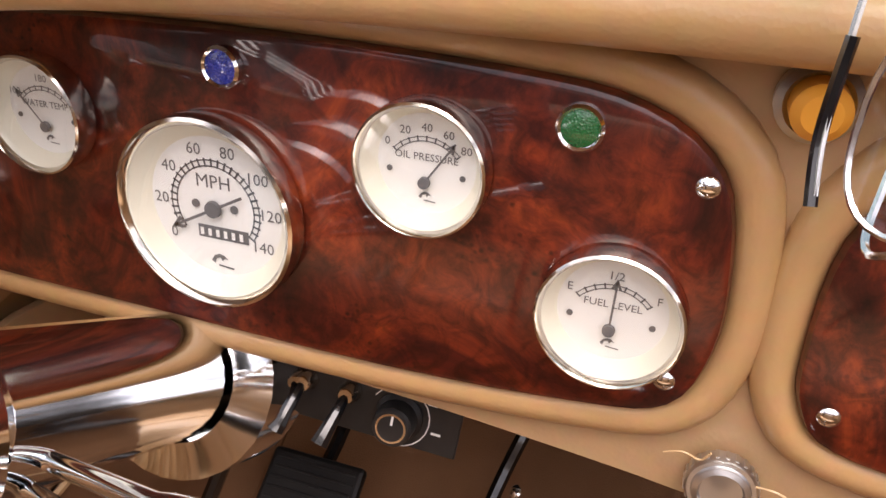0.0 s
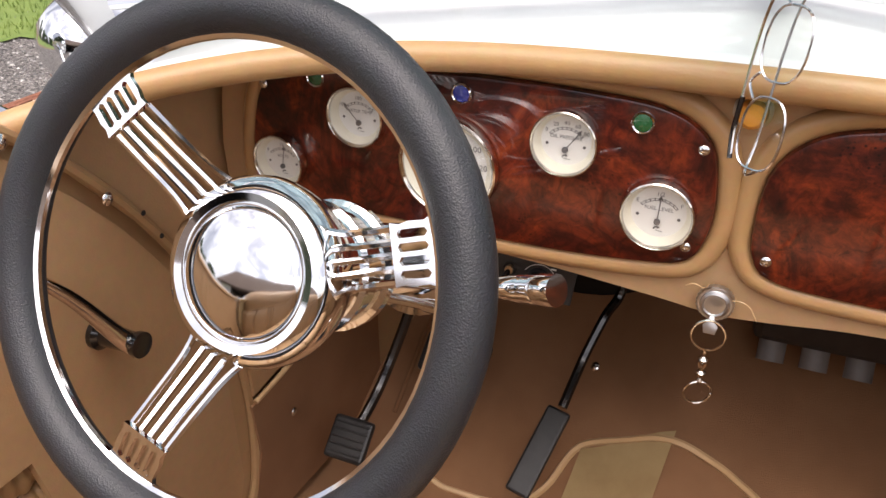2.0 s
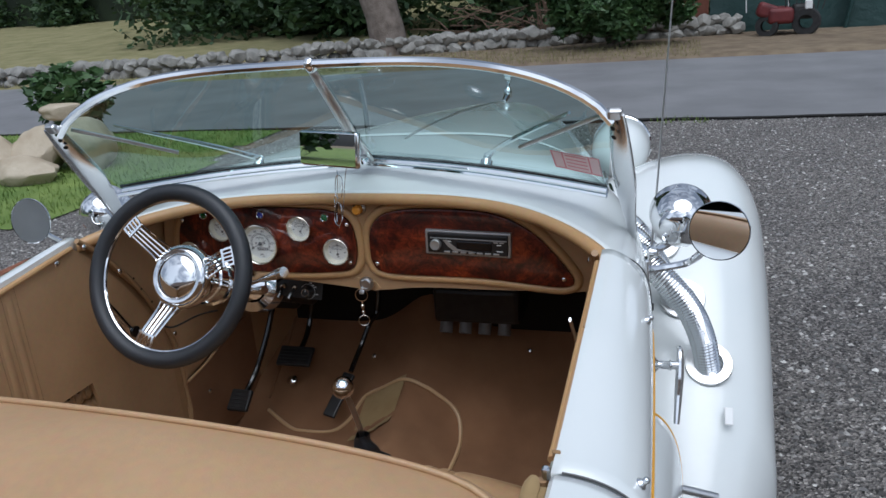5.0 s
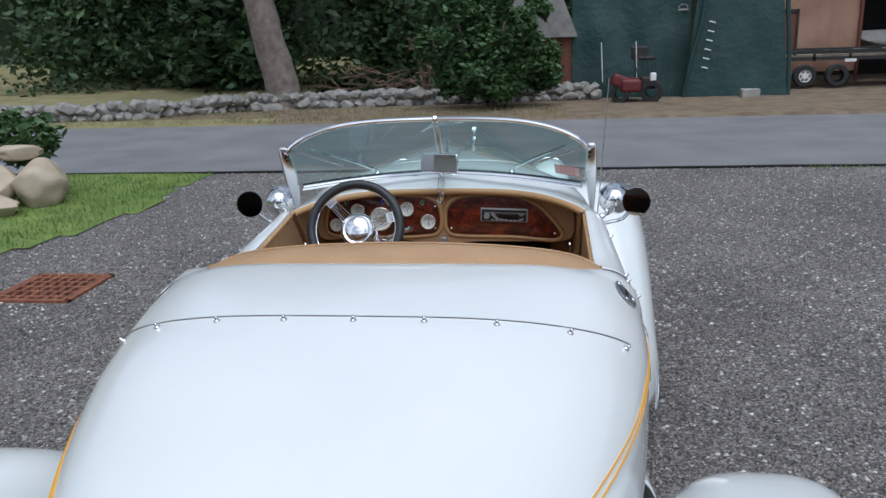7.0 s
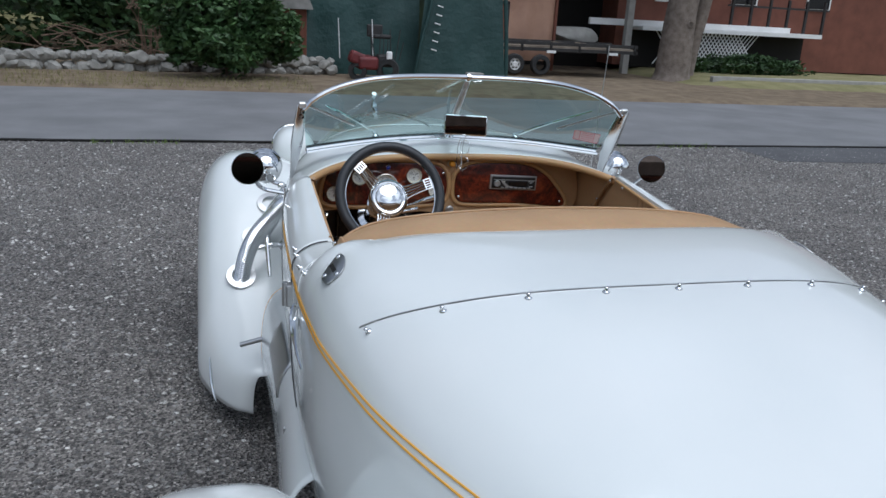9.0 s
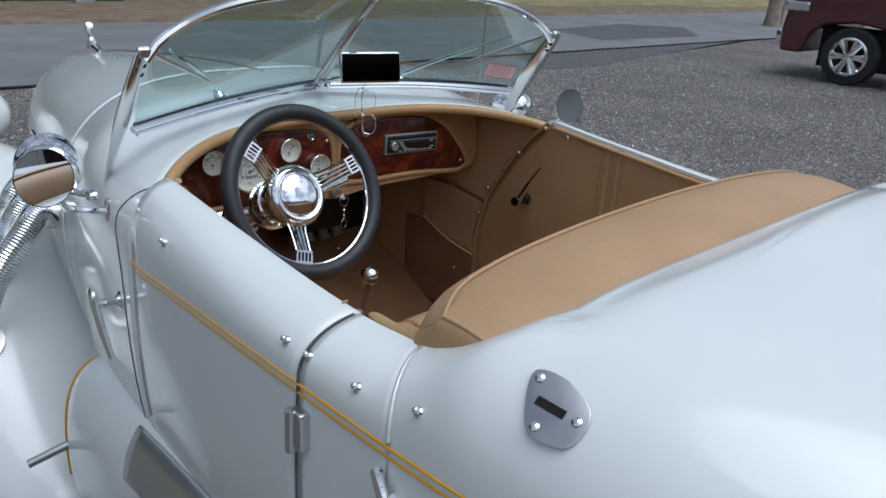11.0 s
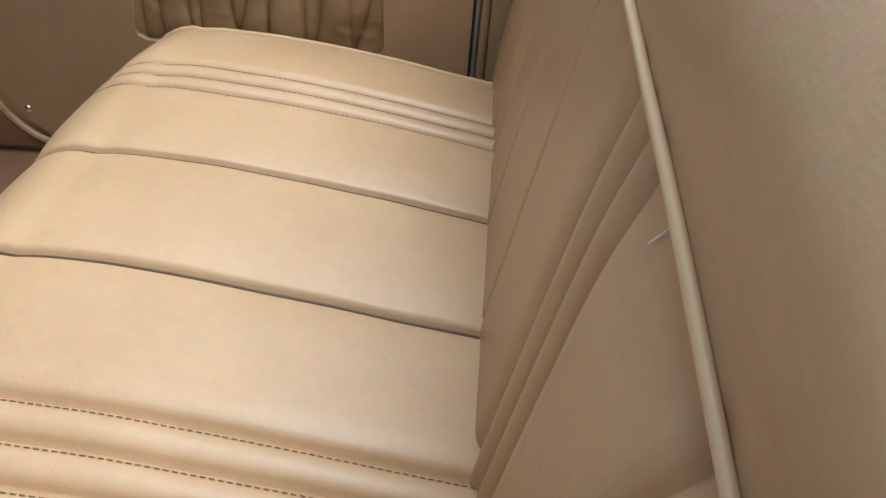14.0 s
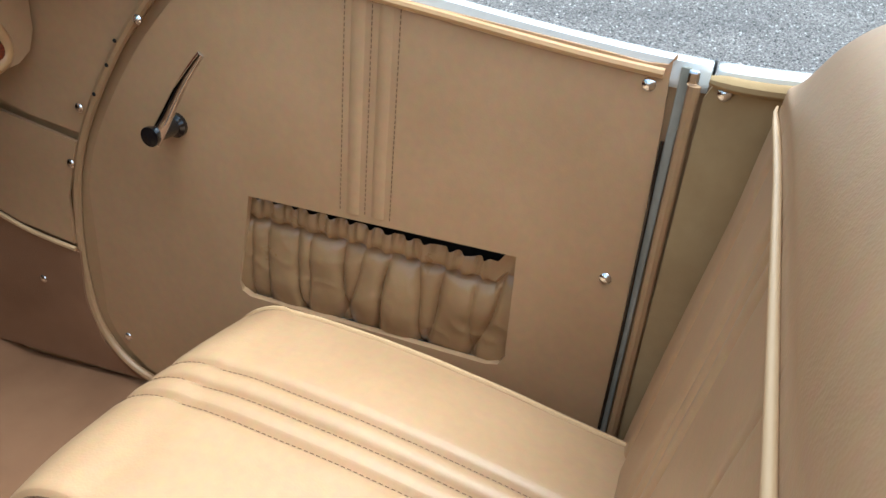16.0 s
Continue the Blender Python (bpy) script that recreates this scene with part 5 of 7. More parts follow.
# step where the deck panel laps the quarter panel
for sg in (1, -1):
    lap = [mirrored(shoulder(lap_y(v), v), sg) for v in (0.085 + 0.40 * i / 40 for i in range(41))]
    part("panel_lap", sweep(lap, 0.0032, 8), WHITE, car, "rolled edge of the white deck panel")
    part("lap_gap", sweep([p + Vector((0, 0.0034, 0.0004)) for p in lap], 0.0009, 6), SEAM, car)
    pad = [(sg * 0.549, y, 0.917 + 0.003 * math.sin((y + 0.83) * 30)) for y in (-0.845 - 0.135 * i / 16 for i in range(17))]
    part("pillar_pad", sweep(pad, lambda t: 0.010 * min(1.0, 0.55 + 5 * min(t, 1 - t)), 10, flat=0.8, up=(0, 0, 1)), SUEDE, car, "olive-tan flocked pad on the pillar top")

# gold pinstripes along the belt
stripe_z = curve_of((-2.5, 0.76), (-2.2, 0.83), (-1.9, 0.862), (-1.5, 0.862), (-1.1, 0.853), (-0.85, 0.847), (-0.5, 0.835), (-0.2, 0.818), (0.1, 0.80))
for sg in (1, -1):
    for dz in (0.0, -0.013):
        pts = []
        for i in range(90):
            y = -2.5 + i * (2.5 - 0.06) / 89
            w = half_w(y)
            z = stripe_z(y) + dz
            bz = belt(y)
            if y < -1.15 or y > -0.245:
                h_ = mid_z(y) - bz
                q = max(0.0, 1 - ((z - bz) / h_) ** 2) ** (1 / power(y))
                x = w * q
            else:
                cz = max(0.0, min(1.0, (z - bz) / (lip_z(y) - bz))) ** (1 / 0.85)
                x = 0.578 + (w - 0.578) * math.sqrt(1 - cz * cz)
            pts.append((sg * (x + 0.0012), y, z))
        part("pinstripe", sweep(pts, 0.0021, 6, flat=1.0), GOLD, car, "gold pinstripe")

def crom_2d(pairs):
    return [(p.y, p.z) for p in crom([(0, y, z) for y, z in pairs], 5)]


# door furniture outside
for sg in (1, -1):
    w = half_w(-0.15)
    h0 = Vector((sg * (w + 0.004), -0.165, 0.712))
    handle = part("door_handle", lathe([(0.020, 0.0), (0.020, 0.004), (0.013, 0.008), (0.0085, 0.012), (0.0085, 0.03), (0.011, 0.034), (0.008, 0.038), (0.0085, 0.055), (0.0, 0.057)], frame_to(h0, (sg, 0, 0.05)), 18), CHROME, car, "chrome lever door handle")
    part("handle_lever", sweep(crom([h0 + Vector((sg * 0.05, 0.03, 0.022)), h0 + Vector((sg * 0.052, 0.012, 0.018)), h0 + Vector((sg * 0.052, -0.004, -0.015)), h0 + Vector((sg * 0.05, -0.022, -0.055)), h0 + Vector((sg * 0.048, -0.048, -0.098))], 6),
                               lambda t: 0.0085 + 0.005 * math.sin(t * 3.0), 10, flat=0.6, up=(1, 0, 0)), CHROME, handle)
    hx = half_w(-0.86) + 0.004
    for z in (0.785, 0.35):
        hinge = part("door_hinge", rbox(0.022, 0.034, 0.062, Matrix.Translation((sg * (hx + 0.004), -0.862, z)), 0.005), STEEL, car, "steel door hinge")
        part("hinge_pin", lathe([(0.008, -0.033), (0.008, 0.033), (0.0, 0.034)], Matrix.Translation((sg * (hx + 0.016), -0.856, z)), 12), STEEL, hinge)
    part("door_gap", sweep([mirrored(shoulder(-0.846, v / 30), sg) + Vector((sg * 0.0012, 0, 0.0006)) for v in range(3, 31)], 0.0016, 6), SEAM, car)
    line = []
    for y, z in crom_2d(((-0.252, 0.968), (-0.235, 0.962), (-0.19, 0.938), (-0.155, 0.895), (-0.162, 0.85), (-0.183, 0.78))) + [(-0.19 - 0.02 * k / 6, 0.74 - 0.05 * k) for k in range(7)]:
        bz = belt(y)
        if z > bz:
            q = max(0.0, 1 - ((z - bz) / (mid_z(y) - bz)) ** 2) ** (1 / power(y))
            x = half_w(y) * q
        else:
            low = 0.10
            x = side_pt(y, (bz - z) / (bz - low))[0]
        line.append((sg * (x + 0.0006), y, z))
    part("door_gap", sweep(line, 0.0014, 6), SEAM, car)
    # landau emblem bar behind the door
    part("flank_emblem", sweep(crom([(sg * 0.684, -1.06, 0.79), (sg * 0.688, -1.10, 0.775), (sg * 0.69, -1.16, 0.75), (sg * 0.685, -1.22, 0.735)], 6), lambda t: 0.013 - 0.007 * t, 8, flat=0.6, up=(1, 0, 0)), CHROME, car, "chrome winged trim on the flank")
    part("flank_emblem", sweep(crom([(sg * 0.684, -1.03, 0.815), (sg * 0.694, -1.055, 0.80), (sg * 0.694, -1.075, 0.765), (sg * 0.686, -1.085, 0.735)], 6), lambda t: 0.011 - 0.004 * t, 8, flat=0.7, up=(1, 0, 0)), CHROME, car)

# mirrors and spot lamps on the cowl
for sg in (1, -1):
    base = Vector((sg * 0.638, -0.105, 0.885))
    mc = Vector((sg * 0.767, -0.155, 0.984))
    facing = Vector((-0.25, -0.955, 0.160)) if sg > 0 else Vector((0.068, -0.986, 0.153))
    bracket = part("door_mirror", lathe([(0.0, 0.012), (0.035, 0.010), (0.052, 0.003), (0.0545, -0.002), (0.0535, -0.004)], frame_to(mc, -facing), 40), CHROME, car, "round chrome door mirror on an arm")
    part("mirror_glass", lathe([(0.0, 0.0035), (0.052, 0.0035)], frame_to(mc, facing), 40), MIRROR, bracket, "round mirror glass")
    part("mirror_arm", sweep(crom([base, base + Vector((sg * 0.03, 0.0, 0.006)), base + Vector((sg * 0.08, 0.0, 0.02)), mc + Vector((sg * -0.02, 0.012, -0.035)), mc + Vector((0, 0.012, -0.005))], 6), 0.0075, 8), CHROME, bracket)
    part("arm_foot", rbox(0.012, 0.022, 0.05, Matrix.Translation(base), 0.004), CHROME, bracket)
    sc = Vector((sg * 0.700, 0.012, 0.955))
    lamp = part("spot_lamp", lathe([(0.0, -0.058), (0.025, -0.054), (0.045, -0.040), (0.056, -0.018), (0.060, 0.008), (0.060, 0.024), (0.063, 0.028), (0.063, 0.036), (0.058, 0.040)], frame_to(sc, (0, 1, 0.05)), 36), CHROME, car, "polished bullet spot lamp")
    part("lens", lathe([(0.0, 0.046), (0.03, 0.044), (0.058, 0.039)], frame_to(sc, (0, 1, 0.05)), 30), CLEAR, lamp)
    part("lamp_arm", sweep(crom([(sg * 0.640, -0.03, 0.90), (sg * 0.67, -0.01, 0.905), (sg * 0.695, 0.012, 0.92)], 5), 0.009, 8), CHROME, lamp)
    part("switch_grip", lathe([(0.010, 0.0), (0.012, 0.006), (0.009, 0.012), (0.009, 0.02), (0.0, 0.022)], frame_to((sg * 0.638, -0.045, 0.90), (sg, -0.2, 0.1)), 14), CHROME, lamp)

# headlamp pods and hood ornament
for sg in (1, -1):
    hc = Vector((sg * 0.46, 1.62, 0.745))
    pod = part("headlamp_pod", lathe([(0.0, -0.13), (0.045, -0.122), (0.085, -0.09), (0.108, -0.04), (0.115, 0.02), (0.115, 0.10)], frame_to(hc, (0, 1, 0)), 36), WHITE, car, "white teardrop headlamp pod")
    part("headlamp_rim", lathe([(0.115, 0.10), (0.12, 0.105), (0.12, 0.125), (0.108, 0.13)], frame_to(hc, (0, 1, 0)), 36), CHROME, pod)
    part("headlamp_lens", lathe([(0.0, 0.15), (0.06, 0.145), (0.108, 0.128)], frame_to(hc, (0, 1, 0)), 30), CLEAR, pod)
    part("pod_stalk", sweep([hc + Vector((0, 0, -0.08)), hc + Vector((sg * 0.02, -0.02, -0.28))], 0.03, 10), WHITE, pod)
orn = part("hood_ornament", sweep(crom([(0, 1.58, 0.958), (0, 1.62, 0.968), (0, 1.66, 0.975), (0, 1.70, 0.965)], 5), lambda t: 0.014 - 0.004 * abs(2 * t - 1), 8), CHROME, car, "small chrome hood ornament")
part("ornament_stem", sweep(crom([(0, 1.66, 0.97), (0, 1.665, 1.0), (0, 1.69, 1.03), (0, 1.675, 1.055)], 6), lambda t: 0.012 + 0.006 * math.sin(t * 9), 8), CHROME, orn)
part("hood_hinge", sweep([on_body(0, 0.36 + 1.22 * i / 30, 0.002) for i in range(31)], 0.004, 6), STEEL, car, "hood centre hinge")
for sg in (1, -1):
    for k in range(3):
        y = 0.62 + 0.16 * k
        pod = part("hood_vent", rbox(0.012, 0.10, 0.03, Matrix.Translation((sg * (half_w(y) + 0.002), y, 0.80 - 0.0 * k)) @ Matrix.Rotation(radians(10 * sg), 4, "Z"), 0.004), CHROME, car, "chrome hood side vent")

# ribbed exhaust pipes from hood to fender
for sg in (1, -1):
    for k in range(3):
        y0 = 0.51 + 0.16 * k
        fx = 0.785 - 0.075 * k
        pts = crom([(sg * (half_w(y0) - 0.01), y0 + 0.06, 0.66), (sg * (half_w(y0) + 0.045), y0 + 0.03, 0.685), (sg * (half_w(y0) + 0.11), y0 - 0.005, 0.635), (sg * (fx - 0.06), y0 - 0.01, 0.55 + 0.03 * k), (sg * (fx - 0.02), y0 + 0.005, 0.45 + 0.06 * k), (sg * fx, y0 + 0.02, crest(y0 + 0.02) - 0.02)], 26)
        n_p = len(pts)
        pipe = part("side_pipe", sweep(pts, lambda t, n_p=n_p: 0.035 + (0.0022 if int(t * (n_p - 1) + 0.5) % 2 else -0.001), 16), CHROME, car, "ribbed chrome flexible side pipe")
        yc = y0 + 0.02
        nrm = Vector((0.0, -(crest(yc + 0.02) - crest(yc - 0.02)) / 0.04, 1)).normalized()
        part("pipe_flange", lathe([(0.038, 0.004), (0.040, 0.008), (0.064, 0.006), (0.066, 0.0)], frame_to((sg * fx, yc, crest(yc) + 0.004), nrm), 30), STEEL, pipe, "polished pipe flange")
part("fender_tag", rbox(0.022, 0.05, 0.006, Matrix.Translation((0.837, 0.405, 0.275)) @ Matrix.Rotation(radians(38), 4, "X"), 0.002), WHITEPL, car)

# aerial
aerial = part("aerial", sweep([(0.628, 0.105, 0.52), (0.630, 0.11, 0.72), (0.650, 0.125, 1.0), (0.678, 0.138, 1.432)], lambda t: 0.0035 - 0.0018 * t, 8), STEEL, car, "thin steel aerial on the cowl")
part("aerial_bracket", lathe([(0.010, 0.0), (0.010, 0.012), (0.007, 0.014), (0.007, 0.035), (0.009, 0.038), (0.009, 0.046)], frame_to((0.60, 0.11, 0.715), (1, 0, 0)), 14), BLACK, aerial)

# wipers, sticker, inner mirror
for sg in (1, -1):
    pv = Vector((sg * 0.284, 0.088, 1.056))
    a1 = Vector((sg * 0.36, -0.01, 1.105))
    e1 = Vector((sg * 0.50, -0.148, 1.186))
    wiper = part("wiper", lathe([(0.014, -0.012), (0.014, 0.004), (0.009, 0.010), (0.009, 0.022), (0.0, 0.024)], frame_to(pv, (0, 0.75, 0.65)), 16), CHROME, car, "chrome windshield wiper")
    part("wiper_arm", sweep(crom([pv + Vector((0, 0.012, 0.014)), (a1 + Vector((0, 0.02, 0.018))), e1 + Vector((0, 0.016, 0.014))], 6), lambda t: 0.0075 - 0.004 * t, 6), CHROME, wiper)
    part("wiper_blade", sweep([Vector((sg * 0.392, -0.068, 1.124)), Vector((sg * 0.564, -0.188, 1.204))], 0.0045, 6), STEEL, wiper)
PINK = material("pink_paper", (0.80, 0.30, 0.34), 0.6)
PINKP = material("pale_pink_paper", (0.90, 0.70, 0.71), 0.6)


def pane_pt(u, v):
    """On the driver-side-facing sheet of the passenger pane: u along the base, v up."""
    return ws_bottom(u).lerp(ws_top(u), v)


def solve_pane(x, z):
    best = min(((u / 60, v / 60) for u in range(30, 61) for v in range(0, 61)), key=lambda q: (pane_pt(*q).x - x) ** 2 + (pane_pt(*q).z - z) ** 2)
    return pane_pt(*best)


corners = [solve_pane(0.456, 1.122), solve_pane(0.553, 1.108), solve_pane(0.553, 1.068), solve_pane(0.459, 1.082)]


def patch(u0, v0, u1, v1, off):
    bm = bmesh.new()
    q = []
    for u, v in ((u0, v0), (u1, v0), (u1, v1), (u0, v1)):
        q.append(bm.verts.new(corners[0].lerp(corners[1], u).lerp(corners[3].lerp(corners[2], u), v) + Vector((0, -off, off))))
    bm.faces.new(q)
    return bm


sticker = part("inspection_sticker", patch(0, 0, 1, 1, 0.0015), PINK, car, "red-bordered inspection sticker on the glass", smooth=False)
part("sticker_field", patch(0.03, 0.06, 0.22, 0.94, 0.0022), PINKP, sticker, smooth=False)
part("sticker_field", patch(0.25, 0.06, 0.76, 0.94, 0.0022), PINKP, sticker, smooth=False)
part("sticker_field", patch(0.79, 0.06, 0.97, 0.94, 0.0022), PINKP, sticker, smooth=False)
for k in range(4):
    part("print_bar", patch(0.29, 0.16 + 0.2 * k, 0.72, 0.22 + 0.2 * k, 0.003), PINK, sticker, smooth=False)

mm = Matrix.Translation((0.008, -0.122, 1.138)) @ Matrix.Rotation(radians(-17), 4, "Z") @ Matrix.Rotation(radians(-7), 4, "X")
rv = part("rear_view_mirror", rbox(0.158, 0.016, 0.074, mm, 0.0075, 3), CHROME, car, "rectangular chrome rear-view mirror on the cowl")
part("mirror_glass", rbox(0.150, 0.002, 0.066, mm @ Matrix.Translation((0, -0.0082, 0)), 0.0009), MIRROR, rv, "mirror glass")
part("mirror_stem", sweep(crom([(0.008, -0.11, 1.128), (0.006, -0.04, 1.105), (0.002, 0.05, 1.078)], 6), 0.006, 8), CHROME, rv)
part("mirror_foot", lathe([(0.016, 0.0), (0.016, 0.006), (0.010, 0.012), (0.0, 0.013)], frame_to((0.0, 0.06, 1.068), (0, -0.5, 0.8)), 16), CHROME, rv)

# spectacles hanging from the mirror's stem
WIRE = material("silver_wire", (0.75, 0.75, 0.76), 0.18, 1.0)
specs = thing("eyeglasses", (0.0, -0.11, 1.10), "thin silver wire-rimmed eyeglasses hanging from the rear-view mirror", "eyeglasses")


def lens_loop(cy, cz, x):
    return [Vector((x + 0.004 * math.cos(a), cy + 0.017 * math.cos(a) * (abs(math.cos(a)) ** -0.25), cz + 0.024 * math.sin(a) * (abs(math.sin(a)) ** -0.2 if abs(math.sin(a)) > 1e-3 else 1))) for a in (2 * math.pi * (i + 0.5) / 32 for i in range(32))]


tilt = Matrix.Translation((0.010, -0.118, 1.02)) @ Matrix.Rotation(radians(62), 4, "Z") @ Matrix.Rotation(radians(10), 4, "Y")
for dz in (0.036, -0.022):
    loop = [tilt @ p for p in lens_loop(0.0, dz, 0.0)]
    part("rim", sweep(loop, 0.0009, 5, True), WIRE, specs, "silver wire rim")
    bm = bmesh.new()
    bm.faces.new([bm.verts.new(p) for p in loop])
    part("lens", bm, CLEAR, specs, "clear lens").visible_shadow = False
part("bridge", sweep([tilt @ Vector(p) for p in crom([(0, 0.012, 0.016), (0.004, 0.019, 0.008), (0, 0.012, -0.001)], 5)], 0.0009, 5), WIRE, specs)
part("temple", sweep([tilt @ Vector(p) for p in crom([(0, 0.005, 0.060), (0.01, 0.02, 0.066), (0.02, 0.03, 0.04), (0.02, 0.03, -0.02), (0.018, 0.026, -0.045)], 6)], 0.001, 5), WIRE, specs)
part("temple", sweep([tilt @ Vector(p) for p in crom([(0, -0.005, -0.046), (0.01, 0.008, -0.052), (0.022, 0.012, -0.03), (0.026, 0.012, 0.05), (0.022, 0.0, 0.085), (0.012, -0.015, 0.095)], 6)], 0.001, 5), WIRE, specs)
part("temple_tip", sweep([tilt @ Vector(p) for p in crom([(0.02, 0.03, -0.005), (0.02, 0.03, -0.03), (0.018, 0.026, -0.048)], 6)], 0.0018, 6), GLOSSBLACK, specs)

# running boards' gold line, step pads and fender seam
for sg in (1, -1):
    part("board_stripe", sweep([mirrored(sill_pt(0.105, i / 40), sg) + Vector((sg * 0.001, 0, 0.001)) for i in range(6, 34)], 0.003, 6), GOLD, car, "gold line round the board's end")
    thick(part("step_pad", grid(lambda u, v: mirrored(sill_pt(-0.22 - 0.36 * u, 0.28 + 0.30 * v), sg) + Vector((sg * 0.004, 0, 0.004)), 14, 12), STEEL, car, "polished steel step pad"), 0.004)
    part("frame_rod", sweep([(sg * 0.69, 0.10, 0.25), (sg * 0.80, 0.13, 0.21)], 0.011, 10), STEEL, car)
    for y in (1.22, -2.02):
        tyre = part("wheel", lathe([(0.20, -0.08), (0.30, -0.09), (0.335, -0.06), (0.345, 0.0), (0.335, 0.06), (0.30, 0.09), (0.20, 0.08)], frame_to((sg * 0.74, y, GZ + 0.345), (1, 0, 0)), 40), BLACK, car, "black tyre")
        part("wheel_disc", lathe([(0.0, 0.05), (0.06, 0.06), (0.19, 0.03), (0.21, 0.07)], frame_to((sg * 0.74, y, GZ + 0.345), (sg, 0, 0)), 32), CHROME, tyre)
    part("fender_spear", sweep(crom([(sg * 0.90, 0.02, 0.02), (sg * 0.915, 0.09, 0.08), (sg * 0.92, 0.16, 0.15)], 6), lambda t: 0.004 + 0.012 * math.sin(t * 3.1), 8, flat=0.5, up=(1, 0, 0)), CHROME, car, "chrome spear on the fender's tail")
    # louvred badge strip low on the flank
    for k in range(5):
        part("louvre", rbox(0.006, 0.05, 0.012, Matrix.Translation((sg * (half_w(-1.5 - 0.09 * k) - 0.01), -1.5 - 0.09 * k, 0.52 - 0.03 * k)), 0.003), STEEL, car)

# ---- surroundings ----
rng = random.Random(7)
BARK = mottled("bark", (0.13, 0.105, 0.085), (0.24, 0.20, 0.17), 5, 0.95, 26, 0.9, 0.03)
STONE = mottled("field_stone", (0.17, 0.165, 0.15), (0.34, 0.33, 0.30), 4, 0.9, 40, 0.5, 0.01)
SANDSTONE = mottled("tan_boulder", (0.36, 0.29, 0.20), (0.50, 0.43, 0.33), 3, 0.9, 30, 0.5, 0.01)
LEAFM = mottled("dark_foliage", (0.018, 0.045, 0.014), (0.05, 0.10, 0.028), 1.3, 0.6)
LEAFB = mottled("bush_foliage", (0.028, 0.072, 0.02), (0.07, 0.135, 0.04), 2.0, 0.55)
# brighter copy of the foliage, with sunlight put into the colour
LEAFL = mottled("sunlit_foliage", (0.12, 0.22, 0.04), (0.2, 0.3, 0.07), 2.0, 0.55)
TARP = mottled("green_tarp", (0.009, 0.036, 0.033), (0.015, 0.052, 0.048), 0.8, 0.55, 6, 0.5, 0.05)
SHEDRED = mottled("red_brown_siding", (0.13, 0.045, 0.028), (0.18, 0.065, 0.04), 2, 0.8, 20, 0.3, 0.01)
SHINGLE = mottled("grey_shingles", (0.2, 0.195, 0.18), (0.28, 0.27, 0.25), 6, 0.9, 30, 0.4, 0.01)
COPPER = mottled("tan_tarp", (0.33, 0.19, 0.13), (0.42, 0.25, 0.17), 1.2, 0.6, 5, 0.5, 0.04)
BLACKSTEEL = mottled("black_painted_steel", (0.015, 0.014, 0.014), (0.03, 0.028, 0.027), 6, 0.6)
TYRE = mottled("tyre_rubber", (0.015, 0.015, 0.016), (0.03, 0.03, 0.03), 12, 0.8)
RIMWHITE = material("white_rim", (0.75, 0.75, 0.74), 0.4)
MAROON = material("maroon_paint", (0.075, 0.004, 0.010), 0.3, 0.0, 1.0)
WOODGREY = mottled("weathered_wood", (0.2, 0.16, 0.12), (0.33, 0.28, 0.22), 4, 0.9, 40, 0.4, 0.01)
RUST = mottled("rusted_iron", (0.16, 0.055, 0.03), (0.28, 0.11, 0.06), 12, 0.85, 60, 0.5, 0.004)
RED = mottled("faded_red_paint", (0.09, 0.012, 0.014), (0.14, 0.02, 0.02), 6, 0.6)
WHITEWALL = mottled("white_trim", (0.7, 0.7, 0.69), (0.8, 0.8, 0.79), 2, 0.7)
TWIG = mottled("dead_twigs", (0.10, 0.065, 0.045), (0.2, 0.13, 0.09), 6, 0.9)
CONCRETE = mottled("concrete", (0.28, 0.27, 0.25), (0.38, 0.37, 0.34), 3, 0.9, 30, 0.4, 0.01)


def lump(r, seed, squash=(1, 1, 1), rough=0.25, sub=2):
    bm = bmesh.new()
    bmesh.ops.create_icosphere(bm, subdivisions=sub, radius=r)
    rr = random.Random(seed)
    cuts = [(Vector((rr.uniform(-1, 1), rr.uniform(-1, 1), rr.uniform(-0.6, 1))).normalized(), r * rr.uniform(0.62, 0.86)) for _ in range(9)]
    for v in bm.verts:
        n = noise.noise(v.co / r * 0.9 + Vector((seed * 7.1, seed * 3.3, 0)))
        n2 = noise.noise(v.co / r * 2.1 + Vector((0, seed * 5.7, 1)))
        v.co *= 1 + rough * n + rough * 0.4 * n2
        for nk, dk in cuts:
            over = v.co.dot(nk) - dk
            if over > 0:
                v.co -= nk * over * 0.9
        v.co *= 1 + 0.03 * noise.noise(v.co / r * 6 + Vector((seed, 0, 0)))
        v.co = Vector((v.co.x * squash[0], v.co.y * squash[1], v.co.z * squash[2]))
    return bm


def mesh_of(name, bm, mat, smooth=True, angle=35):
    me = bpy.data.meshes.new(name)
    bm.to_mesh(me)
    bm.free()
    me.materials.append(mat)
    if smooth:
        for p in me.polygons:
            p.use_smooth = True
        me.set_sharp_from_angle(angle=radians(angle))
    return me


# stone wall: stones of their own
wall = thing("stone_wall", (-3, 16.8, GZ), "low dry-stone wall of grey field stones beside the road", "stone wall", kind="structure")
stones = [mesh_of("stone", lump(0.2, i + 1, (1.25, 0.9, 0.75), 0.3), STONE, True, 28) for i in range(9)]


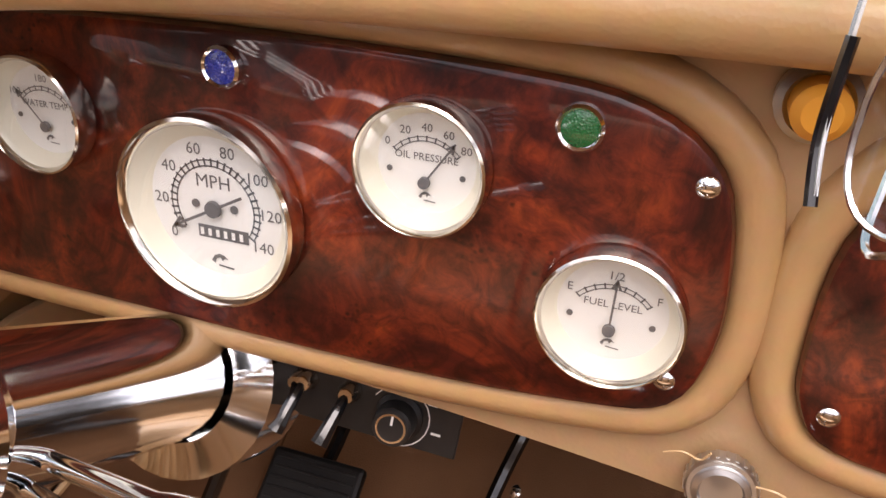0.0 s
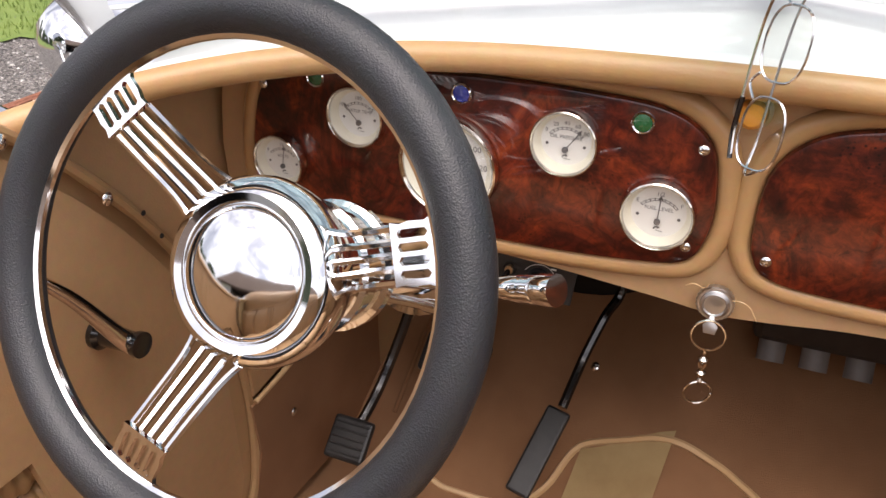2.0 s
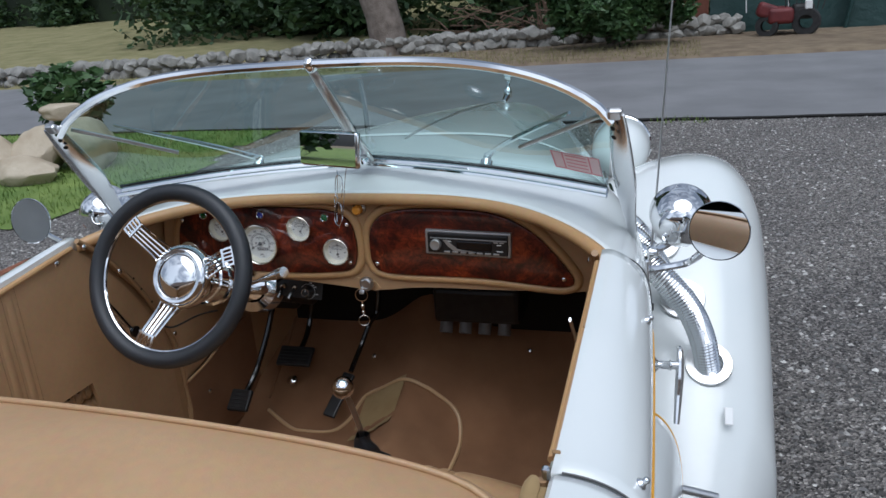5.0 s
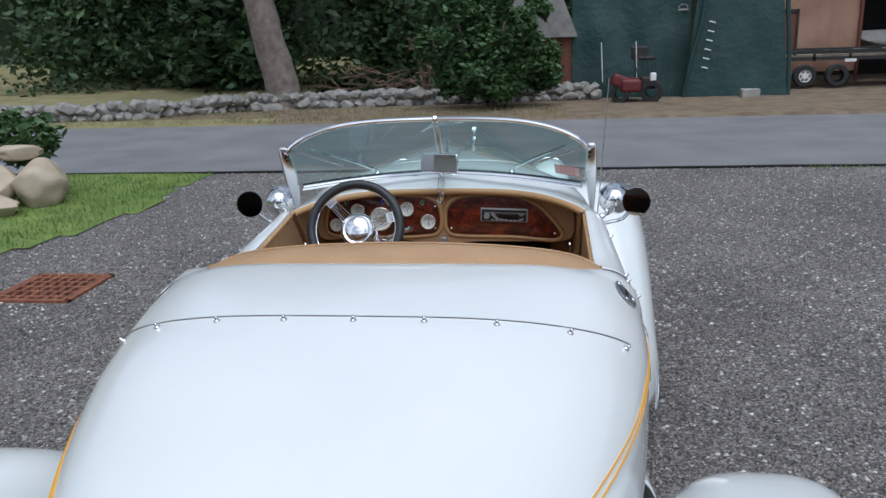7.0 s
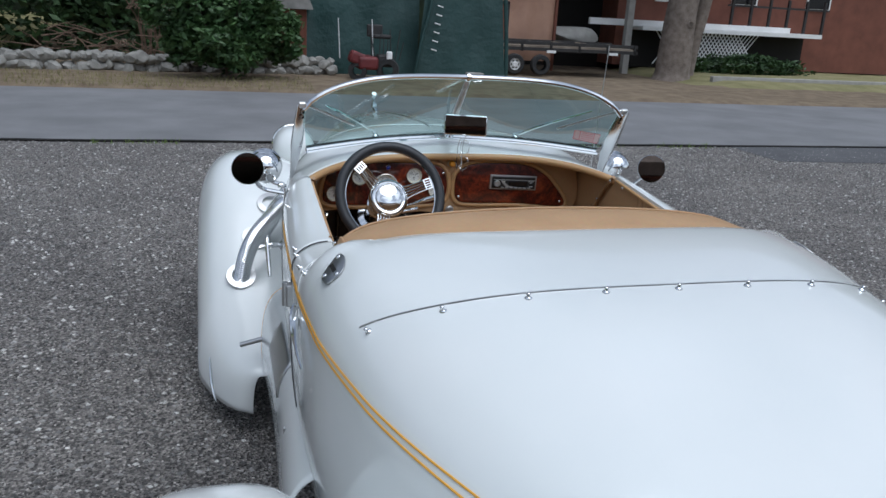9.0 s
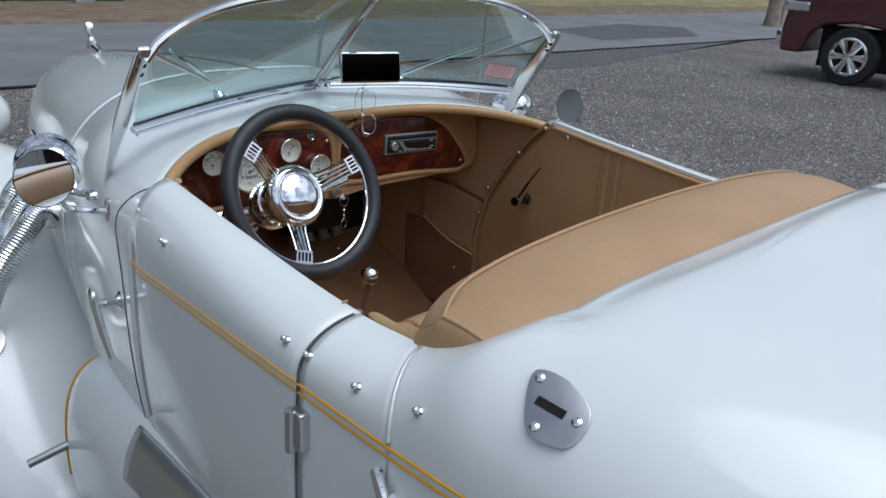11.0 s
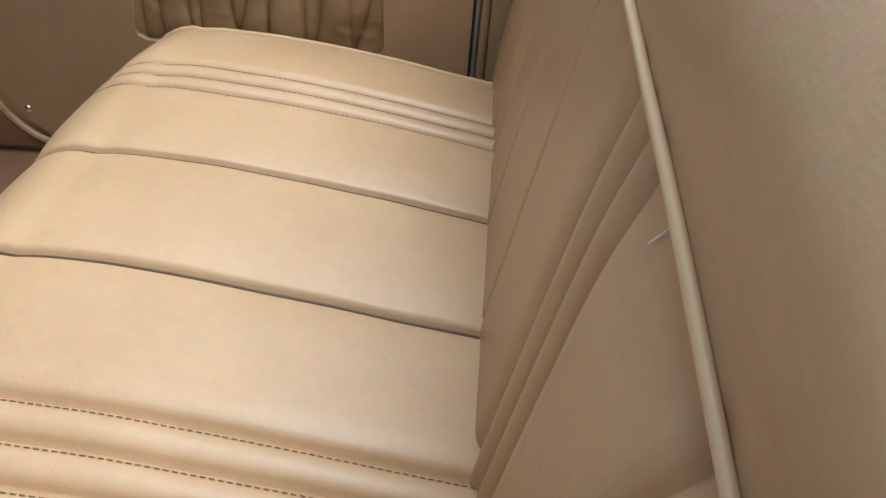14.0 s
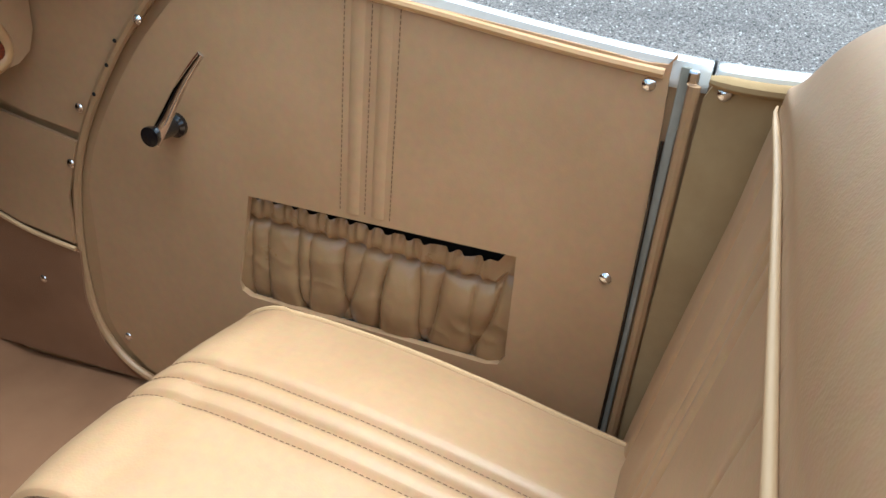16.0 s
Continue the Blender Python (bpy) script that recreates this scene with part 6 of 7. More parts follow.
def wall_line(t):
    pts = [(-30, 12.9), (-20, 13.2), (-12.2, 14.3), (-9.2, 14.9), (-7.4, 16.3), (-4.3, 17.0), (-1.0, 17.3), (1.9, 17.8)]
    L = [math.hypot(b[0] - a[0], b[1] - a[1]) for a, b in zip(pts, pts[1:])]
    d = t * sum(L)
    for (a, b), l in zip(zip(pts, pts[1:]), L):
        if d <= l:
            return a[0] + (b[0] - a[0]) * d / l, a[1] + (b[1] - a[1]) * d / l
        d -= l
    return pts[-1]


for k in range(290):
    t = (k % 145 + rng.random() * 0.6) / 145.0
    x, y = wall_line(0.36 + 0.64 * t)
    row = k // 145
    s = rng.uniform(0.65, 1.15)
    ob = new("stone", rng.choice(stones))
    ob.parent = wall
    ob.matrix_parent_inverse = wall.matrix_world.inverted()
    ob.matrix_basis = Matrix.LocRotScale((x, y + rng.uniform(-0.12, 0.12), GZ + 0.10 + 0.22 * row + rng.uniform(-0.04, 0.05)), Euler((rng.uniform(-0.4, 0.4), rng.uniform(-0.4, 0.4), rng.uniform(0, 6.28))), (s, s, s))

# verge and lawn
def bumpy(name, mat, x0, x1, y0, y1, z, amp, label, step=0.5):
    nx, ny = max(2, int((x1 - x0) / step)), max(2, int((y1 - y0) / step))
    ob = part(name, grid(lambda u, v: Vector((x0 + (x1 - x0) * u, y0 + (y1 - y0) * v, (z(x0 + (x1 - x0) * u, y0 + (y1 - y0) * v) if callable(z) else z) + amp * noise.noise(((x0 + (x1 - x0) * u) * 1.3, (y0 + (y1 - y0) * v) * 1.3, 0)) - (0.2 if min(u, v) < 1e-6 or max(u, v) > 1 - 1e-6 else 0.0))), nx, ny), mat, None)
    return tagged(ob, label, "ground", kind="structure")


DRYGRASS = mottled("dry_grass", (0.17, 0.16, 0.065), (0.27, 0.24, 0.12), 1.5, 0.95, 50, 0.6, 0.02)
bumpy("far_verge", EARTH, -30, 30, 13.25, 18.6, lambda x, y: GZ + 0.0 + 0.03 * min(1, (y - 13.25)), 0.02, "leaf-strewn verge beyond the road")
bumpy("grass_verge", DRYGRASS, -30, -5, 13.3, 15.0, GZ + 0.045, 0.02, "patchy dry grass along the road")
bumpy("far_lawn", DRYGRASS, -60, -6.6, 16.5, 45, lambda x, y: GZ + 0.1 + 0.05 * max(0, y - 17), 0.06, "dry lawn rising behind the wall", 1.5)
bumpy("house_lawn", DRYGRASS, 13, 60, 17.0, 26, lambda x, y: GZ + 0.15, 0.05, "dry lawn before the house", 1.2)


def lawn_in(x, y):
    """Outline of the near lawn, with an uneven edge."""
    e = 0.25 * noise.noise((x * 1.1, y * 1.1, 4)) + 0.1 * noise.noise((x * 4, y * 4, 2))
    return x < -4.15 - 0.12 * max(0, 5 - y) + e - (0.5 if y < 3.3 else 0) and 3.0 + e < y < 7.35


bm = bmesh.new()
st = 0.16
for i in range(40):
    for j in range(30):
        x, y = -10.4 + i * st, 2.9 + j * st
        if lawn_in(x + st / 2, y + st / 2):
            q = [bm.verts.new((a, b, GZ + 0.012 + 0.01 * noise.noise((a * 2, b * 2, 0)))) for a, b in ((x, y), (x + st, y), (x + st, y + st), (x, y + st))]
            bm.faces.new(q)
bmesh.ops.remove_doubles(bm, verts=bm.verts, dist=0.001)
tagged(part("near_lawn", bm, GRASS, None), "ragged green lawn at the drive's edge", "ground", kind="structure")


def blades(n, inside, x0, x1, y0, y1, h, z):
    bm = bmesh.new()
    made = 0
    while made < n:
        x, y = rng.uniform(x0, x1), rng.uniform(y0, y1)
        if not inside(x, y):
            n -= 0.3
            continue
        made += 1
        a = rng.uniform(0, 6.28)
        w, hh = rng.uniform(0.004, 0.009), h * rng.uniform(0.5, 1.3)
        dx, dy = math.cos(a) * w, math.sin(a) * w
        lx, ly = rng.uniform(-0.5, 0.5) * hh, rng.uniform(-0.5, 0.5) * hh
        bm.faces.new([bm.verts.new(p) for p in ((x - dx, y - dy, z), (x + dx, y + dy, z), (x + lx, y + ly, z + hh))])
    return bm


tagged(part("grass", blades(9000, lawn_in, -10, -3.6, 2.8, 7.4, 0.06, GZ + 0.01), GRASS, None, smooth=False), "short green grass blades", "grass", kind="stuff")
tagged(part("edge_grass", blades(700, lambda x, y: noise.noise((x * 0.8, 3.0, 0)) > 0.1, -3, 12, 7.2, 7.5, 0.05, GZ), GRASS, None, smooth=False), "tufts of grass along the road edge", "grass", kind="stuff")
tagged(part("verge_grass", blades(6000, lambda x, y: True, -16, 1, 13.4, 16.3, 0.09, GZ + 0.03), DRYGRASS, None, smooth=False), "thin dry grass on the verge", "grass", kind="stuff")

# loose gravel near the car
def chips(n, x0, x1, y0, y1, lo, hi):
    V, F = [], []
    for _ in range(n):
        x, y, r = rng.uniform(x0, x1), rng.uniform(y0, y1), rng.uniform(lo, hi)
        a = rng.uniform(0, 6.28)
        k = len(V)
        for j in range(4):
            b = a + j * 1.57 + rng.uniform(-0.4, 0.4)
            V.append((x + math.cos(b) * r, y + math.sin(b) * r * 0.8, GZ + 0.001))
        V.append((x + rng.uniform(-0.3, 0.3) * r, y + rng.uniform(-0.3, 0.3) * r, GZ + r * rng.uniform(0.5, 0.9)))
        F += [(k + j, k + (j + 1) % 4, k + 4) for j in range(4)]
    me = bpy.data.meshes.new("loose_gravel")
    me.from_pydata(V, [], F)
    return me


CHIP = material("gravel_chip", (0.2, 0.195, 0.185), 0.85)
gi = CHIP.node_tree.nodes.new("ShaderNodeNewGeometry")
set_color(CHIP, ramp(CHIP, gi.outputs["Random Per Island"], [(0.0, (0.05, 0.048, 0.046)), (0.5, (0.18, 0.174, 0.168)), (0.85, (0.36, 0.345, 0.325)), (1.0, (0.68, 0.66, 0.62))]).outputs[0])
me = chips(90000, -6, 12.5, -2.6, 7.4, 0.006, 0.017)
me.materials.append(CHIP)
tagged(new("loose_gravel", me), "loose grey gravel chips on the drive", "gravel", kind="stuff")

# catch-basin grate
grate = thing("drain_grate", (-3.36, 2.25, GZ), "rusty cast-iron catch-basin grate set in the gravel", "drain grate")
# near-black plate on the ground, painted shade in place of a hole
part("pit", rbox(0.60, 0.58, 0.004, Matrix.Translation((-3.36, 2.25, GZ + 0.004))), DARK, grate)
for k in range(4):
    horiz = k < 2
    o = 0.31 * (1 if k % 2 else -1)
    part("grate_frame", rbox(0.66 if horiz else 0.04, 0.04 if horiz else 0.66, 0.03, Matrix.Translation((-3.36 + (0 if horiz else o), 2.25 + (o if horiz else 0), GZ + 0.008)), 0.004), RUST, grate)
for k in range(8):
    part("grate_bar", rbox(0.025, 0.6, 0.022, Matrix.Translation((-3.63 + 0.0775 * k, 2.25, GZ + 0.012)), 0.003), RUST, grate)
for k in range(5):
    part("grate_bar", rbox(0.6, 0.025, 0.022, Matrix.Translation((-3.36, 2.02 + 0.115 * k, GZ + 0.013)), 0.003), RUST, grate)

# boulders with a plant
boulders = []
for i, (x, y, r, sq, lab) in enumerate(((-5.45, 5.35, 0.42, (0.75, 0.8, 0.85), "large grey-tan boulder beside the lawn"), (-5.95, 5.2, 0.36, (0.9, 0.8, 0.8), "tan boulder in a rock pile"), (-5.75, 4.75, 0.32, (1.3, 0.8, 0.55), "low pale boulder at the lawn's edge"),
                                        (-6.4, 5.0, 0.4, (1, 0.9, 0.8), "tan boulder in a rock pile"), (-5.72, 5.45, 0.2, (1.5, 0.9, 0.5), "flat yellowish stone on top of the rock pile"))):
    z = GZ + r * sq[2] * 0.7 if i < 4 else GZ + 0.62
    ob = part("boulder", lump(r, 20 + i, sq, 0.28, 4), SANDSTONE, None)
    ob.location = (x, y, z)
    tagged(ob, lab, "boulder", "boulders by the lawn")


def leaf_cloud(n, centre, size, leaf, bm=None, hollow=0.5, gaps=0.0):
    """Many small leaves in an uneven crown."""
    V, F = [], []
    c = Vector(centre)
    while n > 0:
        d = Vector((rng.gauss(0, 1), rng.gauss(0, 1), rng.gauss(0, 1))).normalized()
        r = rng.uniform(hollow, 1.0) ** 0.6
        lump_ = 0.78 + 0.45 * noise.noise(d * 2.3 + c * 0.7)
        p = Vector((d.x * size[0], d.y * size[1], d.z * size[2])) * r * lump_
        n -= 1
        if gaps and noise.noise((c + p) * 1.4) < -0.5 + gaps:
            continue
        a = Vector((rng.gauss(0, 1), rng.gauss(0, 1), rng.gauss(0, 0.5))).normalized()
        b = a.cross(Vector((rng.gauss(0, 1), rng.gauss(0, 1), rng.gauss(0, 1)))).normalized()
        s = leaf * rng.uniform(0.6, 1.4)
        k = len(V)
        o = c + p
        V += [o - a * s, o + b * s * 0.42, o + a * s, o - b * s * 0.42]
        F.append((k, k + 1, k + 2, k + 3))
    me = bpy.data.meshes.new("crown")
    me.from_pydata([tuple(v) for v in V], [], F)
    return me


def crown(name, me, mat, parent):
    me.materials.append(mat)
    ob = new(name, me)
    ob.parent = parent
    ob.matrix_parent_inverse = parent.matrix_world.inverted()
    return ob


plant = thing("shrub", (-6.0, 5.9, GZ), "leafy green shrub growing behind the boulders", "shrub")
part("stem", sweep([(-6.0, 5.9, GZ), (-5.95, 5.9, 0.5)], 0.02, 6), BARK, plant)
crown("crown", leaf_cloud(900, (-5.95, 5.85, 0.55), (0.55, 0.45, 0.42), 0.07), LEAFB, plant)

# the leaning tree beside the wall
def trunk(pts, r0, r1, n=16, seed=0):
    P = crom(pts, 8)
    bm = sweep(P, lambda t: r0 + (r1 - r0) * t ** 0.7 + (0.25 * r0 * max(0, 1 - t * 9) ** 2), n)
    for v in bm.verts:
        v.co += Vector((1, 1, 0)) * 0.03 * noise.noise(v.co * 2.2 + Vector((seed, 0, 0)))
    return bm


tree = thing("tree", (-6.15, 17.0, GZ), "thick leaning grey-barked tree trunk beside the stone wall", "tree")
part("trunk", trunk([(-6.15, 17.0, GZ - 0.1), (-6.25, 17.0, 0.5), (-6.45, 17.0, 1.4), (-6.72, 17.0, 2.8), (-7.2, 17.0, 5.0), (-7.6, 17.1, 7.5)], 0.50, 0.32), BARK, tree)
part("limb", trunk([(-7.2, 17.0, 5.0), (-6.4, 17.2, 6.4), (-5.4, 17.4, 7.4)], 0.18, 0.06, 10), BARK, tree)
crown("crown", leaf_cloud(5000, (-7.0, 17.4, 8.2), (3.4, 3.0, 2.2), 0.22, gaps=0.1), LEAFM, tree)

tree = thing("tree", (13.3, 20.5, GZ), "broad old tree with pale bark before the house", "tree")
part("trunk", trunk([(13.3, 20.5, GZ - 0.1), (13.32, 20.5, 0.8), (13.35, 20.5, 1.8), (13.45, 20.5, 3.0), (13.5, 20.5, 5.5)], 0.60, 0.42, 18, 5), BARK, tree)
part("trunk", trunk([(14.0, 20.9, GZ - 0.1), (14.15, 20.9, 0.9), (14.4, 20.9, 2.2), (14.6, 20.9, 4.0)], 0.3, 0.2, 12, 8), BARK, tree)
part("knot", sweep([(13.42 + 0.09 * math.cos(a), 19.98, 1.55 + 0.09 * math.sin(a)) for a in (2 * math.pi * i / 16 for i in range(16))], 0.02, 6, True), BARK, tree)
crown("crown", leaf_cloud(4000, (13.8, 20.8, 7.2), (4.0, 3.2, 2.2), 0.22, gaps=0.1), LEAFM, tree)

# bush beside the shed
bush = thing("bush", (-0.8, 15.9, GZ), "dense rounded green bush in front of the wall", "bush")
for k in range(5):
    a = k * 1.3
    part("stem", sweep([(-0.8, 15.9, GZ), (-0.8 + 0.5 * math.cos(a), 15.9 + 0.4 * math.sin(a), 0.9), (-0.8 + 0.9 * math.cos(a), 15.9 + 0.6 * math.sin(a), 1.8)], 0.03, 6), BARK, bush)
for cx, cy, cz, sx, sz in ((-0.85, 15.8, 1.05, 1.35, 1.2), (-1.5, 15.9, 0.75, 0.85, 0.8), (-0.1, 15.8, 1.15, 0.85, 0.9), (-0.8, 15.8, 1.9, 0.95, 0.75), (-0.6, 15.6, 0.5, 0.75, 0.6)):
    crown("crown", leaf_cloud(3000, (cx, cy, cz), (sx, sx * 0.8, sz), 0.085), LEAFB, bush)

tufts = random.Random(31)
for k in range(16):
    a, h_ = tufts.uniform(0, 6.28), tufts.uniform(0.35, 2.5)
    wide = 1.55 * math.sqrt(max(0.1, 1 - ((h_ - 1.0) / 1.75) ** 2))
    crown("crown", leaf_cloud(420, (-0.8 + wide * math.cos(a), 15.8 + 0.7 * wide * math.sin(a), h_), (tufts.uniform(0.2, 0.42), 0.3, tufts.uniform(0.2, 0.5)), 0.085), LEAFB, bush)

# the wood behind
for i in range(9):
    x = -34 + i * 3.6 + rng.uniform(-0.8, 0.8)
    y = 22.5 + rng.uniform(-1.5, 3)
    if x < -16:
        y += 12
    h = rng.uniform(6.5, 9)
    t_ = thing("tree", (x, y, GZ), "dark leafy tree in the wood behind the wall", "tree", "trees of the wood")
    part("trunk", trunk([(x, y, GZ), (x + 0.2, y, h * 0.4), (x + rng.uniform(-0.6, 0.6), y, h * 0.85)], 0.22, 0.07, 9, i), BARK, t_)
    for k in range(4):
        cz = 1.3 + k * h / 4.2
        crown("crown", leaf_cloud(2600, (x + rng.uniform(-0.9, 0.9), y + rng.uniform(-0.8, 0.8), cz), (2.5, 2.2, 1.5), 0.17, hollow=0.35), LEAFM, t_)
V, F = [], []
for _ in range(34000):
    x = rng.uniform(-42, 4)
    y = 20.5 + 1.8 * noise.noise((x * 0.3, 0, 0)) + rng.uniform(0, 4.5)
    if x < -17:
        y += 14
    z = GZ + rng.uniform(0.0, 7.0) * rng.random() ** 0.35
    s = rng.uniform(0.08, 0.2)
    a = Vector((rng.gauss(0, 1), rng.gauss(0, 1), rng.gauss(0, 0.6))).normalized()
    b = a.cross(Vector((rng.gauss(0, 1), rng.gauss(0, 1), rng.gauss(0, 1)))).normalized()
    o = Vector((x, y, z))
    k = len(V)
    V += [tuple(o - a * s), tuple(o + b * s * 0.5), tuple(o + a * s), tuple(o - b * s * 0.5)]
    F.append((k, k + 1, k + 2, k + 3))
me = bpy.data.meshes.new("undergrowth")
me.from_pydata(V, [], F)
me.materials.append(LEAFM)
tagged(new("undergrowth", me), "dense dark undergrowth of the wood", "undergrowth", kind="stuff")
# near-black sheet behind the trees: shade of the wood as colour
DEEP = mottled("wood_shade", (0.006, 0.012, 0.005), (0.016, 0.03, 0.01), 0.7, 0.95, 3, 0.5, 0.1)
tagged(part("backdrop", grid(lambda u, v: Vector((-70 + 150 * u, 40 - 8 * math.sin(u * 3.1), GZ + 14 * v * (1 + 0.25 * noise.noise((u * 9, 0, 0))))), 60, 8), DEEP, None), "sheet behind the trees, the wood's shade as near-black colour", "trees", kind="structure")
t_ = thing("tree", (-15.5, 27, GZ), "bright green sunlit shrub at the wood's edge", "shrub")
part("trunk", trunk([(-15.5, 27, GZ), (-15.4, 27, 2.5)], 0.1, 0.05, 8), BARK, t_)
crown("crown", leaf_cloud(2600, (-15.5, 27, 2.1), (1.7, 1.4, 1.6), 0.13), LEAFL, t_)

# brush pile
brush = thing("brush_pile", (-3.2, 17.9, GZ), "tangle of dead brown branches behind the wall", "brush pile")
for k in range(60):
    x, y = rng.uniform(-5.2, -1.6), rng.uniform(17.5, 18.4)
    z = GZ + rng.uniform(0.1, 0.9)
    L = rng.uniform(0.4, 1.2)
    a = rng.uniform(0, 3.14)
    up = rng.uniform(-0.2, 0.7)
    part("branch", sweep([(x, y, z), (x + L * 0.5 * math.cos(a), y + 0.1, z + up * 0.35), (x + L * math.cos(a), y, z + up * 0.6)], lambda t: 0.018 - 0.011 * t, 5), TWIG, brush)
for k in range(22):
    x = rng.uniform(-2.9, -2.0)
    part("branch", sweep(crom([(x, 18.2, GZ), (x + rng.uniform(-0.3, 0.3), 18.1, 0.8), (x + rng.uniform(-0.5, 0.5), 18.0, 1.5), (x + rng.uniform(-0.6, 0.6), 17.9, 1.2)], 4), 0.012, 5), TWIG, brush)

# shed
shed = thing("shed", (0.35, 18.6, GZ), "small red-brown shed with a grey gambrel roof", "shed")
part("wall", rbox(1.9, 2.2, 1.75, Matrix.Translation((0.25, 18.7, GZ + 0.875))), SHEDRED, shed)
for k in range(9):
    part("batten", rbox(0.03, 0.02, 1.7, Matrix.Translation((-0.66 + 0.23 * k, 17.59, GZ + 0.87)), 0.004), SHEDRED, shed)
part("roof", prism([(-1.1, 0.0), (1.1, 0.0), (0.75, 0.9), (0.0, 1.4), (-0.75, 0.9)], 2.5, Matrix.Translation((0.25, 19.95, GZ + 1.6)) @ Matrix.Rotation(radians(90), 4, "X")), SHINGLE, shed)

# tent garage
tent = thing("canopy_shelter", (4.0, 19, GZ), "large dark green tarpaulin shelter with a laced front flap", "shelter")


def tarp(u, v):
    x = 1.25 + 3.0 * u
    z = GZ + 4.2 * v
    y = 18.3 + 0.4 * v + 0.05 * math.sin(x * 5 + v * 3) * math.sin(v * 4) + 0.06 * noise.noise((x * 1.3, z * 1.2, 0))
    return Vector((x, y, z))


part("side_wall", grid(tarp, 40, 30), TARP, tent)


def flap(u, v):
    z = GZ + 4.2 * v
    x0 = 4.05 + 0.45 * v
    x = x0 + (6.55 - 0.3 * v - x0) * u
    return Vector((x, 17.75 + 0.35 * v + 0.3 * u * (1 - u) * 0.3 + 0.05 * noise.noise((x * 2, z, 3)), z))


part("front_flap", grid(flap, 30, 26), TARP, tent)
part("flap_fold", sweep(crom([(4.02, 17.72, GZ), (4.2, 17.75, 0.8), (4.42, 17.8, 1.7), (4.55, 17.9, 2.9)], 8), 0.05, 8), TARP, tent)
part("side_fold", sweep(crom([(6.6, 17.8, GZ), (6.55, 17.85, 1.0), (6.4, 18.0, 2.9)], 8), 0.06, 8), TARP, tent)
for k in range(6):
    part("lace", rbox(0.16, 0.02, 0.03, Matrix.Translation((4.52 + 0.03 * k, 17.72 + 0.02 * k, 0.55 + 0.22 * k)) @ Matrix.Rotation(radians(15), 4, "Y"), 0.005), WHITEWALL, tent)
part("emblem", rbox(0.26, 0.01, 0.05, Matrix.Translation((4.05, 18.42, 1.98)), 0.004), CONCRETE, tent)
part("emblem", sweep([(4.05 + 0.11 * math.cos(a), 18.42, 2.02 + 0.09 * math.sin(a)) for a in (math.pi * i / 10 for i in range(11))], 0.012, 5), CONCRETE, tent)
block = part("cinder_block", rbox(0.42, 0.3, 0.2, Matrix.Translation((5.55, 17.3, GZ + 0.13)), 0.01), CONCRETE, None)
tagged(block, "grey concrete block at the shelter's corner", "block")

# garden tractor
mower = thing("garden_tractor", (2.7, 16.9, GZ), "old red garden tractor with a dark engine, beside the shelter", "tractor")
part("body", rbox(0.5, 0.9, 0.32, Matrix.Translation((2.6, 17.0, 0.22)), 0.08, 3), RED, mower)
part("hood", rbox(0.42, 0.4, 0.3, Matrix.Translation((2.35, 16.8, 0.32)) @ Matrix.Rotation(radians(20), 4, "Y"), 0.08, 3), RED, mower)
part("engine", rbox(0.4, 0.4, 0.3, Matrix.Translation((3.05, 16.9, 0.28)), 0.05), BLACKSTEEL, mower)
part("seat", rbox(0.45, 0.4, 0.1, Matrix.Translation((3.0, 17.1, 0.85)), 0.04), BLACKSTEEL, mower)
part("seat_back", rbox(0.4, 0.08, 0.3, Matrix.Translation((2.85, 17.25, 0.98)), 0.03), BLACKSTEEL, mower)
for x, z, r in ((2.35, 0.03, 0.23), (3.1, 0.08, 0.28)):
    part("wheel", lathe([(r * 0.5, -0.09), (r * 0.95, -0.09), (r, -0.05), (r, 0.05), (r * 0.95, 0.09), (r * 0.5, 0.09)], frame_to((x, 16.7, z), (0.3, 1, 0)), 20), TYRE, mower)
for x in (1.95, 2.78):
    part("rod", sweep([(x, 17.0, 0.3), (x - 0.05, 17.0, 1.25)], 0.012, 5), WHITEWALL, mower)
for k in range(8):
    part("lever", sweep([(2.7 + 0.1 * k, 16.8, 0.3), (2.6 + 0.12 * k + rng.uniform(-0.1, 0.1), 16.8, rng.uniform(0.6, 1.1))], 0.012, 5), BLACKSTEEL, mower)
part("tank", rbox(0.14, 0.1, 0.2, Matrix.Translation((3.12, 16.65, 0.42)), 0.03), WHITEWALL, mower)

# trailer
tr = thing("flatbed_trailer", (9.3, 20.4, GZ), "black steel utility trailer with a tailgate and white wheels", "trailer")
part("bed", rbox(4.9, 1.9, 0.1, Matrix.Translation((9.4, 21.2, 0.58))), BLACKSTEEL, tr)
for k in range(10):
    part("deck_board", rbox(4.8, 0.172, 0.05, Matrix.Translation((9.4, 20.39 + 0.18 * k, 0.655))), WOODGREY, tr)
for y in (20.3, 22.1):
    part("rail", rbox(4.9, 0.06, 0.1, Matrix.Translation((9.4, y, 0.76)), 0.01), BLACKSTEEL, tr)
for k in range(6):
    part("stake", rbox(0.06, 0.06, 0.3, Matrix.Translation((7.0 + 0.95 * k, 20.28, 0.66))), BLACKSTEEL, tr)
for x in (6.88, 7.45):
    part("gate_post", rbox(0.06, 0.06, 1.3, Matrix.Translation((x, 20.35, 1.25))), BLACKSTEEL, tr)
part("gate_rail", rbox(0.6, 0.06, 0.08, Matrix.Translation((7.17, 20.35, 1.88))), BLACKSTEEL, tr)
part("gate_mesh", rbox(0.5, 0.02, 1.1, Matrix.Translation((7.17, 20.36, 1.3))), SHEDRED, tr)
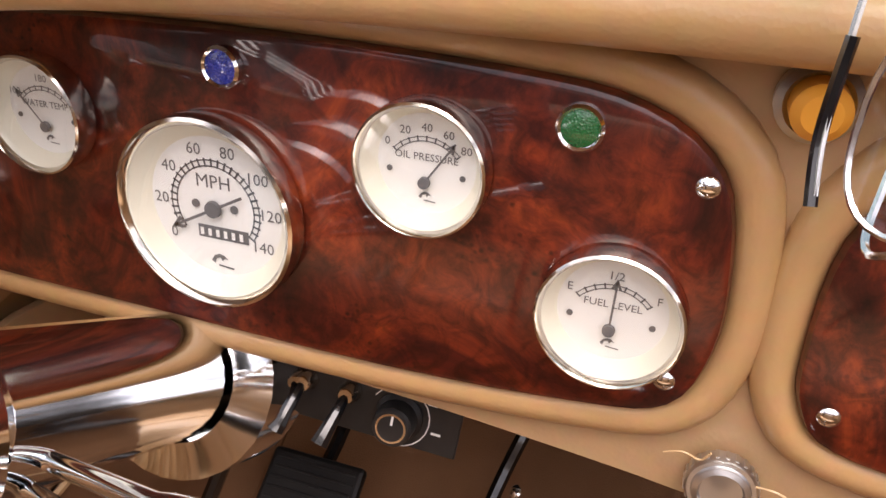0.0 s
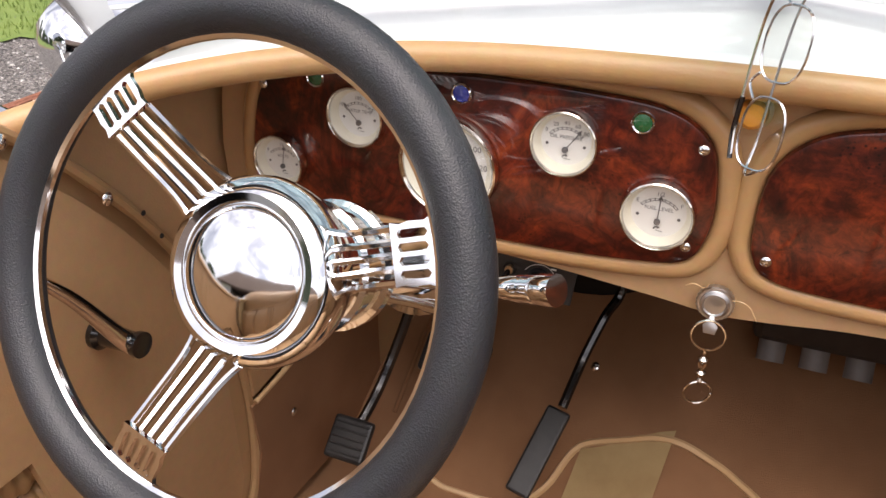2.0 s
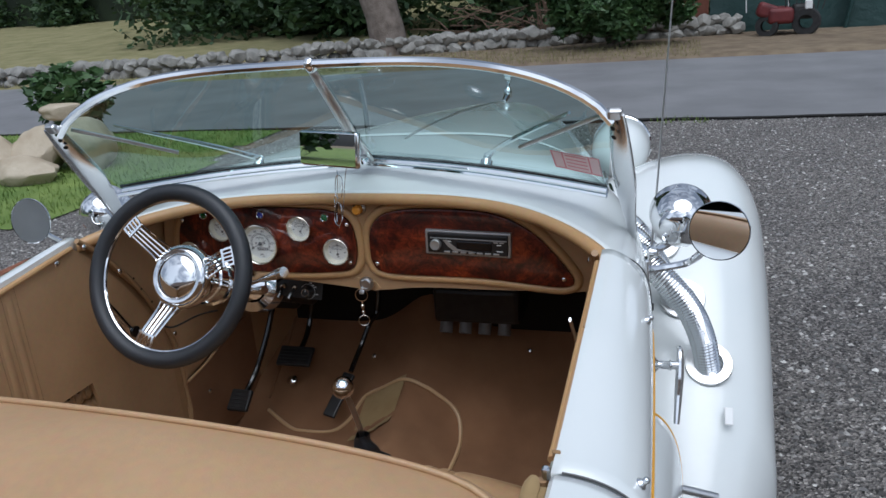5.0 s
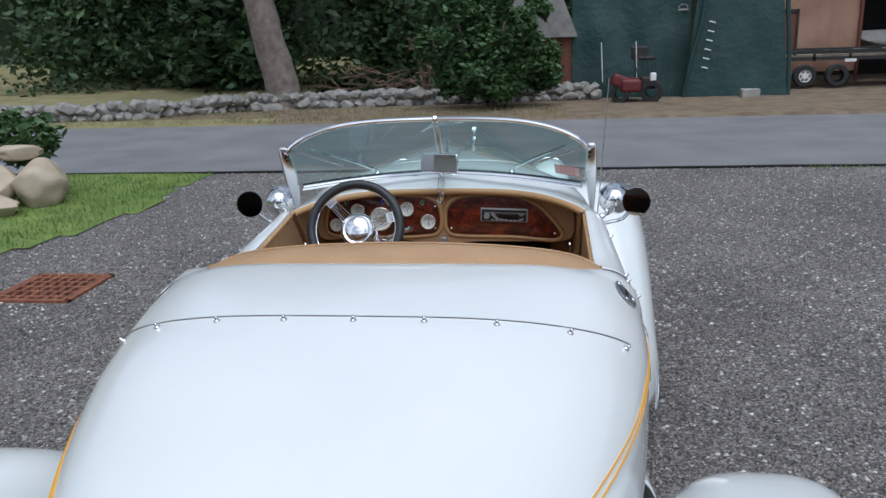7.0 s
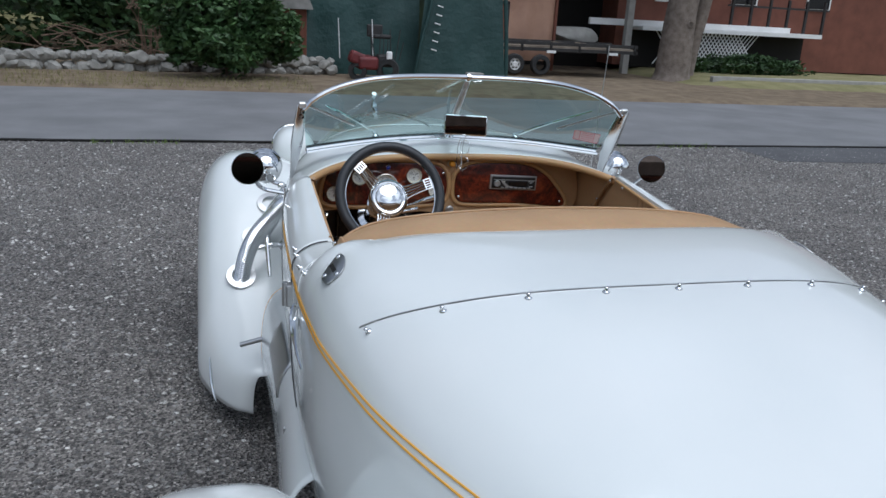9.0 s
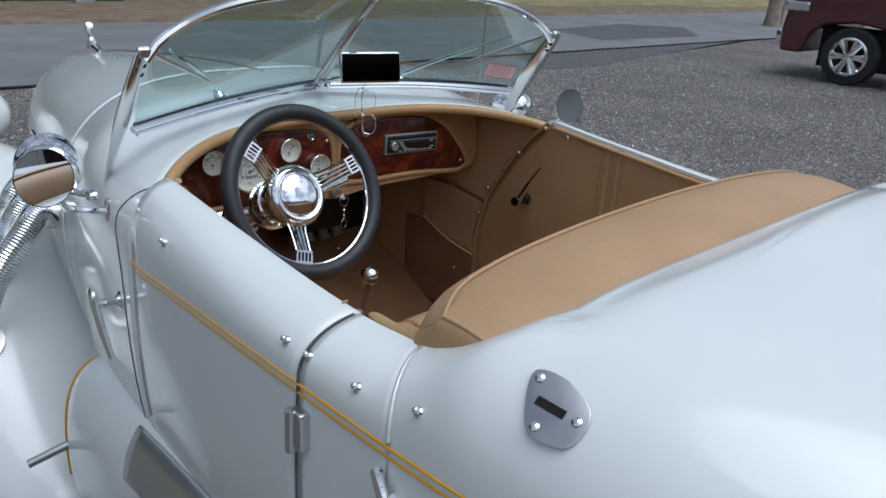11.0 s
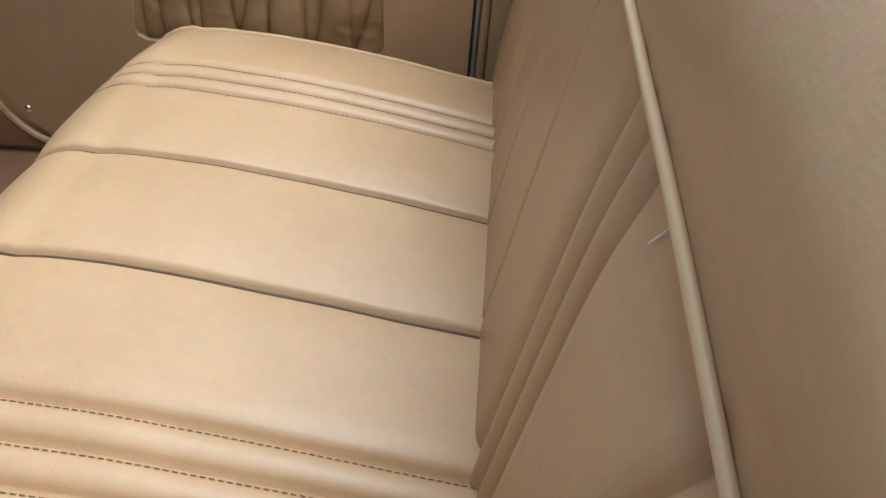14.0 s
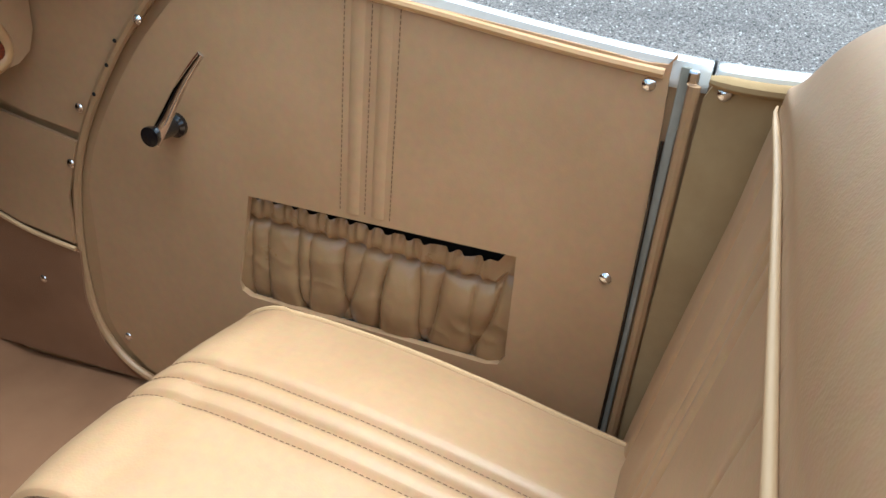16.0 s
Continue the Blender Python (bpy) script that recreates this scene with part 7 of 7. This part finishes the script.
for x in (7.7, 8.55):
    w_ = part("wheel", lathe([(0.17, -0.1), (0.28, -0.1), (0.31, -0.06), (0.31, 0.06), (0.28, 0.1), (0.17, 0.1)], frame_to((x, 20.2, GZ + 0.32), (0, -1, 0)), 28), TYRE, tr)
    if x < 8:
        part("rim", lathe([(0.0, 0.09), (0.06, 0.10), (0.07, 0.08), (0.15, 0.06), (0.185, 0.10), (0.19, 0.10)], frame_to((x, 20.2, GZ + 0.32), (0, -1, 0)), 24), RIMWHITE, w_, "white spoked rim")
        for k in range(6):
            a = k * math.pi / 3
            part("rim_hole", rbox(0.035, 0.004, 0.06, Matrix.Translation((x + 0.115 * math.cos(a), 20.115, GZ + 0.32 + 0.115 * math.sin(a))) @ Matrix.Rotation(-a, 4, "Y"), 0.0), BLACKSTEEL, w_)
for x in (8.9, 11.0):
    part("reflector", rbox(0.3, 0.02, 0.08, Matrix.Translation((x, 20.24, 0.52))), RIMWHITE, tr)
for k in range(10):
    ob = part("scrap_board", rbox(rng.uniform(0.4, 1.2), 0.15, 0.05, Matrix.Translation((8.6 + 0.25 * k, 20.9, 0.72 + 0.05 * rng.random())) @ Matrix.Rotation(rng.uniform(-0.3, 0.3), 4, "Z") @ Matrix.Rotation(rng.uniform(-0.15, 0.15), 4, "Y")), WOODGREY, None)
    tagged(ob, "weathered scrap board lying on the trailer", "board", "boards on the trailer")

# tan tarp shelter and dark open bay behind the trailer
bay = thing("open_bay", (10, 24, GZ), "dark open garage bay with a tan tarpaulin side behind the trailer", "garage")


def tanwall(u, v):
    x = 7.6 + 2.3 * u
    return Vector((x, 22.6 + 0.05 * noise.noise((x * 2, v * 4, 0)) + 0.03 * math.sin(x * 9), GZ + 0.3 + 3.9 * v))


part("tarp_wall", grid(tanwall, 26, 24), COPPER, bay)
part("tarp_post", rbox(0.08, 0.08, 4.0, Matrix.Translation((9.92, 22.55, 1.8))), SHEDRED, bay)
# back wall and roof near-black: the bay's inner shade is painted on
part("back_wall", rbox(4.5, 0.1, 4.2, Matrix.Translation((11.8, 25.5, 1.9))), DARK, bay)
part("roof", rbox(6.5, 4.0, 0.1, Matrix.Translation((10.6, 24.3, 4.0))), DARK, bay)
part("corner_post", rbox(0.22, 0.22, 4.2, Matrix.Translation((12.55, 22.4, 1.9))), CONCRETE, bay)
rowboat = part("tarp_covered_load", lump(0.75, 61, (1.4, 0.8, 0.55), 0.3, 3), CONCRETE, None)
rowboat.location = (10.9, 23.2, 0.95)
tagged(rowboat, "pale grey covered load standing behind the trailer", "covered load")

# house at the right with lattice and porch
house = thing("house", (18, 26, GZ), "red-brown house with white trim and a latticed porch", "house")
part("wall", rbox(16, 6, 4.6, Matrix.Translation((21.0, 27.2, 2.3))), SHEDRED, house)
part("band", rbox(8.2, 0.12, 0.22, Matrix.Translation((15.6, 23.3, 1.5)), 0.01), WHITEWALL, house)
part("porch_floor", rbox(7.5, 2.4, 0.15, Matrix.Translation((17.2, 24.2, 1.35))), WHITEWALL, house)
# near-black sheet behind the lattice in place of the porch's shade
part("porch_shade_sheet", rbox(7.5, 0.06, 1.3, Matrix.Translation((17.2, 24.0, 0.6))), DARK, house)
for k in range(22):
    for sgn in (1, -1):
        part("lattice_slat", rbox(0.035, 0.012, 1.5, Matrix.Translation((14.6 + 0.16 * k, 23.30 - 0.012 * sgn, 0.72)) @ Matrix.Rotation(radians(38 * sgn), 4, "Y")), WHITEWALL, house)
for k in range(6):
    part("porch_post", rbox(0.09, 0.09, 1.2, Matrix.Translation((17.2 + 0.8 * k, 23.4, 2.0))), BLACKSTEEL, house)
part("porch_rail", rbox(4.4, 0.07, 0.07, Matrix.Translation((19.2, 23.4, 2.3))), BLACKSTEEL, house)
for x in (15.0, 18.2, 21.5):
    wdw = part("window", rbox(1.1, 0.06, 1.2, Matrix.Translation((x, 24.17, 2.9)), 0.01), WHITEWALL, house)
    part("pane", rbox(0.95, 0.03, 1.05, Matrix.Translation((x, 24.14, 2.9))), GLOSSBLACK, wdw)
hedge = thing("hedge", (17, 22.2, GZ), "low dark hedge before the porch", "hedge")
part("stem", sweep([(17, 22.3, GZ), (17, 22.3, 0.3)], 0.04, 6), BARK, hedge)
crown("crown", leaf_cloud(3500, (17.3, 22.3, 0.2), (3.2, 0.5, 0.5), 0.09), LEAFM, hedge)
kerb_ = part("garden_kerb", rbox(14, 0.18, 0.3, Matrix.Translation((20.8, 19.0, GZ + 0.1)), 0.02), CONCRETE, None)
tagged(kerb_, "low concrete edging of the house lawn", "kerb", kind="structure")

# road details to the right
PATCH = mottled("asphalt_patch", (0.075, 0.075, 0.08), (0.1, 0.1, 0.105), 1.5, 0.9, 100, 0.5, 0.004)
flat_patch("drive_apron", PATCH, [(6.5, 6.2), (9.5, 6.0), (12.5, 6.6), (18, 7.6), (18, 7.45), (6.5, 7.45)], GZ + 0.006, "cracked dark asphalt apron")
flat_patch("road_patch", PATCH, [(13.5, 10.4), (17.2, 11.0), (18.6, 9.9), (16.6, 8.3), (13.0, 8.5)], GZ + 0.014, "dark repair patch in the asphalt")
tagged(part("road_edge", sweep([(x, 7.38 + 0.05 * noise.noise((x, 0, 0)), GZ + 0.012) for x in (-20 + 0.4 * i for i in range(110))], 0.02, 5), DARK, None), "crumbled dark edge of the asphalt", "road edge", kind="structure")

pole = thing("utility_pole", (22.9, 9.5, GZ), "weathered wooden utility pole with a conduit", "utility pole")
part("post", trunk([(22.9, 9.5, GZ), (22.9, 9.5, 3), (22.9, 9.5, 9)], 0.22, 0.17, 14, 3), WOODGREY, pole)
part("conduit", sweep([(23.12, 9.3, GZ), (23.12, 9.3, 6)], 0.05, 10), CONCRETE, pole)
bumpy("corner_lawn", DRYGRASS, 19, 60, 15.5, 17.5, GZ + 0.1, 0.04, "dry grass corner across the road", 1.0)


def wheel_at(parent, c, r, rim_mat, spokes=6, w=0.26):
    t_ = part("wheel", lathe([(r * 0.66, -w / 2), (r * 0.95, -w / 2), (r, -w / 3), (r, w / 3), (r * 0.95, w / 2), (r * 0.66, w / 2)], frame_to(c, (-1, 0, 0)), 36), TYRE, parent, "black tyre with an alloy rim")
    part("rim", lathe([(r * 0.66, w / 2), (r * 0.62, w / 2 + 0.005), (r * 0.58, w * 0.3), (r * 0.3, w * 0.1), (0, w * 0.1)], frame_to(c, (-1, 0, 0)), 36), BLACKSTEEL, t_)
    for k in range(spokes):
        a = 2 * math.pi * k / spokes
        for d in (-0.16, 0.16):
            part("spoke", sweep([Vector(c) + Vector((-w * 0.42, math.cos(a) * r * 0.1, math.sin(a) * r * 0.1)), Vector(c) + Vector((-w * 0.5, math.cos(a + d) * r * 0.62, math.sin(a + d) * r * 0.62))], 0.04, 6), rim_mat, t_)
    part("rim_ring", lathe([(r * 0.56, w * 0.5), (r * 0.60, w * 0.54), (r * 0.67, w * 0.52)], frame_to(c, (-1, 0, 0)), 36), rim_mat, t_)
    part("hub_cap", lathe([(0.0, 0.0), (r * 0.14, -0.01), (r * 0.16, -0.05)], frame_to(Vector(c) + Vector((-w * 0.52, 0, 0)), (-1, 0, 0)), 16), rim_mat, t_)


# maroon pickup
pk = thing("pickup_truck", (12.6, 1.5, GZ), "dark maroon crew-cab pickup truck with chrome wheels, parked on the drive", "pickup truck")
TX = 11.75
side = [(4.50, 0.20), (4.52, 0.55), (4.46, 0.98), (4.3, 1.08), (3.1, 1.16), (2.9, 1.18), (2.2, 1.78), (1.2, 1.84), (0.2, 1.78), (-0.1, 1.20), (-1.8, 1.20), (-1.8, 0.30), (-1.2, 0.28), (2.55, 0.22), (2.7, 0.5), (2.95, 0.66), (3.4, 0.72), (3.85, 0.66), (4.05, 0.5), (4.15, 0.2)]
bd = part("body", prism(side, 2.0, Matrix.Translation((TX, 0, 0)) @ YZ, 0.0), MAROON, pk, "glossy maroon body", smooth=False)
b_ = bd.modifiers.new("soft_edge", "BEVEL")
b_.width, b_.segments, b_.limit_method = 0.05, 3, "ANGLE"
# near-black box behind the wheel, painted shade of the arch
part("arch_shade_box", rbox(0.3, 1.1, 0.62, Matrix.Translation((TX + 0.38, 3.4, 0.33))), DARK, pk)
wheel_at(pk, (TX + 0.12, 3.4, GZ + 0.43), 0.43, CHROME)
wheel_at(pk, (TX + 0.12, -0.6, GZ + 0.43), 0.43, CHROME)
part("headlamp", rbox(0.35, 0.4, 0.16, Matrix.Translation((TX + 0.14, 4.32, 0.90)), 0.04), CHROME, pk, "clear headlamp")
part("turn_lamp", rbox(0.05, 0.16, 0.08, Matrix.Translation((TX + 0.0, 4.22, 0.92)), 0.02), AMBER, pk, "amber turn lamp")
part("bumper", rbox(1.9, 0.22, 0.22, Matrix.Translation((TX + 1.0, 4.52, 0.42)), 0.06), CHROME, pk)
part("chrome_step", rbox(0.1, 2.6, 0.07, Matrix.Translation((TX - 0.02, 1.0, 0.12)), 0.03), CHROME, pk, "chrome side step")
part("side_glass", rbox(0.02, 1.7, 0.42, Matrix.Translation((TX - 0.002, 1.15, 1.45)), 0.008), GLOSSBLACK, pk)
for y in (2.15, 0.85):
    part("door_line", rbox(0.012, 0.014, 0.85, Matrix.Translation((TX - 0.001, y, 0.72))), DARK, pk)
for k in range(2):
    part("badge_bar", rbox(0.01, 0.22, 0.03, Matrix.Translation((TX - 0.004, 2.55 - 0.3 * k, 0.98)), 0.004), CHROME, pk)

pk.location.y -= 0.35

# far dark car
fc = thing("parked_car", (63, 42, GZ), "black car far down the road", "car")
part("body", prism([(-2.2, 0.3), (2.2, 0.3), (2.2, 0.9), (1.2, 1.0), (0.6, 1.6), (-1.4, 1.6), (-2.2, 1.0)], 1.8, Matrix.Translation((66, 41.5, GZ)) @ Matrix.Rotation(radians(-30), 4, "Z") @ Matrix.Rotation(radians(90), 4, "X")), GLOSSBLACK, fc)
for d in (-1.4, 1.4):
    part("wheel", lathe([(0.0, 0.12), (0.25, 0.12), (0.36, 0.1), (0.36, -0.1), (0.0, -0.1)], frame_to((66 + d * 0.87, 41.4 - d * 0.5, GZ + 0.36), (-0.5, -0.87, 0)), 18), STEEL, fc)

# house behind the drive, with open garage bays; it shows in the bright metal and the mirrors
ROOFBROWN = mottled("brown_shingles", (0.075, 0.048, 0.034), (0.12, 0.08, 0.058), 5, 0.9, 30, 0.4, 0.01)
home = thing("garage_house", (0, -11, GZ), "white house with a brown shingle roof and open garage bays", "house")
# headers and middle piers coloured dark so the mirrors stay dark
for x0, x1, z0, z1 in ((-9.5, -7.4, 0.0, 2.7), (-4.15, -3.85, 0.0, 2.7), (-0.75, -0.45, 0.0, 2.7), (2.7, 10.5, 0.0, 2.7), (-7.4, -4.15, 2.5, 2.7), (-3.85, -0.75, 2.5, 2.7), (-0.45, 2.7, 2.5, 2.7)):
    part("wall", rbox(x1 - x0, 0.25, z1 - z0, Matrix.Translation(((x0 + x1) / 2, -11, GZ + (z0 + z1) / 2))), WHITEWALL if z0 < 1 and abs(x0 + 3) > 3 else SHEDRED, home)
# bay linings near-black: shade put into the colour to darken the mirrors
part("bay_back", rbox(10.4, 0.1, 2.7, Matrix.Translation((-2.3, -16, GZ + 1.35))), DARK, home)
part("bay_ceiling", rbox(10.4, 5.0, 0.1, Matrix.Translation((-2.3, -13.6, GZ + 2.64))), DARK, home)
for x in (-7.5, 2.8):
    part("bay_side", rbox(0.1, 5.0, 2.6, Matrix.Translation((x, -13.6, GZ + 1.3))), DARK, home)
part("bay_floor", rbox(10.4, 5.0, 0.05, Matrix.Translation((-2.3, -13.6, GZ + 0.0))), CONCRETE, home)
part("roof", prism([(-10.6, 2.55), (-10.6, 2.75), (-15.5, 6.0), (-20, 3.0), (-20, 2.55)], 21.0, Matrix.Translation((-10.2, 0, GZ)) @ YZ), ROOFBROWN, home, "brown shingle roof")
# fascia in roof brown, also to darken the mirrors
part("fascia", rbox(21.0, 0.04, 0.22, Matrix.Translation((0.3, -10.57, GZ + 2.62)), 0.01), ROOFBROWN, home)
for x in (4.4, 6.4, 8.4):
    wdw = part("window", rbox(1.2, 0.08, 1.3, Matrix.Translation((x, -10.86, GZ + 1.6)), 0.01), WHITEWALL, home)
    part("pane", rbox(1.05, 0.03, 1.15, Matrix.Translation((x, -10.81, GZ + 1.6))), GLOSSBLACK, wdw)

# lawn and trees beside the house
bumpy("side_lawn", GRASS, -60, -11.5, -40, 3, lambda x, y: GZ + 0.02 + 0.02 * max(0.0, -12 - x), 0.04, "mown green lawn beside the house", 1.5)
back_wood = random.Random(12)
for i in range(7):
    x, y = -34 + back_wood.uniform(-4, 4), -30 + 5.2 * i
    t_ = thing("tree", (x, y, GZ), "dark leafy tree at the far side of the lawn", "tree", "trees beyond the lawn")
    part("trunk", trunk([(x, y, GZ), (x + 0.1, y, 2.6), (x + 0.3, y, 6.0)], 0.28, 0.09, 9, i), BARK, t_)
    for k in range(3):
        crown("crown", leaf_cloud(900, (x + back_wood.uniform(-1, 1), y + back_wood.uniform(-1, 1), 2.2 + 2.2 * k), (2.8, 2.8, 1.9), 0.3, hollow=0.35), LEAFM, t_)
